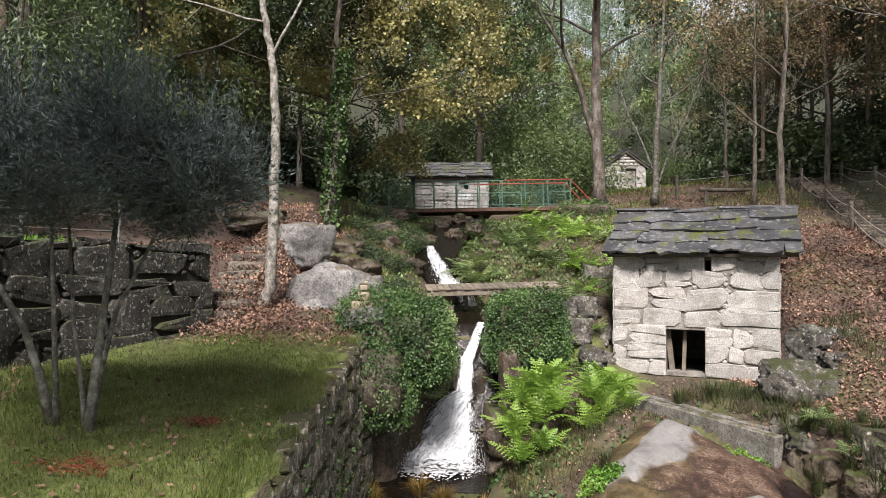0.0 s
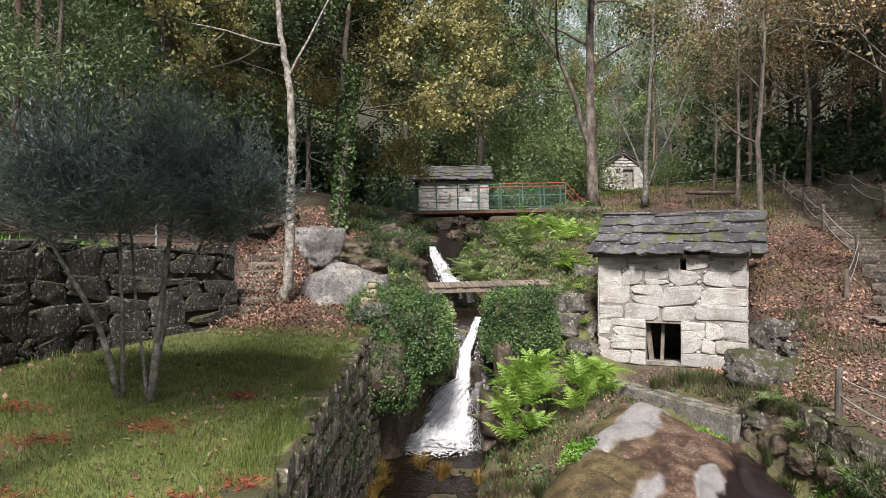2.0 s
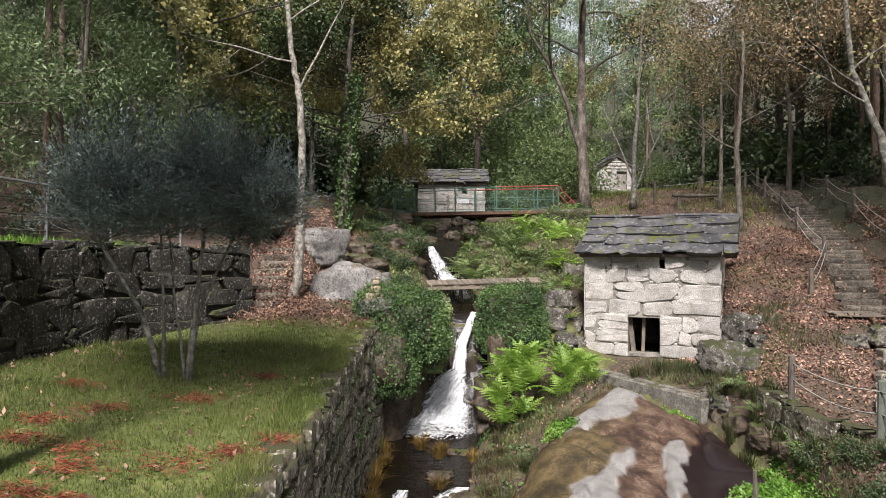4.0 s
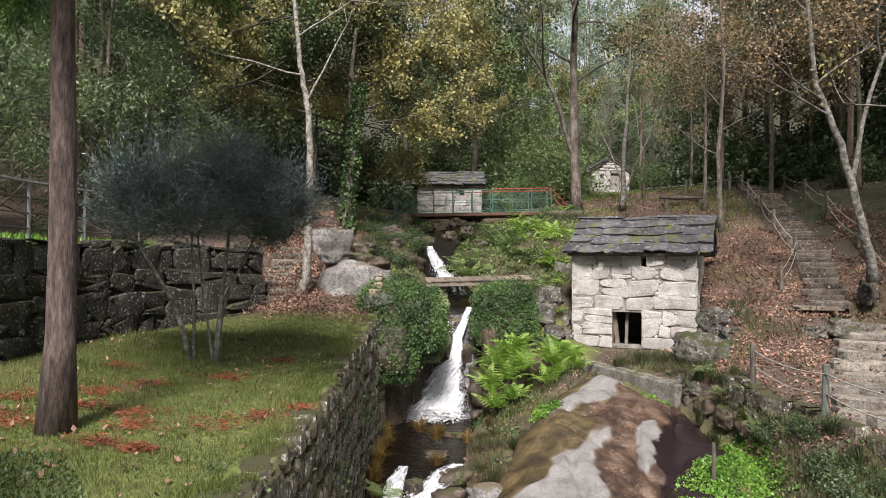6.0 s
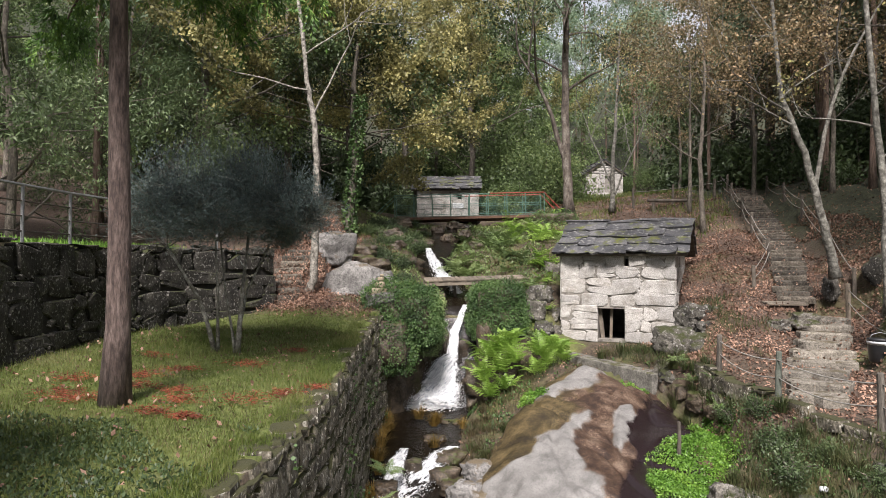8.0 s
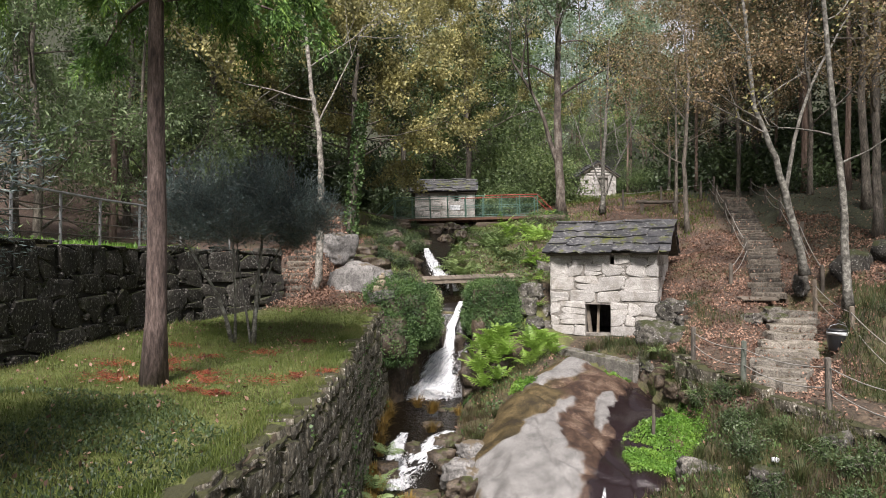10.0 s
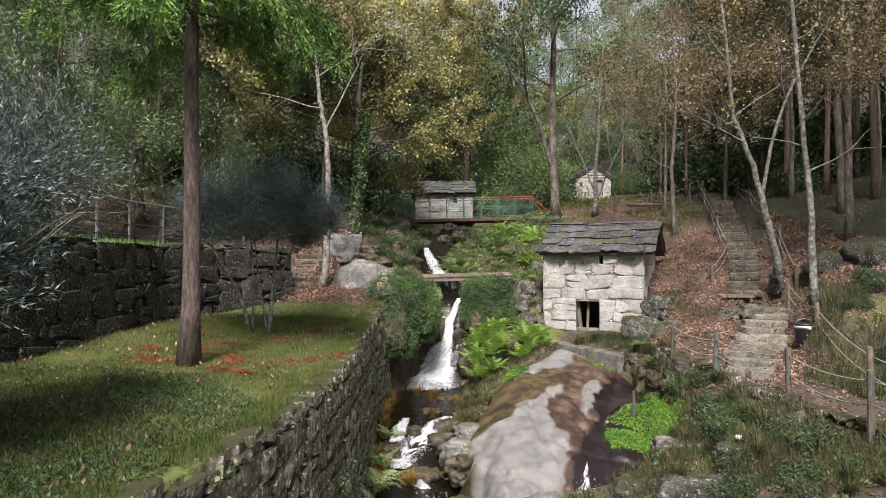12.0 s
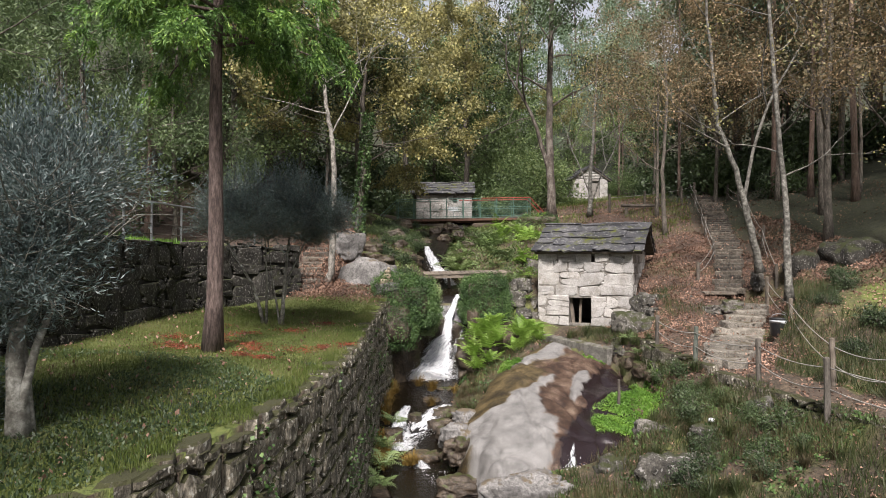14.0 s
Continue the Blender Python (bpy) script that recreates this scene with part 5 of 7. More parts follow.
for i, (x, y, z, a, b, c, t) in enumerate([
        (6.75, 13.0, 0.95, 0.42, 0.35, 0.28, 10), (7.35, 12.9, 1.0, 0.42, 0.4, 0.2, -5), (6.45, 12.9, 0.75, 0.3, 0.3, 0.4, 30), (7.0, 12.5, 0.55, 0.45, 0.35, 0.28, 0),
        (7.75, 12.3, 0.85, 0.35, 0.3, 0.35, 50), (8.2, 11.3, 0.75, 0.28, 0.25, 0.2, 20), (7.6, 11.4, 0.5, 0.3, 0.26, 0.16, 70), (8.7, 11.2, 0.85, 0.33, 0.3, 0.28, 0),
        (7.1, 11.3, 0.3, 0.35, 0.25, 0.14, 15), (10.05, 12.5, 1.55, 0.22, 0.16, 0.4, 20), (3.0, 16.2, 1.2, 0.5, 0.4, 0.3, 10), (3.25, 15.6, 0.7, 0.4, 0.35, 0.3, 60),
        (2.75, 15.3, 0.45, 0.35, 0.3, 0.22, 0), (3.1, 14.9, 0.2, 0.42, 0.3, 0.32, 35), (2.6, 15.8, 0.95, 0.22, 0.2, 0.13, 35), (3.9, 18.3, 1.9, 0.5, 0.4, 0.5, 5)]):
    rock("rock", (x, y, z), (a, b, c), M_MOSSROCK if i in (0, 1, 2, 3, 4, 9) else M_ROCK, 20 + i, "weathered bank stone with moss and lichen" if i < 10 else "grey stone stacked on the stream bank", "rock", t, 0.32, 4, "bank stones", 0.6)
for i, (x, y, z, a, b, c, t) in enumerate([
        (1.1, 13.1, -1.1, 0.55, 0.6, 0.7, 0), (1.25, 14.5, -0.3, 0.34, 0.4, 0.9, 20), (-1.0, 15.0, -0.3, 0.6, 0.6, 1.25, 5), (-1.5, 13.3, -1.0, 0.45, 0.5, 0.8, 30), (0.1, 15.6, -0.7, 0.6, 0.55, 0.95, 40), (1.0, 16.2, 0.9, 0.4, 0.5, 0.4, 0), (-0.3, 16.4, 1.0, 0.35, 0.5, 0.4, 0),
        (-0.3, 20.6, 2.2, 0.35, 0.4, 0.4, 0), (-1.3, 19.4, 2.0, 0.6, 0.5, 0.5, 25), (-1.9, 20.6, 2.6, 0.7, 0.5, 0.5, 70), (-0.9, 21.8, 2.9, 0.5, 0.4, 0.35, 10), (0.9, 20.0, 1.9, 0.4, 0.35, 0.5, 0), (1.9, 19.8, 2.1, 0.6, 0.4, 0.45, 15),
        (2.6, 20.4, 2.5, 0.5, 0.35, 0.25, 15), (-2.3, 22.5, 3.3, 0.6, 0.5, 0.4, 0), (0.0, 22.0, 3.2, 0.3, 0.3, 0.26, 20), (0.7, 22.6, 3.4, 0.34, 0.3, 0.3, 60), (-0.4, 23.4, 3.6, 0.3, 0.25, 0.3, 0), (0.3, 24.4, 3.85, 0.36, 0.3, 0.28, 30), (1.3, 21.2, 2.9, 0.5, 0.35, 0.3, 10), (-3.0, 18.8, 2.6, 0.6, 0.5, 0.4, 0), (-2.4, 17.6, 2.1, 0.6, 0.5, 0.45, 40), (-5.4, 18.5, 3.4, 0.9, 0.6, 0.4, 10), (-2.0, 24.2, 3.9, 0.5, 0.4, 0.35, 0)]):
    rock("rock", (x, y, z), (a, b, c), M_WETROCK, 50 + i, "dark wet rock beside the waterfall" if i < 7 else "mossy rock of the upper stream bank", "rock", t, 0.38, 4, "stream rocks", 0.45)
for i, (x, y, z, a, b, c, t) in enumerate([
        (0.55, 8.3, -2.25, 0.5, 0.35, 0.3, 30), (0.75, 6.6, -2.1, 0.75, 0.42, 0.4, 55), (-0.2, 7.1, -2.5, 0.4, 0.3, 0.22, 0), (-1.05, 8.3, -2.3, 0.3, 0.3, 0.25, 0), (0.25, 9.6, -2.0, 0.4, 0.3, 0.22, 10), (-0.15, 10.9, -1.95, 0.3, 0.25, 0.18, 0),
        (0.6, 5.0, -2.5, 0.5, 0.4, 0.3, 0), (1.9, 3.75, -2.2, 0.9, 0.5, 0.42, 20), (0.1, 3.9, -2.7, 0.4, 0.3, 0.25, 40), (0.2, 12.2, -1.9, 0.3, 0.3, 0.2, 0), (4.6, 5.2, -1.45, 0.4, 0.35, 0.35, 0), (5.4, 4.4, -1.2, 0.3, 0.28, 0.22, 30),
        (4.5, 3.6, -1.8, 0.7, 0.45, 0.5, 10), (3.7, 4.4, -1.95, 0.5, 0.4, 0.4, 0), (5.45, 10.75, -0.4, 0.3, 0.35, 0.25, 60), (6.6, 4.4, -0.75, 0.3, 0.25, 0.3, 0)]):
    rock("rock", (x, y, z), (a, b, c), M_BOULDER if i == 7 else M_WETROCK if i < 10 else M_MOSSROCK, 80 + i, "wet mossy stone in the stream bed" if i < 10 else "half-buried stone on the grassy bank", "rock", t, 0.34, 4, "stream bed stones", 0.4)

rock("boulder", (0.6, 6.7, -1.9), (0.5, 0.42, 0.36), M_BOULDER, 151, "grey granite lump leaning against the slab", "boulder", 20, 0.3, 4, "", 0.55)
rock("boulder", (0.85, 7.5, -1.65), (0.4, 0.36, 0.26), M_BOULDER, 152, "grey granite lump leaning against the slab", "boulder", 50, 0.3, 4, "", 0.55)

for i, (x, y, z, a, b, c, t) in enumerate([(5.5, 11.05, -0.4, 0.32, 0.26, 0.24, 20), (5.8, 10.6, -0.32, 0.26, 0.3, 0.3, 70), (5.25, 11.35, -0.45, 0.22, 0.2, 0.18, 0), (5.6, 11.6, -0.25, 0.35, 0.25, 0.2, 40), (5.85, 11.2, -0.15, 0.3, 0.24, 0.22, 10)]):
    rock("rock", (x, y, z), (a, b, c), M_ROCK, 160 + i, "grey stone between the channel and the path", "rock", t, 0.32, 3, "bank stones", 0.6)

for i, (x, y, z, a, b, c, t) in enumerate([(5.5, 10.3, -0.72, 0.3, 0.3, 0.3, 0), (5.68, 9.7, -0.78, 0.28, 0.32, 0.3, 40), (5.85, 9.1, -0.85, 0.28, 0.3, 0.28, 80), (5.35, 10.75, -0.62, 0.26, 0.24, 0.24, 20), (5.85, 10.05, -0.5, 0.22, 0.26, 0.24, 60), (5.95, 9.45, -0.6, 0.2, 0.26, 0.24, 10)]):
    rock("rock", (x, y, z), (a, b, c), M_WETROCK, 200 + i, "dark wet rock at the slab's upper rim", "rock", t, 0.36, 3, "bank stones", 0.5)

# the bare slab over which the channel spills
M_SLAB = surface("slab_granite", [(0.3, (0.17, 0.165, 0.157)), (0.5, (0.30, 0.292, 0.28)), (0.7, (0.38, 0.37, 0.355))], 3.0, 75, 0.8, 0.7, 0.015, 0, fine_mix=0.9, gain=0.56, spots=(0.12, 0.115, 0.11), spot_scale=55)
xs, ys = np.arange(0.3, 6.1, 0.055), np.arange(3.8, 12.7, 0.055)
g, wet = Geo(), []
index = {}
for j, y in enumerate(ys):
    for i, x in enumerate(xs):
        s = slab_reach(x, y) + 0.18 * noise.noise((x * 1.5, y * 1.5, 9))
        if s < -0.32:
            continue
        index[i, j] = len(g.v)
        g.v.append(Vector((x, y, slab_height(x, y) - 2.2 * max(0.0, 0.1 - s))))
        # brown film below the channel's spill, a dark streak where water runs, bare granite elsewhere
        n = 0.5 * noise.noise((x * 0.9, y * 0.9, 12)) + 0.35 * noise.noise((x * 2.5, y * 2.5, 5)) + 0.2 * noise.noise((x * 6, y * 6, 5))
        bare = max(slab_reach(x, y, BARE), slab_reach(x, y, STRIP) * 1.5, slab_reach(x, y, TOP_BARE)) + 0.34 * n
        film = min(1.0, max(0.0, 0.5 - bare * 2.2))
        dark = min(1.0, max(0.0, 0.5 + (slab_reach(x, y, DARK) + 0.35 * n) * 2.2))
        wet.append((film, dark, min(1.0, max(0.0, 0.5 + (2.75 - x + 0.25 * (y - 9)) * 0.8 + 1.2 * n))))
for (i, j), k in index.items():
    q = [index.get(t) for t in ((i + 1, j), (i + 1, j + 1), (i, j + 1))]
    if None not in q:
        g.f.append((k, *q))
sme = g.mesh("granite_slab", M_SLAB, True)
wet = np.array(wet, dtype=np.float32)
for cname, col in (("film", 0), ("streak", 1), ("olive", 2)):
    sme.attributes.new(cname, "FLOAT", "POINT").data.foreach_set("value", np.ascontiguousarray(wet[:, col]))
nt = M_SLAB.node_tree
bsdf = nt.nodes["Principled BSDF"]
col = bsdf.inputs["Base Color"].links[0].from_socket
film_noise = noise_node(nt, 42, 7, 0.8, "World")
film_wide = noise_node(nt, 2.2, 8, 0.7, "World")
film_mix = mix_node(nt, 0.42, film_noise.outputs["Fac"], film_wide.outputs["Fac"])
film_broad = nt.nodes.new("ShaderNodeAttribute")
film_broad.attribute_name = "olive"
film_fine = ramp_node(nt, [(0.43, (0.010, 0.006, 0.005)), (0.49, (0.038, 0.02, 0.012)), (0.53, (0.072, 0.042, 0.026)), (0.575, (0.19, 0.145, 0.11))])
nt.links.new(film_mix, film_fine.inputs["Fac"])
film_moss = ramp_node(nt, [(0.43, (0.010, 0.007, 0.004)), (0.5, (0.042, 0.031, 0.012)), (0.57, (0.13, 0.095, 0.045))])
nt.links.new(film_mix, film_moss.inputs["Fac"])
film_share = ramp_node(nt, [(0.3, (0, 0, 0)), (0.7, (1, 1, 1))])
nt.links.new(film_broad.outputs["Fac"], film_share.inputs["Fac"])
film_color = mix_node(nt, film_share.outputs["Color"], film_fine.outputs["Color"], film_moss.outputs["Color"])
bsdf.inputs["Specular IOR Level"].default_value = 0.35
for cname, target in (("film", film_color), ("streak", (0.013, 0.008, 0.009))):
    att = nt.nodes.new("ShaderNodeAttribute")
    att.attribute_name = cname
    edge = nt.nodes.new("ShaderNodeMath")
    edge.operation, edge.use_clamp = "MULTIPLY_ADD", True
    nt.links.new(att.outputs["Fac"], edge.inputs[0])
    edge.inputs[1].default_value = 8.0
    off = nt.nodes.new("ShaderNodeMath")
    off.operation = "MULTIPLY_ADD"
    nt.links.new(film_noise.outputs["Fac"], off.inputs[0])
    off.inputs[1].default_value, off.inputs[2].default_value = 6.0, -6.6
    nt.links.new(off.outputs[0], edge.inputs[2])
    col = mix_node(nt, edge.outputs[0], col, target)
    if cname == "streak":
        gl = ramp_node(nt, [(0.0, (0.62, 0.62, 0.62)), (1.0, (0.2, 0.2, 0.2))])
        nt.links.new(edge.outputs[0], gl.inputs["Fac"])
        nt.links.new(gl.outputs["Color"], bsdf.inputs["Roughness"])
nt.links.new(col, bsdf.inputs["Base Color"])
tagged(link("granite_slab", sme), "broad granite slab stained brown by trickling water", "rock")

# ---- water ----
M_WATER = bpy.data.materials.new("stream_water")
M_WATER.use_nodes = True
b = M_WATER.node_tree.nodes["Principled BSDF"]
b.inputs["Base Color"].default_value = (0.007, 0.005, 0.003, 1)
b.inputs["Specular IOR Level"].default_value = 0.3
b.inputs["Roughness"].default_value = 0.12
wnz = noise_node(M_WATER.node_tree, 7, 6, 0.7, "World")
bp = M_WATER.node_tree.nodes.new("ShaderNodeBump")
bp.inputs["Strength"].default_value, bp.inputs["Distance"].default_value = 0.6, 0.05
M_WATER.node_tree.links.new(wnz.outputs["Fac"], bp.inputs["Height"])
M_WATER.node_tree.links.new(bp.outputs["Normal"], b.inputs["Normal"])
M_FOAM = surface("white_water", [(0.3, (0.50, 0.54, 0.58)), (0.5, (0.80, 0.82, 0.84)), (0.65, (0.95, 0.95, 0.95))], 6, 30, 0.45, 0.9, 0.04, 0, fine_mix=0.35, gain=0.55)
# streaked falling water that thins out towards its edges
M_FALL = bpy.data.materials.new("falling_water")
M_FALL.use_nodes = True
nt = M_FALL.node_tree
b = nt.nodes["Principled BSDF"]
flow = nt.nodes.new("ShaderNodeAttribute")
flow.attribute_name = "flow"
body = nt.nodes.new("ShaderNodeAttribute")
body.attribute_name = "body"
streak = nt.nodes.new("ShaderNodeTexNoise")
streak.inputs["Scale"].default_value, streak.inputs["Detail"].default_value, streak.inputs["Roughness"].default_value = 1.0, 7, 0.68
streak.inputs["Distortion"].default_value = 0.6
nt.links.new(flow.outputs["Vector"], streak.inputs["Vector"])
tone = ramp_node(nt, [(0.34, (0.22, 0.25, 0.28)), (0.46, (0.40, 0.42, 0.44)), (0.6, (0.58, 0.59, 0.60))])
nt.links.new(streak.outputs["Fac"], tone.inputs["Fac"])
nt.links.new(tone.outputs["Color"], b.inputs["Base Color"])
b.inputs["Roughness"].default_value = 0.4
thin = nt.nodes.new("ShaderNodeMath")
thin.operation = "MULTIPLY_ADD"
nt.links.new(streak.outputs["Fac"], thin.inputs[0])
thin.inputs[1].default_value = 2.6
nt.links.new(body.outputs["Fac"], thin.inputs[2])
sub = nt.nodes.new("ShaderNodeMath")
sub.operation, sub.use_clamp = "MULTIPLY_ADD", True
nt.links.new(thin.outputs[0], sub.inputs[0])
sub.inputs[1].default_value, sub.inputs[2].default_value = 1.7, -2.6
bump = nt.nodes.new("ShaderNodeBump")
bump.inputs["Strength"].default_value, bump.inputs["Distance"].default_value = 0.35, 0.04
nt.links.new(streak.outputs["Fac"], bump.inputs["Height"])
nt.links.new(bump.outputs["Normal"], b.inputs["Normal"])
clear = nt.nodes.new("ShaderNodeBsdfTransparent")
mx = nt.nodes.new("ShaderNodeMixShader")
nt.links.new(sub.outputs[0], mx.inputs["Fac"])
nt.links.new(clear.outputs[0], mx.inputs[1])
nt.links.new(b.outputs[0], mx.inputs[2])
nt.links.new(mx.outputs[0], nt.nodes["Material Output"].inputs["Surface"])

g = Geo()
WS = [y for y in np.arange(-16, 31, 0.25)]
for y in WS:
    sx, wz = float(lerp_table(y, STREAM)), float(lerp_table(y, WATER_Z))
    half = 1.15 if y < 13.9 else 0.6
    for k in range(7):
        g.v.append(Vector((sx + half * (k / 3 - 1), y, wz - 0.03)))
for j in range(len(WS) - 1):
    for k in range(6):
        a = j * 7 + k
        g.f.append((a, a + 1, a + 8, a + 7))
tagged(link("stream_water", g.mesh("stream_water", M_WATER, True)), "dark clear stream water", "water", kind="structure")


def falling_water(name, label, line, seed, rows=70, cols=26, ridge=0.09, body=1.0, drops=900):
    """White water down a line of (x, y, z, width): a ridged, streaked sheet with loose drops. body: how closed the sheet is."""
    rng = random.Random(seed)
    ob = thing(name, label, "waterfall")
    ts = np.linspace(0, 1, rows)
    tab = np.linspace(0, 1, len(line))
    run = sum((Vector(a[:3]) - Vector(c[:3])).length for a, c in zip(line, line[1:]))

    def at(t, u):
        x, y, z, w = (float(np.interp(t, tab, [p[k] for p in line])) for k in range(4))
        q = 0.5 * (1 - abs(2 * u - 1) ** 3)
        n = (noise.noise((u * w * 9, t * 6, seed)) + 0.6 * noise.noise((u * w * 22, t * 11, seed + 3)) + 0.5 * noise.noise((u * w * 40, t * 30, seed + 3))) * min(1.0, w / 0.9) * (0.5 + 0.9 * t)
        spread = (u - 0.5) * w * (1.15 + 0.2 * noise.noise((t * 9, u * 2, seed)))
        return Vector((x + spread, y - q * 0.3 * min(1, w) - ridge * n, z + 0.5 * ridge * n + 0.05 * noise.noise((t * 14, u * 5, 2)) * min(1.0, w))), w

    g, flows, bodies = Geo(), [], []
    for t in ts:
        for k in range(cols):
            u = k / (cols - 1)
            p, w = at(t, u)
            g.v.append(p)
            flows += [u * w * 24 + 0.8 * noise.noise((t * 5, u * 3, 1)), t * run * (4.5 + 2.5 * t), float(seed)]
            bodies.append(body * (1.05 - 1.25 * abs(2 * u - 1) ** 2.6 - 0.12 * t * t + 0.35 * noise.noise((u * 3, t * 4, seed + 9)) * t))
    for j in range(rows - 1):
        for k in range(cols - 1):
            a = j * cols + k
            g.f.append((a, a + 1, a + cols + 1, a + cols))
    me = g.mesh("sheet", M_FALL, True)
    me.attributes.new("flow", "FLOAT_VECTOR", "POINT").data.foreach_set("vector", flows)
    me.attributes.new("body", "FLOAT", "POINT").data.foreach_set("value", bodies)
    link("sheet", me, ob)
    d = Geo()
    for k in range(drops):
        t = rng.random() ** 0.3
        c, _ = at(t, rng.choice((rng.uniform(-0.06, 0.15), rng.uniform(0.85, 1.06), rng.random())))
        c += Vector((rng.gauss(0, 0.05), rng.uniform(-0.25, 0.03), rng.uniform(-0.05, 0.03) + abs(rng.gauss(0, 0.08)) * t))
        r = rng.uniform(0.003, 0.011)
        base = len(d.v)
        d.v += [c + Vector(o) * r for o in ((1, 0, 0), (-1, 0, 0), (0, 1, 0), (0, -1, 0), (0, 0, 1.8), (0, 0, -1.8))]
        d.f += [tuple(base + i for i in f) for f in ((0, 2, 4), (2, 1, 4), (1, 3, 4), (3, 0, 4), (2, 0, 5), (1, 2, 5), (3, 1, 5), (0, 3, 5))]
    tagged(link("spray", d.mesh("spray", M_FOAM), ob), kind="stuff")
    return ob


falling_water("waterfall", "white waterfall fanning out over rock into a pool", [(0.64, 15.75, 1.0, 0.2), (0.5, 15.45, 0.65, 0.22), (0.32, 15.2, 0.26, 0.3), (0.24, 14.85, -0.38, 0.36), (0.02, 14.7, -0.61, 0.8), (-0.08, 14.4, -1.04, 1.08), (-0.22, 14.1, -1.31, 1.42), (-0.28, 13.7, -1.55, 1.58), (-0.33, 13.35, -1.66, 1.5)], 1, 150, 60, 0.06, 1.1, 1000)
falling_water("cascade", "small white cascade between mossy rocks", [(-0.7, 20.4, 2.85, 0.22), (-0.6, 20.1, 2.6, 0.34), (-0.42, 19.6, 2.3, 0.5), (-0.2, 19.1, 1.95, 0.62), (0.0, 18.5, 1.72, 0.65), (0.2, 17.6, 1.55, 0.45), (0.45, 16.8, 1.3, 0.35)], 2, 110, 40, 0.07, 0.95, 400)
falling_water("cascade", "thin white trickle between ferns", [(1.25, 20.3, 2.6, 0.12), (1.3, 20.1, 2.2, 0.16), (1.32, 19.9, 1.8, 0.2), (1.1, 19.4, 1.7, 0.25)], 3, 40, 14, 0.04, 0.85, 150)
falling_water("cascade", "short white cascade over mossy stones", [(0.3, 10.1, -1.82, 0.35), (0.05, 9.7, -1.88, 0.5), (-0.22, 9.25, -2.03, 0.62), (-0.5, 8.8, -2.22, 0.75), (-0.78, 8.3, -2.36, 0.75), (-0.82, 7.6, -2.43, 0.5)], 4, 110, 44, 0.12, 0.85, 500)
falling_water("cascade", "white side branch of the cascade", [(-0.8, 9.9, -1.82, 0.25), (-0.9, 9.4, -1.96, 0.4), (-0.95, 8.9, -2.18, 0.45), (-0.9, 8.4, -2.34, 0.5), (-0.75, 7.9, -2.42, 0.4)], 6, 80, 34, 0.12, 0.82, 350)
falling_water("cascade", "low white riffle further down the stream", [(-0.35, 6.9, -2.46, 0.3), (-0.2, 6.5, -2.53, 0.5), (0.05, 6.1, -2.58, 0.4), (0.3, 5.6, -2.6, 0.3)], 8, 60, 26, 0.08, 0.78, 200)
rock("rock", (-0.55, 9.2, -2.08), (0.2, 0.22, 0.24), M_WETROCK, 131, "small mossy stone splitting the cascade", "rock", 20, 0.3, 3, "stream bed stones")
rock("rock", (0.12, 8.9, -2.2), (0.32, 0.3, 0.26), M_WETROCK, 132, "small mossy stone splitting the cascade", "rock", 60, 0.3, 3, "stream bed stones")
falling_water("cascade", "thin trickle at the foot of the slab", [(x, y, slab_height(x, y) + 0.05, w) for x, y, w in ((2.98, 5.15, 0.05), (2.93, 4.95, 0.1), (2.88, 4.75, 0.17), (2.84, 4.55, 0.22))], 5, 40, 18, 0.03, 0.58, 40)

g = Geo()
RW = random.Random(3)
for k in range(900):
    a, r = RW.uniform(0, 6.28), RW.random() ** 0.8
    x, y = -0.3 + 0.98 * r * math.cos(a), 13.45 + 0.65 * r * math.sin(a)
    s = RW.uniform(0.015, 0.1) * (1.15 - r)
    base = len(g.v)
    z = float(lerp_table(y, WATER_Z)) + RW.uniform(0.0, 0.22) * (1 - r) ** 1.5
    ring = [(x + s * RW.uniform(0.7, 1.3) * math.cos(q), y + s * RW.uniform(0.7, 1.3) * math.sin(q), z) for q in (0, 1.05, 2.1, 3.14, 4.2, 5.25)]
    g.v += [Vector(p) for p in ring] + [Vector((x, y, z + s * 0.5))]
    g.f += [(base + i, base + (i + 1) % 6, base + 6) for i in range(6)]
tagged(link("pool_foam", g.mesh("pool_foam", M_FOAM, True)), "white foam on the pool below the fall", "foam", kind="stuff")

# ---- ivy-covered blocks ----


def ivy_block(place, size, seed, count, label, square=0.5, material=None, leaf=0.047):
    ob = thing("ivy_covered_rock", label, "ivy", pose(*place), "ivy-covered rocks")
    rm = rock_mesh("rock", size, M_WETROCK, seed, 0.25, 3, square=square)
    link("rock", rm, ob)
    nrng = np.random.default_rng(seed)
    co = np.array([tuple(v.co) for v in rm.vertices])
    nor = np.array([tuple(v.normal) for v in rm.vertices])
    pick = nrng.integers(0, len(co), count)
    jit = nrng.normal(size=(count, 3)) * np.array(size) * 0.09
    bulge = np.array([0.10 + 0.16 * max(-0.4, noise.noise(Vector(co[i]) * 2.2 + Vector((seed, 0, 0)))) for i in pick])[:, None]
    c = co[pick] + jit + nor[pick] * (bulge + nrng.uniform(0, 0.06, (count, 1)))
    way = nor[pick] * 0.7 + np.array([0, 0, -0.7])
    link("ivy", leaf_mesh("ivy", c, leaf, leaf * 0.95, material or M_IVY, nrng, 0.2, 0, way), ob)
    return ob


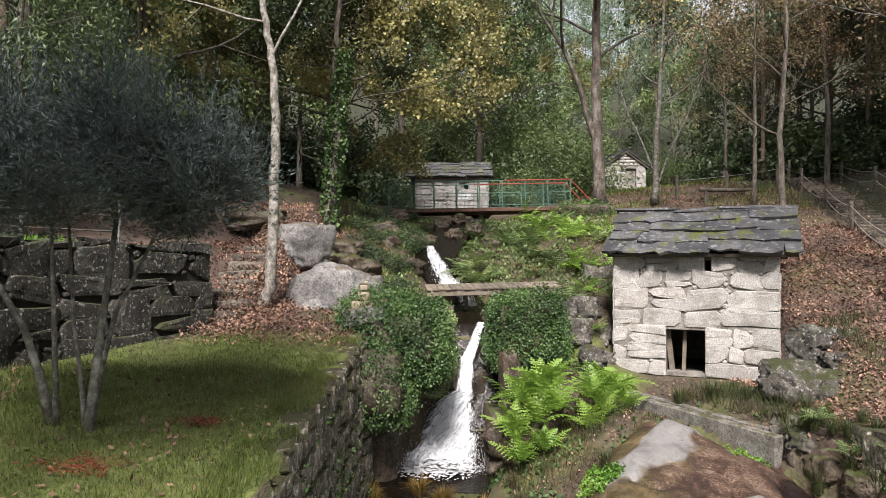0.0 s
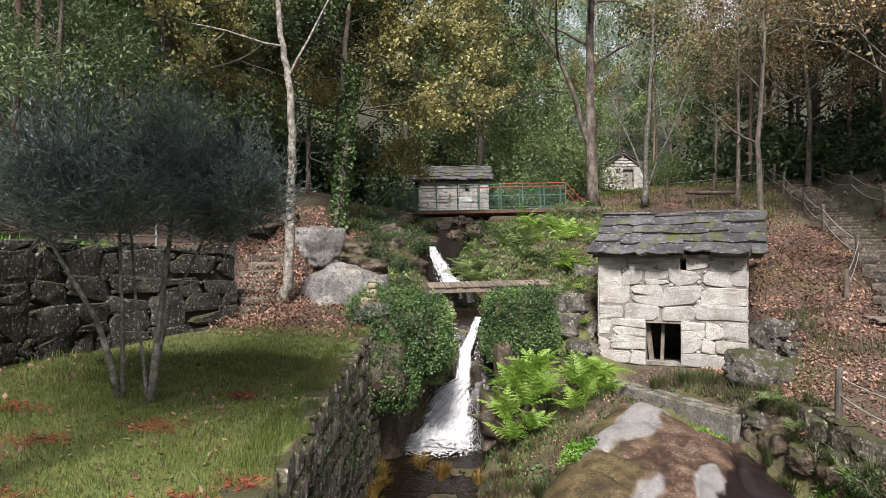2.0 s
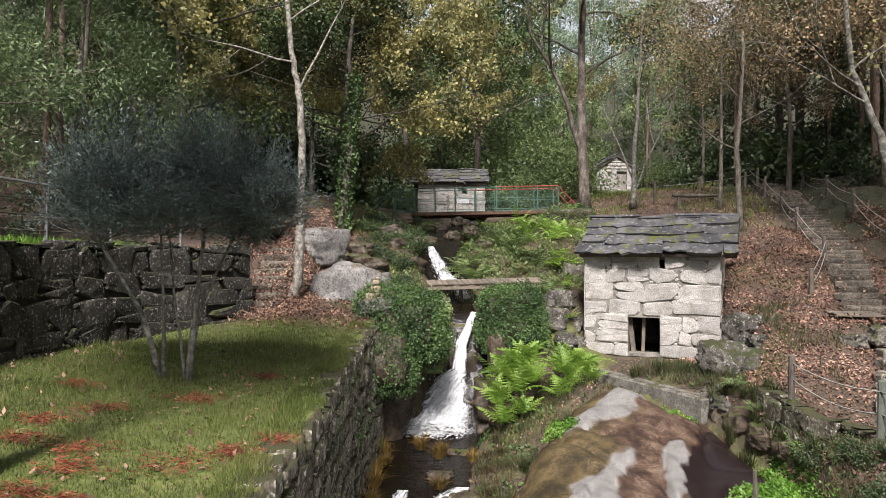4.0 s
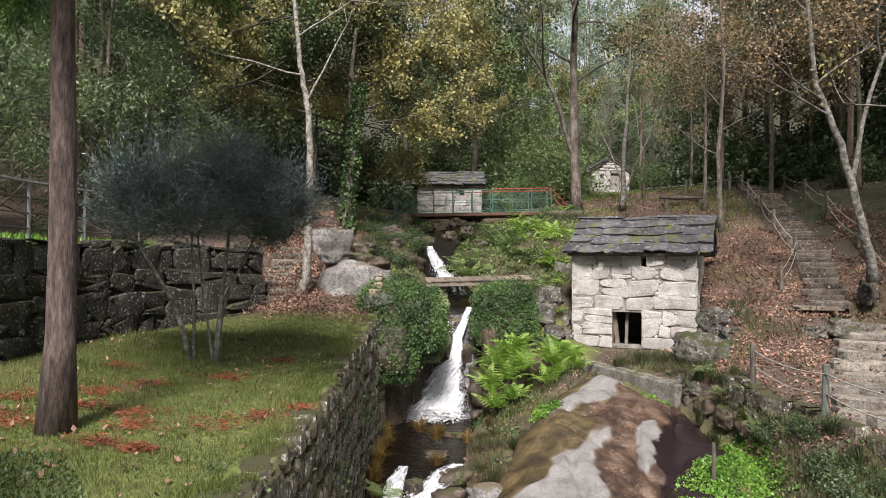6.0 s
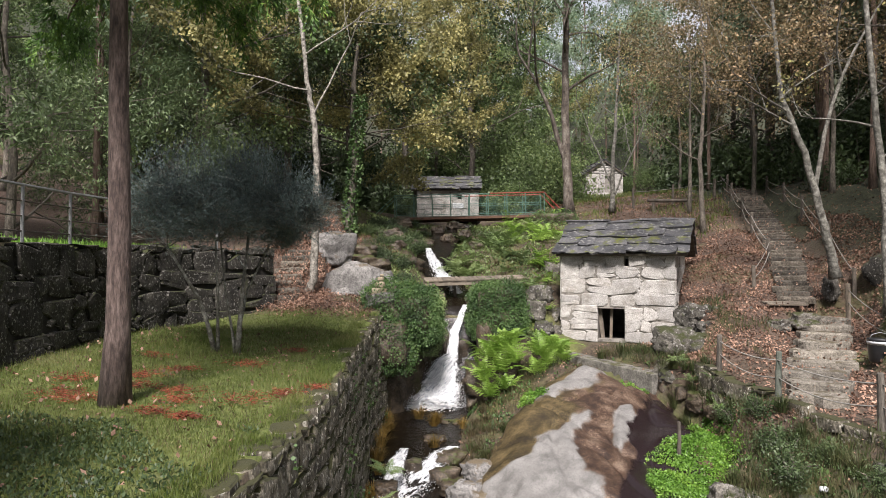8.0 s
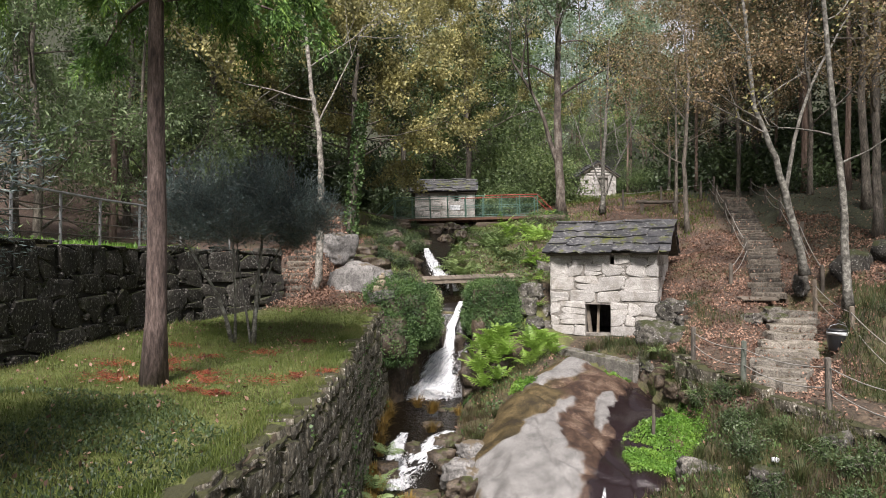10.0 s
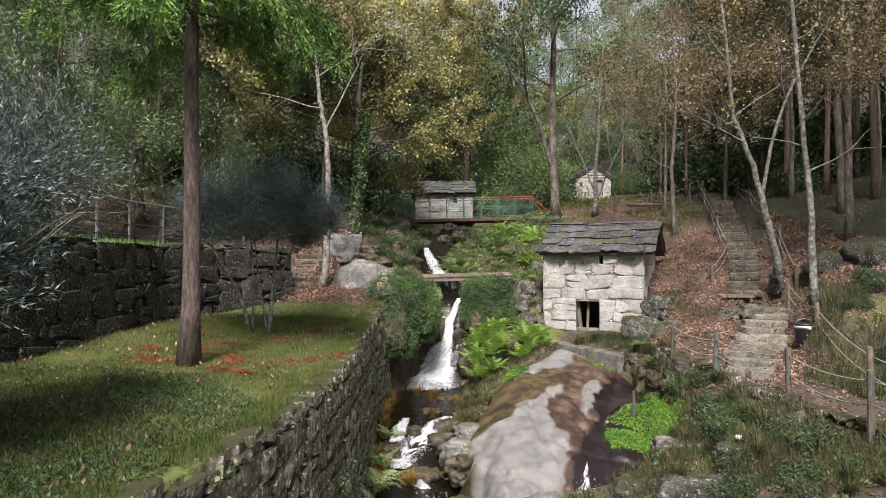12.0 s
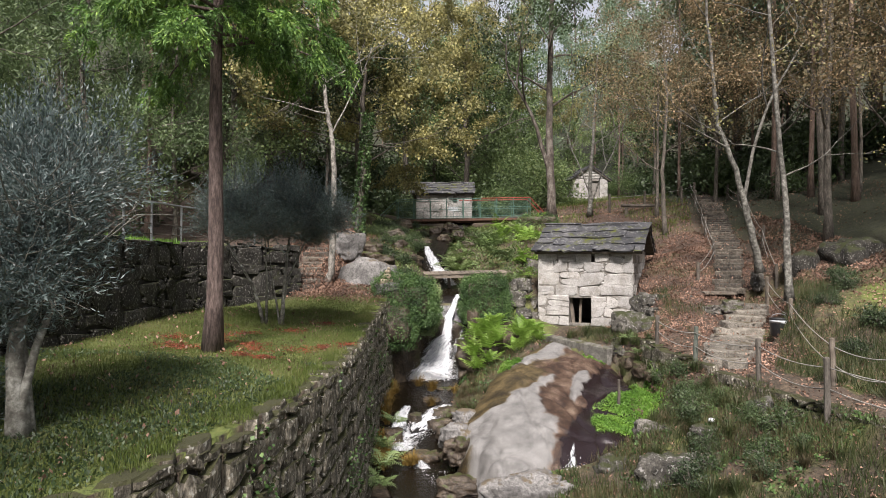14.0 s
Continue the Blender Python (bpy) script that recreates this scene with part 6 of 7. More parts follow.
ivy_block((-1.1, 13.2, 0.75), (0.95, 0.75, 0.92), 4, 32000, "rock smothered in dark green ivy beside the waterfall")
ivy_block((-1.35, 12.2, 0.1), (0.55, 0.5, 0.75), 6, 5000, "ivy hanging over the end of the stream wall")
ivy_block((-0.5, 14.1, 0.55), (0.4, 0.5, 0.95), 7, 4500, "ivy and ferns on the rock by the fall", 0.4, M_GREENLEAF)
ivy_block((1.6, 14.95, 0.75), (0.8, 0.55, 0.92), 9, 32000, "square block covered with trailing ivy under the plank bridge", 0.5)
ivy_block((4.6, 24.0, 4.0), (0.9, 0.6, 0.5), 12, 4000, "ivy mound at the end of the footbridge", 0.4)

# ---- ferns ----


def frond_mesh(name, length, seed, material, droop=0.55):
    """One fern frond: an arching stem with pairs of pointed leaflets, all joined to the stem."""
    rng = random.Random(seed)
    v, f = [], []
    n = 10
    prev = None
    for k in range(n):
        t = 0.14 + 0.86 * k / (n - 1)
        p = Vector((length * t * (1 - 0.1 * t), 0, length * (0.85 * t - droop * 1.2 * t * t)))
        w = length * 0.34 * min(1.0, (t - 0.05) / 0.22) * (1.02 - t) ** 0.75 + 0.012
        i = len(v)
        v += [p, p + Vector((0.004, 0.006, 0.004))]
        if prev is not None:
            f.append((prev, prev + 1, i + 1, i))
        prev = i
        for side in (-1, 1):
            d = Vector((0.38, side, -0.22 * droop + rng.uniform(-0.14, 0.14))).normalized()
            across = Vector((1, 0, rng.uniform(0.1, 0.5))) * (length * 0.046)
            last = None
            for j in range(3):
                a = p + d * w * (j / 3)
                m = p + d * w * ((j + 0.5) / 3)
                b2 = p + d * w * ((j + 1) / 3)
                s = 1.15 - 0.3 * j
                base = len(v)
                v += [m - across * s, b2, m + across * s]
                f.append(((i if last is None else last), base, base + 1, base + 2))
                last = base + 1
    return mesh_from(name, v, f, material)


FRONDS = {m.name: [frond_mesh("frond", 1.0, 200 + i, m, d) for i, d in enumerate((0.35, 0.5, 0.65, 0.8))] for m in (M_FERN, M_GREENLEAF)}


def fern(place, size, seed, label, material=M_FERN, count=13, steep=(-30, 14), name="fern"):
    rng = random.Random(seed)
    ob = thing(name, label, "fern", pose(*place), "ferns")
    for k in range(count):
        a = 360 * k / count + rng.uniform(-16, 16)
        s = size * rng.uniform(0.7, 1.15)
        m = pose(0, 0, 0, 0, 0, a) @ pose(0, 0, 0, rng.uniform(-14, 14), rng.uniform(*steep), 0)
        link("frond", rng.choice(FRONDS[material.name]), ob, m @ Matrix.Scale(s, 4))
    return ob


rock("rock", (1.6, 13.3, -0.75), (0.55, 0.4, 0.75), M_WETROCK, 140, "mossy earth bank under the ferns", "rock", 10, 0.3, 3, "stream rocks")
rock("rock", (2.9, 13.5, -0.5), (0.6, 0.4, 0.45), M_WETROCK, 141, "mossy earth bank under the ferns", "rock", 0, 0.3, 3, "stream rocks")
for i, (x, y, z, s) in enumerate([(1.25, 12.85, -0.3, 0.85), (1.7, 13.0, -0.1, 0.9), (1.1, 12.5, -0.85, 0.75), (1.5, 12.6, -0.6, 0.8), (1.85, 12.7, -0.4, 0.75), (1.2, 12.3, -1.2, 0.65), (1.6, 12.3, -1.0, 0.6),
                                  (2.6, 13.1, -0.25, 0.8), (3.0, 13.2, -0.2, 0.85), (2.75, 12.8, -0.55, 0.7), (3.2, 13.0, -0.4, 0.65), (2.5, 12.7, -0.7, 0.6)]):
    fern((x, y, z), s, 300 + i, "bright yellow-green fern clump on the stream bank", M_FERN, 17, steep=(-58, -2))
RF = random.Random(12)
for i in range(56):
    x, y = RF.uniform(0.6, 4.8), RF.uniform(18.2, 25.0)
    bright = x > 2.4 and RF.random() < 0.6
    fern((x, y, height(x, y) + 0.03), RF.uniform(0.6, 0.85) if bright else RF.uniform(0.4, 0.7), 340 + i, "yellow-green fern on the upper bank" if bright else "green fern below the footbridge", M_FERN if bright else M_GREENLEAF, 11)
for i, (x, y, z, s) in enumerate([(0.55, 18.8, 1.75, 0.8), (0.75, 18.6, 1.85, 0.7), (0.35, 19.3, 2.0, 0.8), (0.6, 19.0, 2.2, 0.7), (-1.0, 8.3, -1.95, 0.5), (-1.1, 6.8, -2.2, 0.55), (-1.05, 5.8, -2.3, 0.6), (-0.4, 13.3, -0.3, 0.5), (-1.0, 4.8, -2.4, 0.5)]):
    fern((x, y, z), s, 390 + i, "dark green fern on the wet rocks", M_GREENLEAF, 12)

# ---- steps and paths ----
M_TREAD = surface("tread_stone", [(0.3, (0.12, 0.108, 0.088)), (0.5, (0.25, 0.23, 0.195)), (0.7, (0.36, 0.335, 0.29))], 4, 34, 0.92, 0.9, 0.03, 0.3, moss=(0.06, 0.05, 0.03), moss_amount=0.42, fine_mix=0.85, gain=0.66)
steps = thing("stone_steps", "worn stone steps strewn with leaves up the wooded slope", "steps")


def step_run(parent, a, b, count, width, material, seed, deep=0.36, thick=0.16, worn=0.07):
    rng = random.Random(seed)
    a, b = Vector(a), Vector(b)
    turn = math.degrees(math.atan2(b.y - a.y, b.x - a.x)) - 90
    for k in range(count):
        p = a.lerp(b, (k + 0.5) / count)
        g = Geo()
        w = width * rng.uniform(0.85, 1.12)
        d = deep * rng.uniform(0.85, 1.1)
        rim = [(-0.5, -0.42), (-0.3, -0.5), (-0.05, -0.5), (0.22, -0.5), (0.5, -0.4), (0.5, 0.1), (0.48, 0.5), (0.1, 0.5), (-0.2, 0.5), (-0.5, 0.46), (-0.5, 0.0)]
        rim = [(x * w + rng.uniform(-worn, worn) * 0.8, y * d + rng.uniform(-worn, worn) * 0.8) for x, y in rim]
        n = len(rim)
        for z, inset in ((-thick, 0.0), (-0.035, 0.0), (-0.006, 0.03), (0.0, 0.12)):
            g.v += [Vector((x * (1 - inset / w), y * (1 - inset / d), z + (rng.uniform(-worn, worn) * 0.22 if z > -thick else 0))) for x, y in rim]
        for r in range(3):
            g.f += [(r * n + i, r * n + (i + 1) % n, (r + 1) * n + (i + 1) % n, (r + 1) * n + i) for i in range(n)]
        g.f.append(tuple(3 * n + i for i in range(n)))
        link("step", g.mesh("step", material), parent, pose(p.x + rng.uniform(-0.04, 0.04), p.y, p.z + 0.03, rng.uniform(-1, 1), rng.uniform(-1.5, 1.5), turn + rng.uniform(-6, 6)))


step_run(steps, FLIGHTS[0][0], FLIGHTS[0][1], 9, 1.08, M_TREAD, 1, 0.44, 0.2, 0.11)
step_run(steps, FLIGHTS[2][0], FLIGHTS[2][1], 9, 0.92, M_STEP, 3, 0.27)
step_run(steps, FLIGHTS[3][0], FLIGHTS[3][1], 24, 0.9, M_STEP, 4, 0.27)
step_run(steps, FLIGHTS[4][0], FLIGHTS[4][1], 13, 1.05, M_STEP, 5, 0.32)
left_steps = thing("stone_steps", "rough granite steps covered with fallen leaves beside the wall", "steps")
step_run(left_steps, (-4.3, 12.6, 1.3), (-4.55, 16.2, 2.75), 8, 0.85, M_STEP, 6, 0.45, 0.3, 0.09)
landing = thing("wooden_landing", "weathered plank landing at the foot of the upper steps", "landing", pose(8.75, 12.3, 1.27, 0, 0, -12))
for k in range(4):
    g = Geo()
    g.box(-0.46, 0.46, -0.1, 0.1, -0.05, 0.0, 0.008)
    link("plank", g.mesh("plank", M_WOOD), landing, pose(0, -0.33 + k * 0.21, 0.02 * (k % 2), 0, 0, 1.5 * ((k * 3) % 4 - 1.5)))

retaining_wall("wall_path_edge", "low mossy stone edge of the path above the stream", wall_line(EDGE, -6, 10.2), lambda p: height(p.x - 0.35, p.y) - 0.25,
               lambda p: float(np.interp(p.y, [-6, 3, 5.5, 8, 10.2], [-0.42, -0.3, -0.24, -0.06, 0.1])) + 0.03 * noise.noise((p.y * 2, 1, 1)), M_STREAM_STONE, 15, 0.3, 0.08, (0.32, 0.5), (0.35, 0.8), -1)

# ---- rope fences ----


def post_fence(label, posts, ropes=(0.82, 0.45), sag=0.12, radius=0.055, material=None, name="rope_fence", tinted={}):
    ob = thing(name, label, "fence", None, "rope fences")
    rng = random.Random(len(posts) * 7 + int(posts[0][0] * 10))
    tops = []
    for i, (x, y, z, h) in enumerate(posts):
        g = Geo()
        lx, ly = rng.uniform(-0.05, 0.05), rng.uniform(-0.05, 0.05)
        g.tube([(0, 0, -0.25), (lx * 0.5, ly * 0.5, h * 0.5), (lx, ly, h - 0.02), (lx, ly, h)], [radius * 1.1, radius, radius * 0.95, radius * 0.7], 9)
        link("post", g.mesh("post", tinted.get(i, material or M_WOOD), False), ob, pose(x, y, z))
        tops.append(Vector((x, y, z)))
    for a, b, pa, pb in zip(tops, tops[1:], posts, posts[1:]):
        for r in ropes:
            g = Geo()
            pts = [a.lerp(b, t) + Vector((0, 0, r * (pa[3] + (pb[3] - pa[3]) * t) - sag * 4 * t * (1 - t) * (1.2 if r < 0.6 else 0.8))) for t in np.linspace(0, 1, 9)]
            g.tube(pts, [0.011] * 9, 5)
            link("rope", g.mesh("rope", M_ROPE, True), ob)
    return ob


def on(x, y, h=0.85):
    return (x, y, height(x, y), h)


M_GREENWOOD = surface("greenish_post", [(0.3, (0.10, 0.13, 0.10)), (0.7, (0.26, 0.28, 0.24))], 5, 50, 0.9, 0.4, 0.01, 0.25, gain=0.5)
M_GREYPOST = surface("grey_post", [(0.3, (0.06, 0.052, 0.042)), (0.5, (0.14, 0.125, 0.105)), (0.7, (0.24, 0.22, 0.19))], 7, 60, 0.9, 0.6, 0.012, 0.25, stretch=(1, 1, 0.2), fine_mix=0.7)
post_fence("grey wooden posts with rope along the path edge", [(5.94, 9.3, 0.05, 0.72), (6.27, 7.35, -0.2, 0.86), (6.83, 5.2, -0.3, 0.92), (7.0, 2.9, -0.45, 1.0), (7.8, 0.2, -0.4, 1.0), (8.4, -3.5, -0.4, 1.0)], material=M_GREYPOST, tinted={1: M_GREENWOOD})
post_fence("wooden posts with rope on the slope side of the path", [(9.75, 11.2, 1.0, 0.8), (8.95, 8.2, 0.55, 0.75), (8.05, 4.6, -0.28, 0.98), (8.3, 3.0, -0.32, 1.0), (9.0, -0.5, -0.3, 1.0)])
post_fence("dark wooden posts with rope beside the upper steps", [on(8.7, 13.95, 0.62), on(9.76, 15.3, 0.75), on(10.6, 18.5, 0.8), on(11.4, 21.2, 0.8), on(12.3, 24.5, 0.8), on(13.6, 29, 0.85)], material=M_DARKWOOD)
post_fence("dark leaning posts with rope at the far side of the steps", [on(10.6, 12.4, 0.7), on(11.4, 15.2, 0.8), on(12.4, 18.6, 0.8), on(13.4, 22.0, 0.8), on(14.3, 25.5, 0.8), on(15.6, 30, 0.85)], material=M_DARKWOOD)
post_fence("old wooden posts and rails in the wood", [on(8.6, 26.5, 1.0), on(10.2, 25.8, 0.95), on(12.0, 25.6, 0.9), on(13.2, 27.2, 0.9)], (0.8,), 0.02, 0.06, M_DARKWOOD, "post_and_rail")

# steel railing on the upper wall
rail = thing("steel_railing", "galvanised steel railing on top of the retaining wall", "railing")
ry = [float(v) for v in np.arange(-8.2, 11.6, 1.4)]
spots = [(float(lerp_table(y, UPPER_WALL)) - 0.32, y) for y in ry]
for x, y in spots:
    g = Geo()
    g.tube([(0, 0, -0.1), (0, 0, 0.98)], [0.028] * 2, 8)
    link("post", g.mesh("post", M_STEEL), rail, pose(x, y, 2.62))
for (xa, ya), (xb, yb) in zip(spots, spots[1:]):
    for z, r in ((0.97, 0.026), (0.7, 0.014), (0.45, 0.014), (0.2, 0.014)):
        g = Geo()
        g.tube([(xa, ya, 2.62 + z), (xb, yb, 2.62 + z)], [r] * 2, 6)
        link("rail", g.mesh("rail", M_DARKWOOD if z < 0.9 else M_STEEL), rail)

# ---- small things ----
M_BIN = surface("black_plastic", [(0.3, (0.012, 0.013, 0.015)), (0.7, (0.03, 0.032, 0.036))], 6, 60, 0.4, 0.1, 0.003, 0)
M_BAG = surface("white_bag", [(0.3, (0.62, 0.66, 0.70)), (0.7, (0.8, 0.82, 0.84))], 14, 60, 0.5, 0.6, 0.02, 0)
litter_bin = thing("litter_bin", "black litter bin with a white bag rim by the path", "bin", pose(8.72, 8.3, 0.42))
g = Geo()
g.tube([(0, 0, -0.08), (0, 0, -0.05), (0, 0, 0.36), (0, 0, 0.38)], [0.18, 0.2, 0.232, 0.236], 18)
link("bucket", g.mesh("bucket", M_BIN, True), litter_bin)
g = Geo()
g.tube([(0, 0, 0.25), (0.003, 0, 0.26), (0, 0, 0.325), (0, 0, 0.33)], [0.216, 0.226, 0.236, 0.23], 18, False)
link("bag_rim", g.mesh("bag_rim", M_BAG, True), litter_bin, None, "white bag folded over the rim")
g = Geo()
g.tube([(-0.23, 0, 0.34), (-0.16, 0, 0.46), (0, 0, 0.5), (0.16, 0, 0.46), (0.23, 0, 0.34)], [0.008] * 5, 5)
link("bin_handle", g.mesh("bin_handle", M_STEEL, True), litter_bin)

rock("rock", (-1.66, 12.75, 1.3), (0.42, 0.3, 0.24), M_BOULDER, 171, "flat grey stone carrying the cairn", "rock", 15, 0.25, 3, "", 0.6)
cairn = thing("cairn", "little cairn of stacked pale stones", "cairn", pose(-1.67, 12.7, 1.5))
M_CAIRN = surface("cairn_stone", [(0.3, (0.30, 0.25, 0.17)), (0.7, (0.48, 0.42, 0.31))], 5, 50, 0.9, 0.4, 0.01, 0.2)
for i, (z, a, b, c) in enumerate([(0.03, 0.26, 0.2, 0.12), (0.2, 0.13, 0.11, 0.12), (0.36, 0.1, 0.09, 0.07), (0.45, 0.055, 0.05, 0.05)]):
    link("stone", rock_mesh("stone", (a, b, c), M_CAIRN, 400 + i, 0.2, 2, square=0.6), cairn, pose(0.02 * i, 0, z, 0, 0, 40 * i))
door_post = thing("wooden_props", "two weathered timber props inside the mill's lower opening", "timber", pose(3.476, 15.07, 0.0, 0, 0, HUT_TURN))
for u, lean, r in ((1.42, 2, 0.04), (1.2, -6, 0.055)):
    g = Geo()
    g.box(-r, r, -r, r, 0.0, 0.97, 0.008)
    link("prop", g.mesh("prop", M_WOOD), door_post, pose(u, 0.28, 0.02, 0, lean, 0))
log = thing("fallen_log", "dark log laid across stumps in the wood", "log", pose(9.66, 24.4, height(9.66, 24.4) + 0.32, 0, 0, 4))
g = Geo()
g.tube([(-1.0, 0, 0.02), (-0.4, 0.02, 0), (0.3, 0, 0.01), (1.0, 0.03, 0.04)], [0.075, 0.08, 0.07, 0.06], 9)
link("trunk", g.mesh("trunk", M_DARKWOOD, True), log)
for x in (-0.75, 0.7):
    g = Geo()
    g.tube([(x, 0, -0.55), (x, 0, -0.06)], [0.09, 0.08], 8)
    link("stump", g.mesh("stump", M_DARKWOOD), log)
g = Geo()
g.tube([(0, 0, -0.15), (0.02, 0, 0.3), (0.015, 0.01, 0.62)], [0.04, 0.036, 0.03], 7)
tagged(link("stake", g.mesh("stake", M_DARKWOOD), None, pose(4.4, 7.2, slab_height(4.4, 7.2))), "dark wet wooden stake standing on the slab", "stake")
rock("stone", (5.62, 4.58, height(5.62, 4.58) + 0.08), (0.065, 0.055, 0.055), M_BAG, 181, "small white stone on the grassy bank", "stone", 0, 0.2, 2)
for i, (x, y, a, b, c) in enumerate([(2.65, 15.25, 0.45, 0.35, 0.42), (2.95, 15.75, 0.4, 0.3, 0.4), (2.45, 15.65, 0.3, 0.3, 0.3), (2.9, 14.55, 0.35, 0.3, 0.3)]):
    rock("rock", (x, y, height(x, y) + 0.12), (a, b, c), M_MOSSROCK, 190 + i, "grey stone stacked on the stream bank", "rock", 30 * i, 0.32, 4, "bank stones", 0.6)
for i, (x, y, q) in enumerate([(5.6, 9.95, 0.4), (5.85, 9.3, 0.42), (5.5, 10.55, 0.38), (5.75, 8.75, 0.36), (2.45, 15.2, 0.5), (2.75, 16.2, 0.6), (3.05, 15.2, 0.45), (2.3, 16.4, 0.6), (3.2, 16.5, 0.55), (2.6, 14.3, 0.55)]):
    fern((x, y, height(x, y) + 0.15), q, 420 + i, "green fern between the bank stones", M_GREENLEAF if i % 2 or i < 4 else M_FERN, 11)
M_DOOR = surface("grey_door_boards", [(0.3, (0.16, 0.15, 0.13)), (0.7, (0.33, 0.31, 0.28))], 6, 60, 0.85, 0.3, 0.01, 0)
far_door = thing("hut_door", "grey boarded wooden door of the far hut", "door", pose(10.0, 45.2, 6.98, 0, 0, 8))
for k in range(5):
    g = Geo()
    g.box(1.41 + k * 0.146, 1.41 + k * 0.146 + 0.14, 0.16, 0.2, 0.5, 1.74, 0.005)
    link("board", g.mesh("board", M_DOOR), far_door)
sign = thing("information_board", "small pale board standing beside the footbridge", "sign", pose(0.45, 28.2, 4.55))
g = Geo()
g.box(-0.02, 0.02, -0.02, 0.02, -0.3, 0.5)
link("post", g.mesh("post", M_STEEL), sign)
g = Geo()
g.box(-0.27, 0.27, -0.03, 0.0, 0.42, 0.66, 0.008)
link("panel", g.mesh("panel", M_BAG), sign)

# ---- shrubs ----


def shrub(seed, material, leaf, count, size, label, name="shrub"):
    rng, nrng = random.Random(seed), np.random.default_rng(seed)
    ob = thing(name, label, "shrub", pose(0, 0, -200), name + "s")
    geo, c = Geo(), []
    for k in range(26):
        u = Vector((rng.gauss(0, 1), rng.gauss(0, 1), abs(rng.gauss(0, 0.8)) + 0.15)).normalized() * rng.uniform(0.5, 1.0)
        tip = Vector((u.x * size[0], u.y * size[1], u.z * size[2]))
        geo.tube([(0, 0, -0.1), tip * 0.5 + Vector((0, 0, 0.1)), tip], [0.02, 0.012, 0.004], 4, False)
        for j in range(count // 26):
            c.append(tuple(tip * rng.uniform(0.65, 1.08) + Vector((rng.gauss(0, 1), rng.gauss(0, 1), rng.gauss(0, 1))) * 0.16 * size[0]))
    link("stem", geo.mesh("stem", M_BARK), ob)
    link("crown", leaf_mesh("crown", c, leaf, leaf * 0.5, material, nrng, 0.1), ob)
    return ob


RS = random.Random(31)


def strew(proto, spots, lo=0.7, hi=1.25):
    for i, (x, y) in enumerate(spots):
        m = pose(x, y, height(x, y), 0, 0, RS.uniform(0, 360)) @ Matrix.Scale(RS.uniform(lo, hi), 4)
        if i == 0:
            proto.matrix_basis = m
        else:
            copy_thing(proto, m)


strew(shrub(501, M_DARKLEAF, 0.115, 2800, (1.0, 1.0, 1.1), "dark evergreen shrub on the bank", "evergreen_shrub"),
      [(15, 21.5), (17, 23), (16, 25.5), (18, 26), (14.6, 28.5), (22, 26), (-3.2, 36), (-2.6, 38.5), (-4.6, 39.5), (-3.8, 34.5), (-5.2, 33.6), (-6.5, 35.2), (-8, 34), (-9.6, 33), (-4.4, 36), (-11, 31), (-3.6, 33), (-9, 37), (-6, 39), (3.0, 31.5), (4.8, 30.5), (-3.0, 31.5), (13, 34), (16, 33), (18, 28), (20.5, 27), (22, 24), (24, 30), (-14, 24), (2.2, 35), (17.5, 37), (14, 31.5), (19, 34), (23, 38), (-10, 36), (-15, 30), (-2, 42), (1, 46), (-5, 40), (-8, 44), (4, 52), (8, 54), (12, 53), (15, 56), (-12, 42), (-16, 38), (17, 44), (20, 50), (24, 46), (28, 42), (16.5, 41), (30, 34), (0, 52), (-4, 50), (26, 52), (-1.0, 35.5), (-5.5, 34)], 1.0, 2.3)
strew(shrub(505, M_DARKLEAF, 0.07, 2400, (0.6, 0.6, 0.55), "low dark heath shrub on the rocky bank", "low_shrub"),
      [(-2.9, 22.2), (-2.4, 24.0), (-1.6, 24.4), (-2.9, 23.4), (-1.9, 21.3), (-0.9, 23.6), (-2.2, 22.9), (-1.2, 20.8), (-3.2, 21.4), (-2.2, 19.0), (-1.4, 17.9), (-2.0, 23.2), (-2.3, 20.3), (-1.6, 18.9), (-2.7, 19.3), (-1.5, 22.2), (5.75, 6.2), (5.9, 2.9), (10.2, 6.5), (11, 9.5), (9.9, 4.2), (12, 7.5), (10.6, 2.5), (-1.6, 13.9), (9.3, 6.0), (9.2, 2.0)], 0.6, 1.15)
strew(shrub(506, M_DARKLEAF, 0.05, 2600, (0.5, 0.5, 0.55), "leafy dark green herb bush on the grassy bank", "herb_bush"),
      [(5.45, 5.1), (5.9, 6.0), (6.2, 4.3), (5.3, 3.9), (6.4, 2.6), (5.0, 3.2), (6.5, 3.5), (5.85, 7.2), (6.1, 5.3), (4.6, 2.8), (5.6, 2.2), (5.7, 8.0), (9.6, 7.6), (10.4, 8.3), (9.0, 3.4)], 0.5, 1.0)
strew(shrub(502, M_GREENLEAF, 0.06, 9000, (1.1, 1.1, 1.3), "fresh green shrub at the wood's edge", "green_shrub"),
      [(3.6, 29.5), (5.2, 31.5), (3.9, 33.5), (4.6, 36.0), (4.0, 38), (2.0, 40), (6.0, 44), (5.0, 46), (15.5, 49), (7.8, 50), (3, 49), (-11, 27), (5.5, 38), (5.6, 42), (5.2, 45), (3, 36), (4.5, 41), (7.5, 48), (9.8, 51), (2.2, 44)], 1.1, 2.2)
strew(shrub(503, M_OAK, 0.085, 6000, (1.2, 1.2, 1.6), "yellow-orange autumn shrub behind the bridge", "autumn_shrub"), [(4.4, 32.0), (3.4, 34.0), (5.6, 33.0), (15.6, 36), (2.9, 37)], 0.9, 1.5)
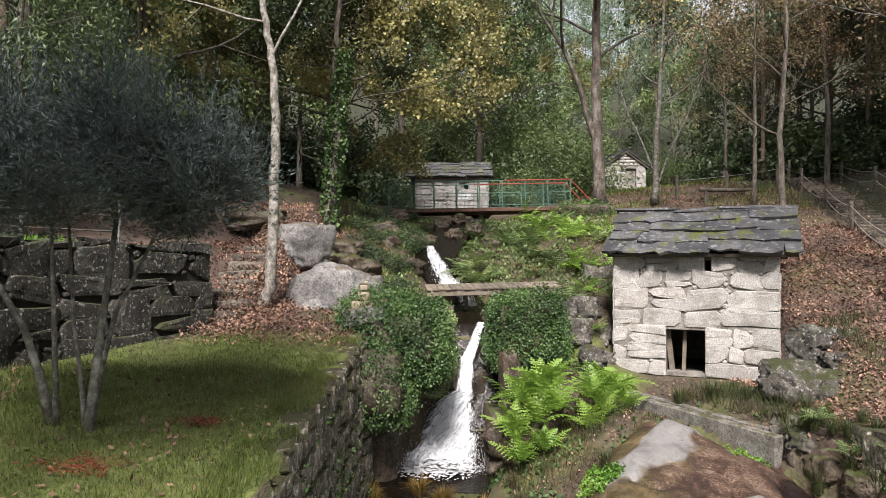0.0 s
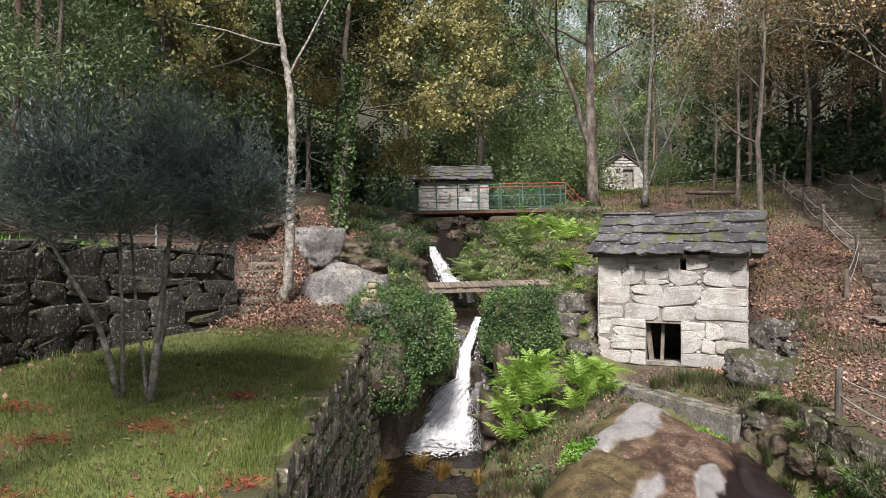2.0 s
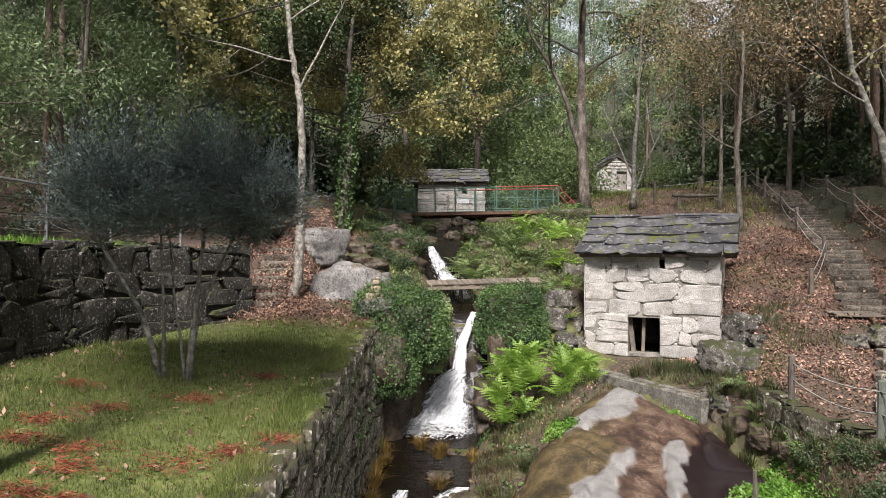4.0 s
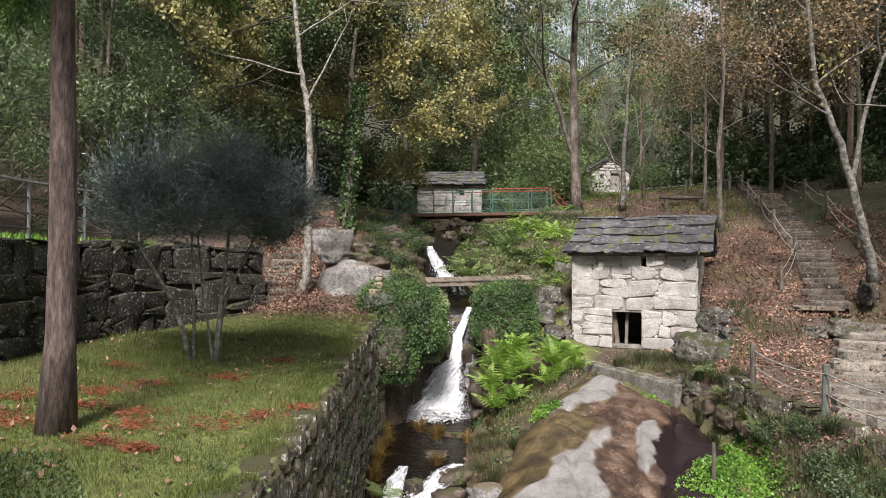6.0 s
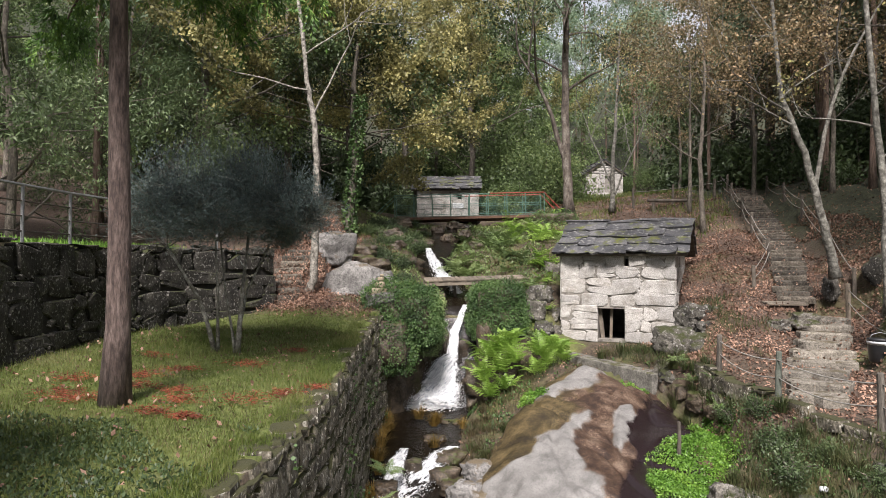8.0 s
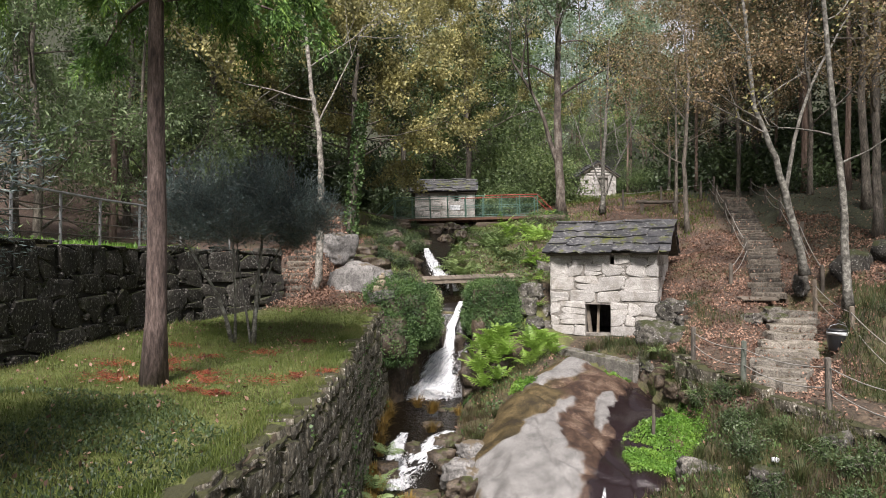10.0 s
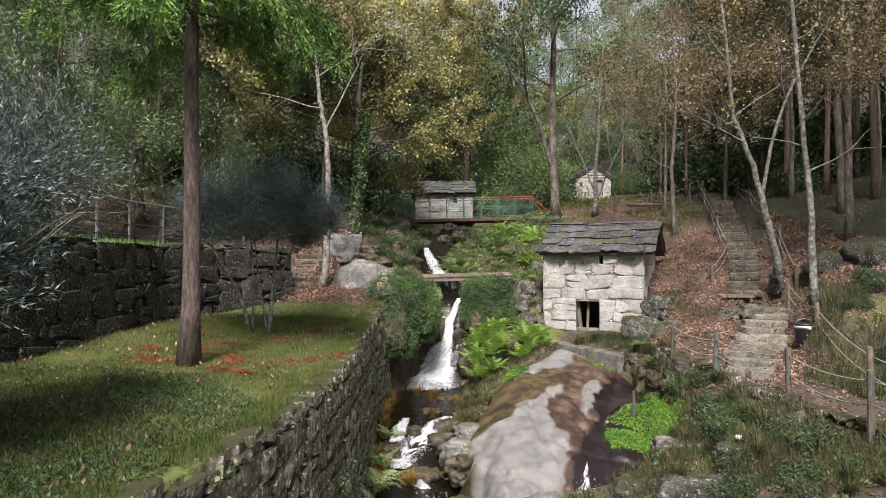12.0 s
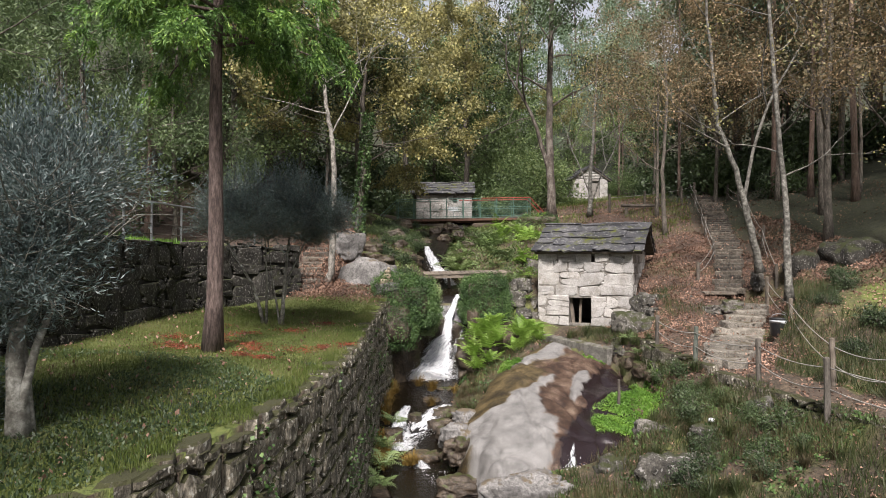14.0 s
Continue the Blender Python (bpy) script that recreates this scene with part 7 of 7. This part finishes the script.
def tuft(seed, material, count, length, label, name):
    rng = random.Random(seed)
    v, f = [], []
    for k in range(count):
        a, lean = rng.uniform(0, 6.28), rng.uniform(0.15, 1.0)
        ln = length * rng.uniform(0.5, 1.1)
        d, s = Vector((math.cos(a), math.sin(a), 0)), Vector((-math.sin(a), math.cos(a), 0)) * 0.007
        root = d * rng.uniform(0, 0.12)
        pts = [root + d * ln * lean * t * t * 0.9 + Vector((0, 0, ln * (t - 0.55 * lean * t * t))) for t in (0, 0.4, 0.75, 1)]
        base = len(v)
        for i, p in enumerate(pts[:3]):
            v += [p - s * (1 - i * 0.25), p + s * (1 - i * 0.25)]
        v.append(pts[3])
        f += [(base, base + 1, base + 3, base + 2), (base + 2, base + 3, base + 5, base + 4), (base + 4, base + 5, base + 6)]
    ob = link(name, mesh_from(name, v, f, material))
    return tagged(ob, label, "grass tuft", name + "s", "stuff")


TUFTS = [(random.Random(90 + i).uniform(4.3, 6.3), random.Random(190 + i).uniform(1.5, 9.8)) for i in range(34)] + [(random.Random(290 + i).uniform(0.7, 2.6), random.Random(390 + i).uniform(8.8, 12.0)) for i in range(20)]
TUFTS = [(x, y) for x, y in TUFTS if slab_reach(x, y) < 0.0 and x < lerp_table(y, EDGE) - 0.1]
strew(tuft(601, M_BANKGRASS, 110, 0.5, "arching tuft of green bank grass", "grass_tuft"), TUFTS[::2] + [(5.4, 10.75), (5.65, 10.9), (5.3, 11.1), (5.8, 10.95), (5.75, 11.4), (5.45, 11.5), (6.0, 10.3), (5.95, 9.9), (4.3, 13.2), (4.8, 12.9), (5.3, 12.6), (5.6, 11.9), (5.45, 10.6), (5.3, 10.2), (5.55, 10.3), (5.35, 10.9), (5.6, 9.9), (5.45, 9.7), (5.3, 9.9), (5.5, 9.2), (5.72, 8.6), (5.75, 9.1), (5.7, 9.5), (5.68, 10.1), (5.8, 8.2), (5.9, 7.8), (5.95, 7.3), (6.1, 6.8), (-0.95, 9.0), (-0.9, 7.4), (0.2, 7.1), (0.5, 6.2), (-0.1, 8.9), (0.3, 9.4), (-0.3, 6.3), (-0.55, 9.15), (0.1, 8.85), (-0.2, 7.2)], 0.6, 1.1)
strew(tuft(602, M_DRYGRASS, 110, 0.5, "arching tuft of dry yellow-brown grass", "dry_tuft"),
      TUFTS[1::2] +[(-2.4, 18.2), (-1.7, 20.2), (-2.6, 20.9), (-2.0, 21.7), (2.2, 18.6), (2.6, 19.2), (3.2, 18.4), (1.8, 19.0), (5.0, 8.2), (5.3, 7.2), (5.0, 6.3), (5.7, 5.6), (4.9, 5.3), (5.8, 4.0), (6.2, 3.2), (6.2, 6.3), (0.8, 9.6), (0.7, 10.6), (1.1, 11.3), (4.4, 4.2), (6.5, 1.8), (5.6, 2.6), (5.3, 9.9)], 0.55, 1.0)

# ---- ground cover ----
nr = np.random.default_rng(44)


def scatter(n, x0, x1, y0, y1, keep, lift=0.0):
    out = []
    xs, ys = nr.uniform(x0, x1, n), nr.uniform(y0, y1, n)
    for x, y in zip(xs, ys):
        if keep(x, y):
            out.append((x, y, height(x, y) + lift))
    return np.array(out)


def lawn_ok(x, y):
    return lerp_table(y, UPPER_WALL) + 0.05 < x < lerp_table(y, LOWER_WALL) - 0.2 - 0.25 * noise.noise((x * 1.2, y * 1.2, 14)) and cover(x, y)[0] + nr.uniform(-0.4, 0.35) > 0.55


def blades(name, pts, length, width, material, label, upright=1.5):
    way = np.tile((0, 0, upright), (len(pts), 1)) + nr.normal(size=(len(pts), 3)) * (0.35 if upright > 1 else 0.8)
    ob = link(name, leaf_mesh(name, pts, length, width, material, nr, -0.3, 0, way))
    return tagged(ob, label, "grass", kind="stuff")


blades("lawn_grass", scatter(180000, -6.9, -1.3, -7, 12.8, lawn_ok), 0.052, 0.0075, M_GRASS, "short green grass of the lawn terrace")
blades("tall_grass", scatter(30000, -6.9, -1.4, -7, 12, lambda x, y: lawn_ok(x, y) and noise.noise((x * 0.5, y * 0.5, 21)) > 0.08), 0.14, 0.007, M_GRASS, "longer tufts of grass on the lawn")
edge_pts = []
for _ in range(30000):
    y = nr.uniform(-8, 12)
    off = nr.uniform(-0.42, 0.08)
    x = float(lerp_table(y, LOWER_WALL)) + off
    if noise.noise((x * 1.3, y * 1.1, 61)) + 0.5 * noise.noise((x * 4, y * 4, 6)) > -0.1 + max(0.0, off + 0.1) * 2.2:
        edge_pts.append((x, y, lawn_height(x - 0.2, y) + nr.uniform(0.0, 0.03)))
blades("wall_edge_grass", np.array(edge_pts), 0.075, 0.007, M_GRASS, "grass creeping over the wall's edge")
blades("lawn_herbs", scatter(42000, -6.6, -1.8, -7, 2.2, lambda x, y: lawn_ok(x, y) and noise.noise((x * 0.7, y * 0.7, 33)) + 0.25 - 0.1 * y > 0.0, 0.03), 0.052, 0.022, M_DARKLEAF, "dark weeds growing through the lawn", 0.6)
blades("lawn_dry_grass", scatter(26000, -6.9, -1.4, -7, 11, lambda x, y: lawn_ok(x, y) and noise.noise((x * 0.8, y * 0.8, 51)) > -0.05), 0.1, 0.005, M_DRYGRASS, "dry straw-coloured blades in the lawn")
blades("wood_grass", scatter(14000, 4.3, 13, 19, 46, lambda x, y: flight_height(x, y)[1] < 0.4 and noise.noise((x * 0.4, y * 0.4, 5)) > -0.1), 0.22, 0.03, M_GRASS, "rough grass under the trees")
blades("terrace_grass", scatter(16000, -11, -6.9, -8, 13, lambda x, y: x < lerp_table(y, UPPER_WALL) - 0.6), 0.16, 0.018, M_WEED, "bright grass behind the upper railing")
blades("bank_grass", scatter(76000, 0.6, 10.5, -2, 13.4, lambda x, y: slab_reach(x, y) < -0.1 and not (x < 2.8 and 6 < y < 12.6 and noise.noise((x * 1.5, y * 1.5, 77)) < 0.25) and not (3.0 < x < 5.6 and abs(y - 14.05 + 1.83 * (x - 3.3)) < 1.1) and not (lerp_table(y, EDGE) < x < lerp_table(y, EDGE) + 1.2) and flight_height(x, y)[1] < 0.3 and noise.noise((x * 0.6, y * 0.6, 2)) > -0.3), 0.26, 0.012, M_BANKGRASS, "rough grass on the stream bank")
blades("dry_bank_grass", scatter(38000, 0.5, 8.0, 2, 13.4, lambda x, y: slab_reach(x, y) < 0.1 and not (3.0 < x < 5.6 and abs(y - 14.05 + 1.83 * (x - 3.3)) < 1.1) and x < lerp_table(y, EDGE) and noise.noise((x * 0.9, y * 0.9, 7)) > -0.15), 0.2, 0.011, M_DRYGRASS, "dry brown grass on the stream bank")
blades("upper_bank_grass", scatter(12000, -4.5, 5.5, 16.5, 26, lambda x, y: abs(x - lerp_table(y, STREAM)) > 0.55 and not (x < -3 and y < 20)), 0.2, 0.016, M_GRASS, "grass on the upper stream banks")


def litter_ok(x, y):
    return cover(x, y)[1] + nr.uniform(-0.5, 0.4) > 0.5 and not (x < -6 and y < 13)


lpts = np.concatenate([scatter(16000, 4.3, 12, 19, 31, lambda x, y: flight_height(x, y)[1] < 0.4, 0.02), scatter(2600, -4.8, -3.2, 11.8, 16.8, lambda x, y: True, 0.13), scatter(700, 6.4, 10.2, 7, 12.2, lambda x, y: flight_height(x, y)[1] > 0.7, 0.16), scatter(2600, 9, 14, 12.6, 28, lambda x, y: flight_height(x, y)[1] > 0.8, 0.16), scatter(34000, -5.8, -1.8, 10, 22, litter_ok, 0.02), scatter(60000, 5.6, 13, 6, 19, litter_ok, 0.02), scatter(6000, 8, 18, 14, 28, litter_ok, 0.02), scatter(1800, -6.5, -1.6, -6, 10, lambda x, y: lawn_ok(x, y), 0.03), scatter(9000, 0.4, 9.5, 0, 14, lambda x, y: slab_reach(x, y) < 0, 0.03)])
lob = link("leaf_litter", leaf_mesh("leaf_litter", lpts, 0.075, 0.045, M_LITTER, nr, 0, 3.0))
tagged(lob, "pinkish-brown fallen leaves on paths and slopes", "leaf litter", kind="stuff")


blades("bank_herbs", scatter(22000, 0.5, 7.4, 1, 16.5, lambda x, y: slab_reach(x, y) < 0.0 and x < lerp_table(y, EDGE) + 0.1 and noise.noise((x * 1.1, y * 1.1, 17)) > 0.0 and not (3.0 < x < 6.6 and y > 13.2) and not (3.0 < x < 5.6 and abs(y - 14.05 + 1.83 * (x - 3.3)) < 0.9), 0.05), 0.08, 0.05, M_IVY, "low dark herbs on the stream bank", 0.6)
blades("upper_herbs", scatter(16000, -4.2, 5.2, 16.6, 25, lambda x, y: abs(x - lerp_table(y, STREAM)) > 0.5 and noise.noise((x * 0.9, y * 0.9, 19)) > -0.1 and not (x < -2.9 and y < 20), 0.08), 0.11, 0.06, M_GREENLEAF, "low green herbs on the upper banks", 0.6)


def weed_patch(label, cx, cy, rx, ry, count, material, name, leaf=0.06, lift=0.12):
    pts = []
    for _ in range(count):
        a, r = nr.uniform(0, 6.28), math.sqrt(nr.uniform(0, 1))
        r *= 1 + 0.35 * noise.noise((math.cos(a) * 1.5, math.sin(a) * 1.5, cx))
        x, y = cx + rx * r * math.cos(a), cy + ry * r * math.sin(a)
        z = max(height(x, y), slab_height(x, y) if slab_reach(x, y) > 0 else -9)
        pts.append((x, y, z + nr.uniform(0.0, lift) * (1.2 - r * 0.7)))
    return tagged(link(name, leaf_mesh(name, pts, leaf, leaf * 0.8, material, nr, 0, 1.2)), label, "plants", kind="stuff")


def weed_band(label, line, width, count, material, leaf=0.042, lift=0.08):
    pts = []
    while len(pts) < count:
        t = nr.uniform(0, 1)
        x0, y0 = (float(np.interp(t, np.linspace(0, 1, len(line)), [p[k] for p in line])) for k in range(2))
        w = float(np.interp(t, np.linspace(0, 1, len(width)), width))
        x, y = x0 + w * nr.uniform(-1, 1), y0 + 0.7 * w * nr.uniform(-1, 1)
        n = noise.noise((x * 2.4, y * 2.4, 41)) + 0.5 * noise.noise((x * 6, y * 6, 3))
        if n < -0.62 + 0.5 * (math.hypot(x - x0, y - y0) / w - 0.5):
            continue
        z = max(height(x, y), slab_height(x, y) if slab_reach(x, y) > 0 else -9)
        pts.append((x, y, z + nr.uniform(0.0, lift) * (0.6 + n)))
    return tagged(link("weed_patch", leaf_mesh("weed_patch", pts, leaf, leaf * 0.8, material, nr, 0, 1.2)), label, "plants", kind="stuff")


weed_band("bright green creeping weed along the wet rock", [(5.75, 9.3), (5.4, 8.4), (4.95, 7.5), (4.5, 6.7), (4.05, 5.9)], [0.14, 0.35, 0.6, 0.75, 0.5], 24000, M_WEED)
weed_patch("small clump of fresh green weed on the slab", 1.95, 9.7, 0.4, 0.32, 2000, M_WEED, "weed_patch", 0.04, 0.2)
weed_patch("tiny green weeds at the channel's foot", 4.55, 10.9, 0.35, 0.2, 500, M_WEED, "weed_patch", 0.04, 0.1)

RT = random.Random(6)
for i, (x, y, r) in enumerate([(-2.35, 3.5, 0.42), (-1.62, 4.3, 0.26), (-3.1, 3.2, 0.26), (-4.35, 3.06, 0.36), (-3.2, 2.6, 0.24), (-3.05, 5.75, 0.3), (-4.97, 4.1, 0.3), (-4.0, 3.9, 0.24), (-1.95, 3.85, 0.2), (-2.75, 2.5, 0.16), (-3.92, 5.16, 0.3), (-2.59, 7.16, 0.2), (-3.35, 3.65, 0.3), (-4.2, 4.55, 0.26), (-4.84, 6.3, 0.2), (-4.7, 3.4, 0.34)]):
    c, way = [], []
    for k in range(420):
        a = RT.uniform(0, 6.28)
        rr = r * RT.random() ** 0.7
        px, py = x + 1.15 * rr * math.cos(a) * (1 + 0.5 * math.sin(3 * a + i)), y + 0.8 * rr * math.sin(a)
        c.append((px, py, height(px, py) + RT.uniform(0.02, 0.075)))
        b2 = RT.uniform(0, 6.28)
        way.append((math.cos(b2) * 1.5, math.sin(b2) * 1.5, RT.uniform(-0.2, 0.4)))
    ob = link("fallen_twigs", leaf_mesh("fallen_twigs", c, 0.075, 0.008, M_REDTWIG, nr, 0, 1.0, way))
    tagged(ob, "heap of rust-red fallen cedar twigs on the lawn", "twigs", "fallen cedar twigs", "stuff")

# rusty grass tufts and moss along the foot of the stream wall
RG = random.Random(15)
rust_tuft = None
for k in range(30):
    y = RG.uniform(6.0, 12.2)
    x = float(lerp_table(y, LOWER_WALL)) + RG.uniform(0.18, 0.5) if k % 3 else RG.uniform(-0.6, 0.6)
    m = pose(x, y, float(lerp_table(y, WATER_Z)) + RG.uniform(-0.02, 0.12), 0, 0, RG.uniform(0, 360)) @ Matrix.Scale(RG.uniform(0.6, 1.05), 4)
    if rust_tuft is None:
        rust_tuft = tuft(603, M_RUSTGRASS, 130, 0.42, "rust-coloured grass tuft at the water's edge", "rusty_tuft")
        rust_tuft.matrix_basis = m
    else:
        copy_thing(rust_tuft, m)
wall_plants = []
for k in range(5200):
    y = RG.uniform(-6, 12)
    z0, z1 = float(lerp_table(y, WATER_Z)), 0.45
    z = z0 + (z1 - z0) * RG.random()
    if noise.noise((y * 0.8, z * 1.1, 71)) + 0.4 * noise.noise((y * 3, z * 3, 7)) < 0.3:
        continue
    x = float(lerp_table(y, LOWER_WALL)) + 0.08 + 0.18 * (z1 - z) / (z1 - z0) + RG.uniform(0.0, 0.1)
    wall_plants.append((x, y, z))
tagged(link("wall_plants", leaf_mesh("wall_plants", wall_plants, 0.055, 0.045, M_IVY, nr, 0.4)), "small green plants rooted in the wall joints", "plants", kind="stuff")
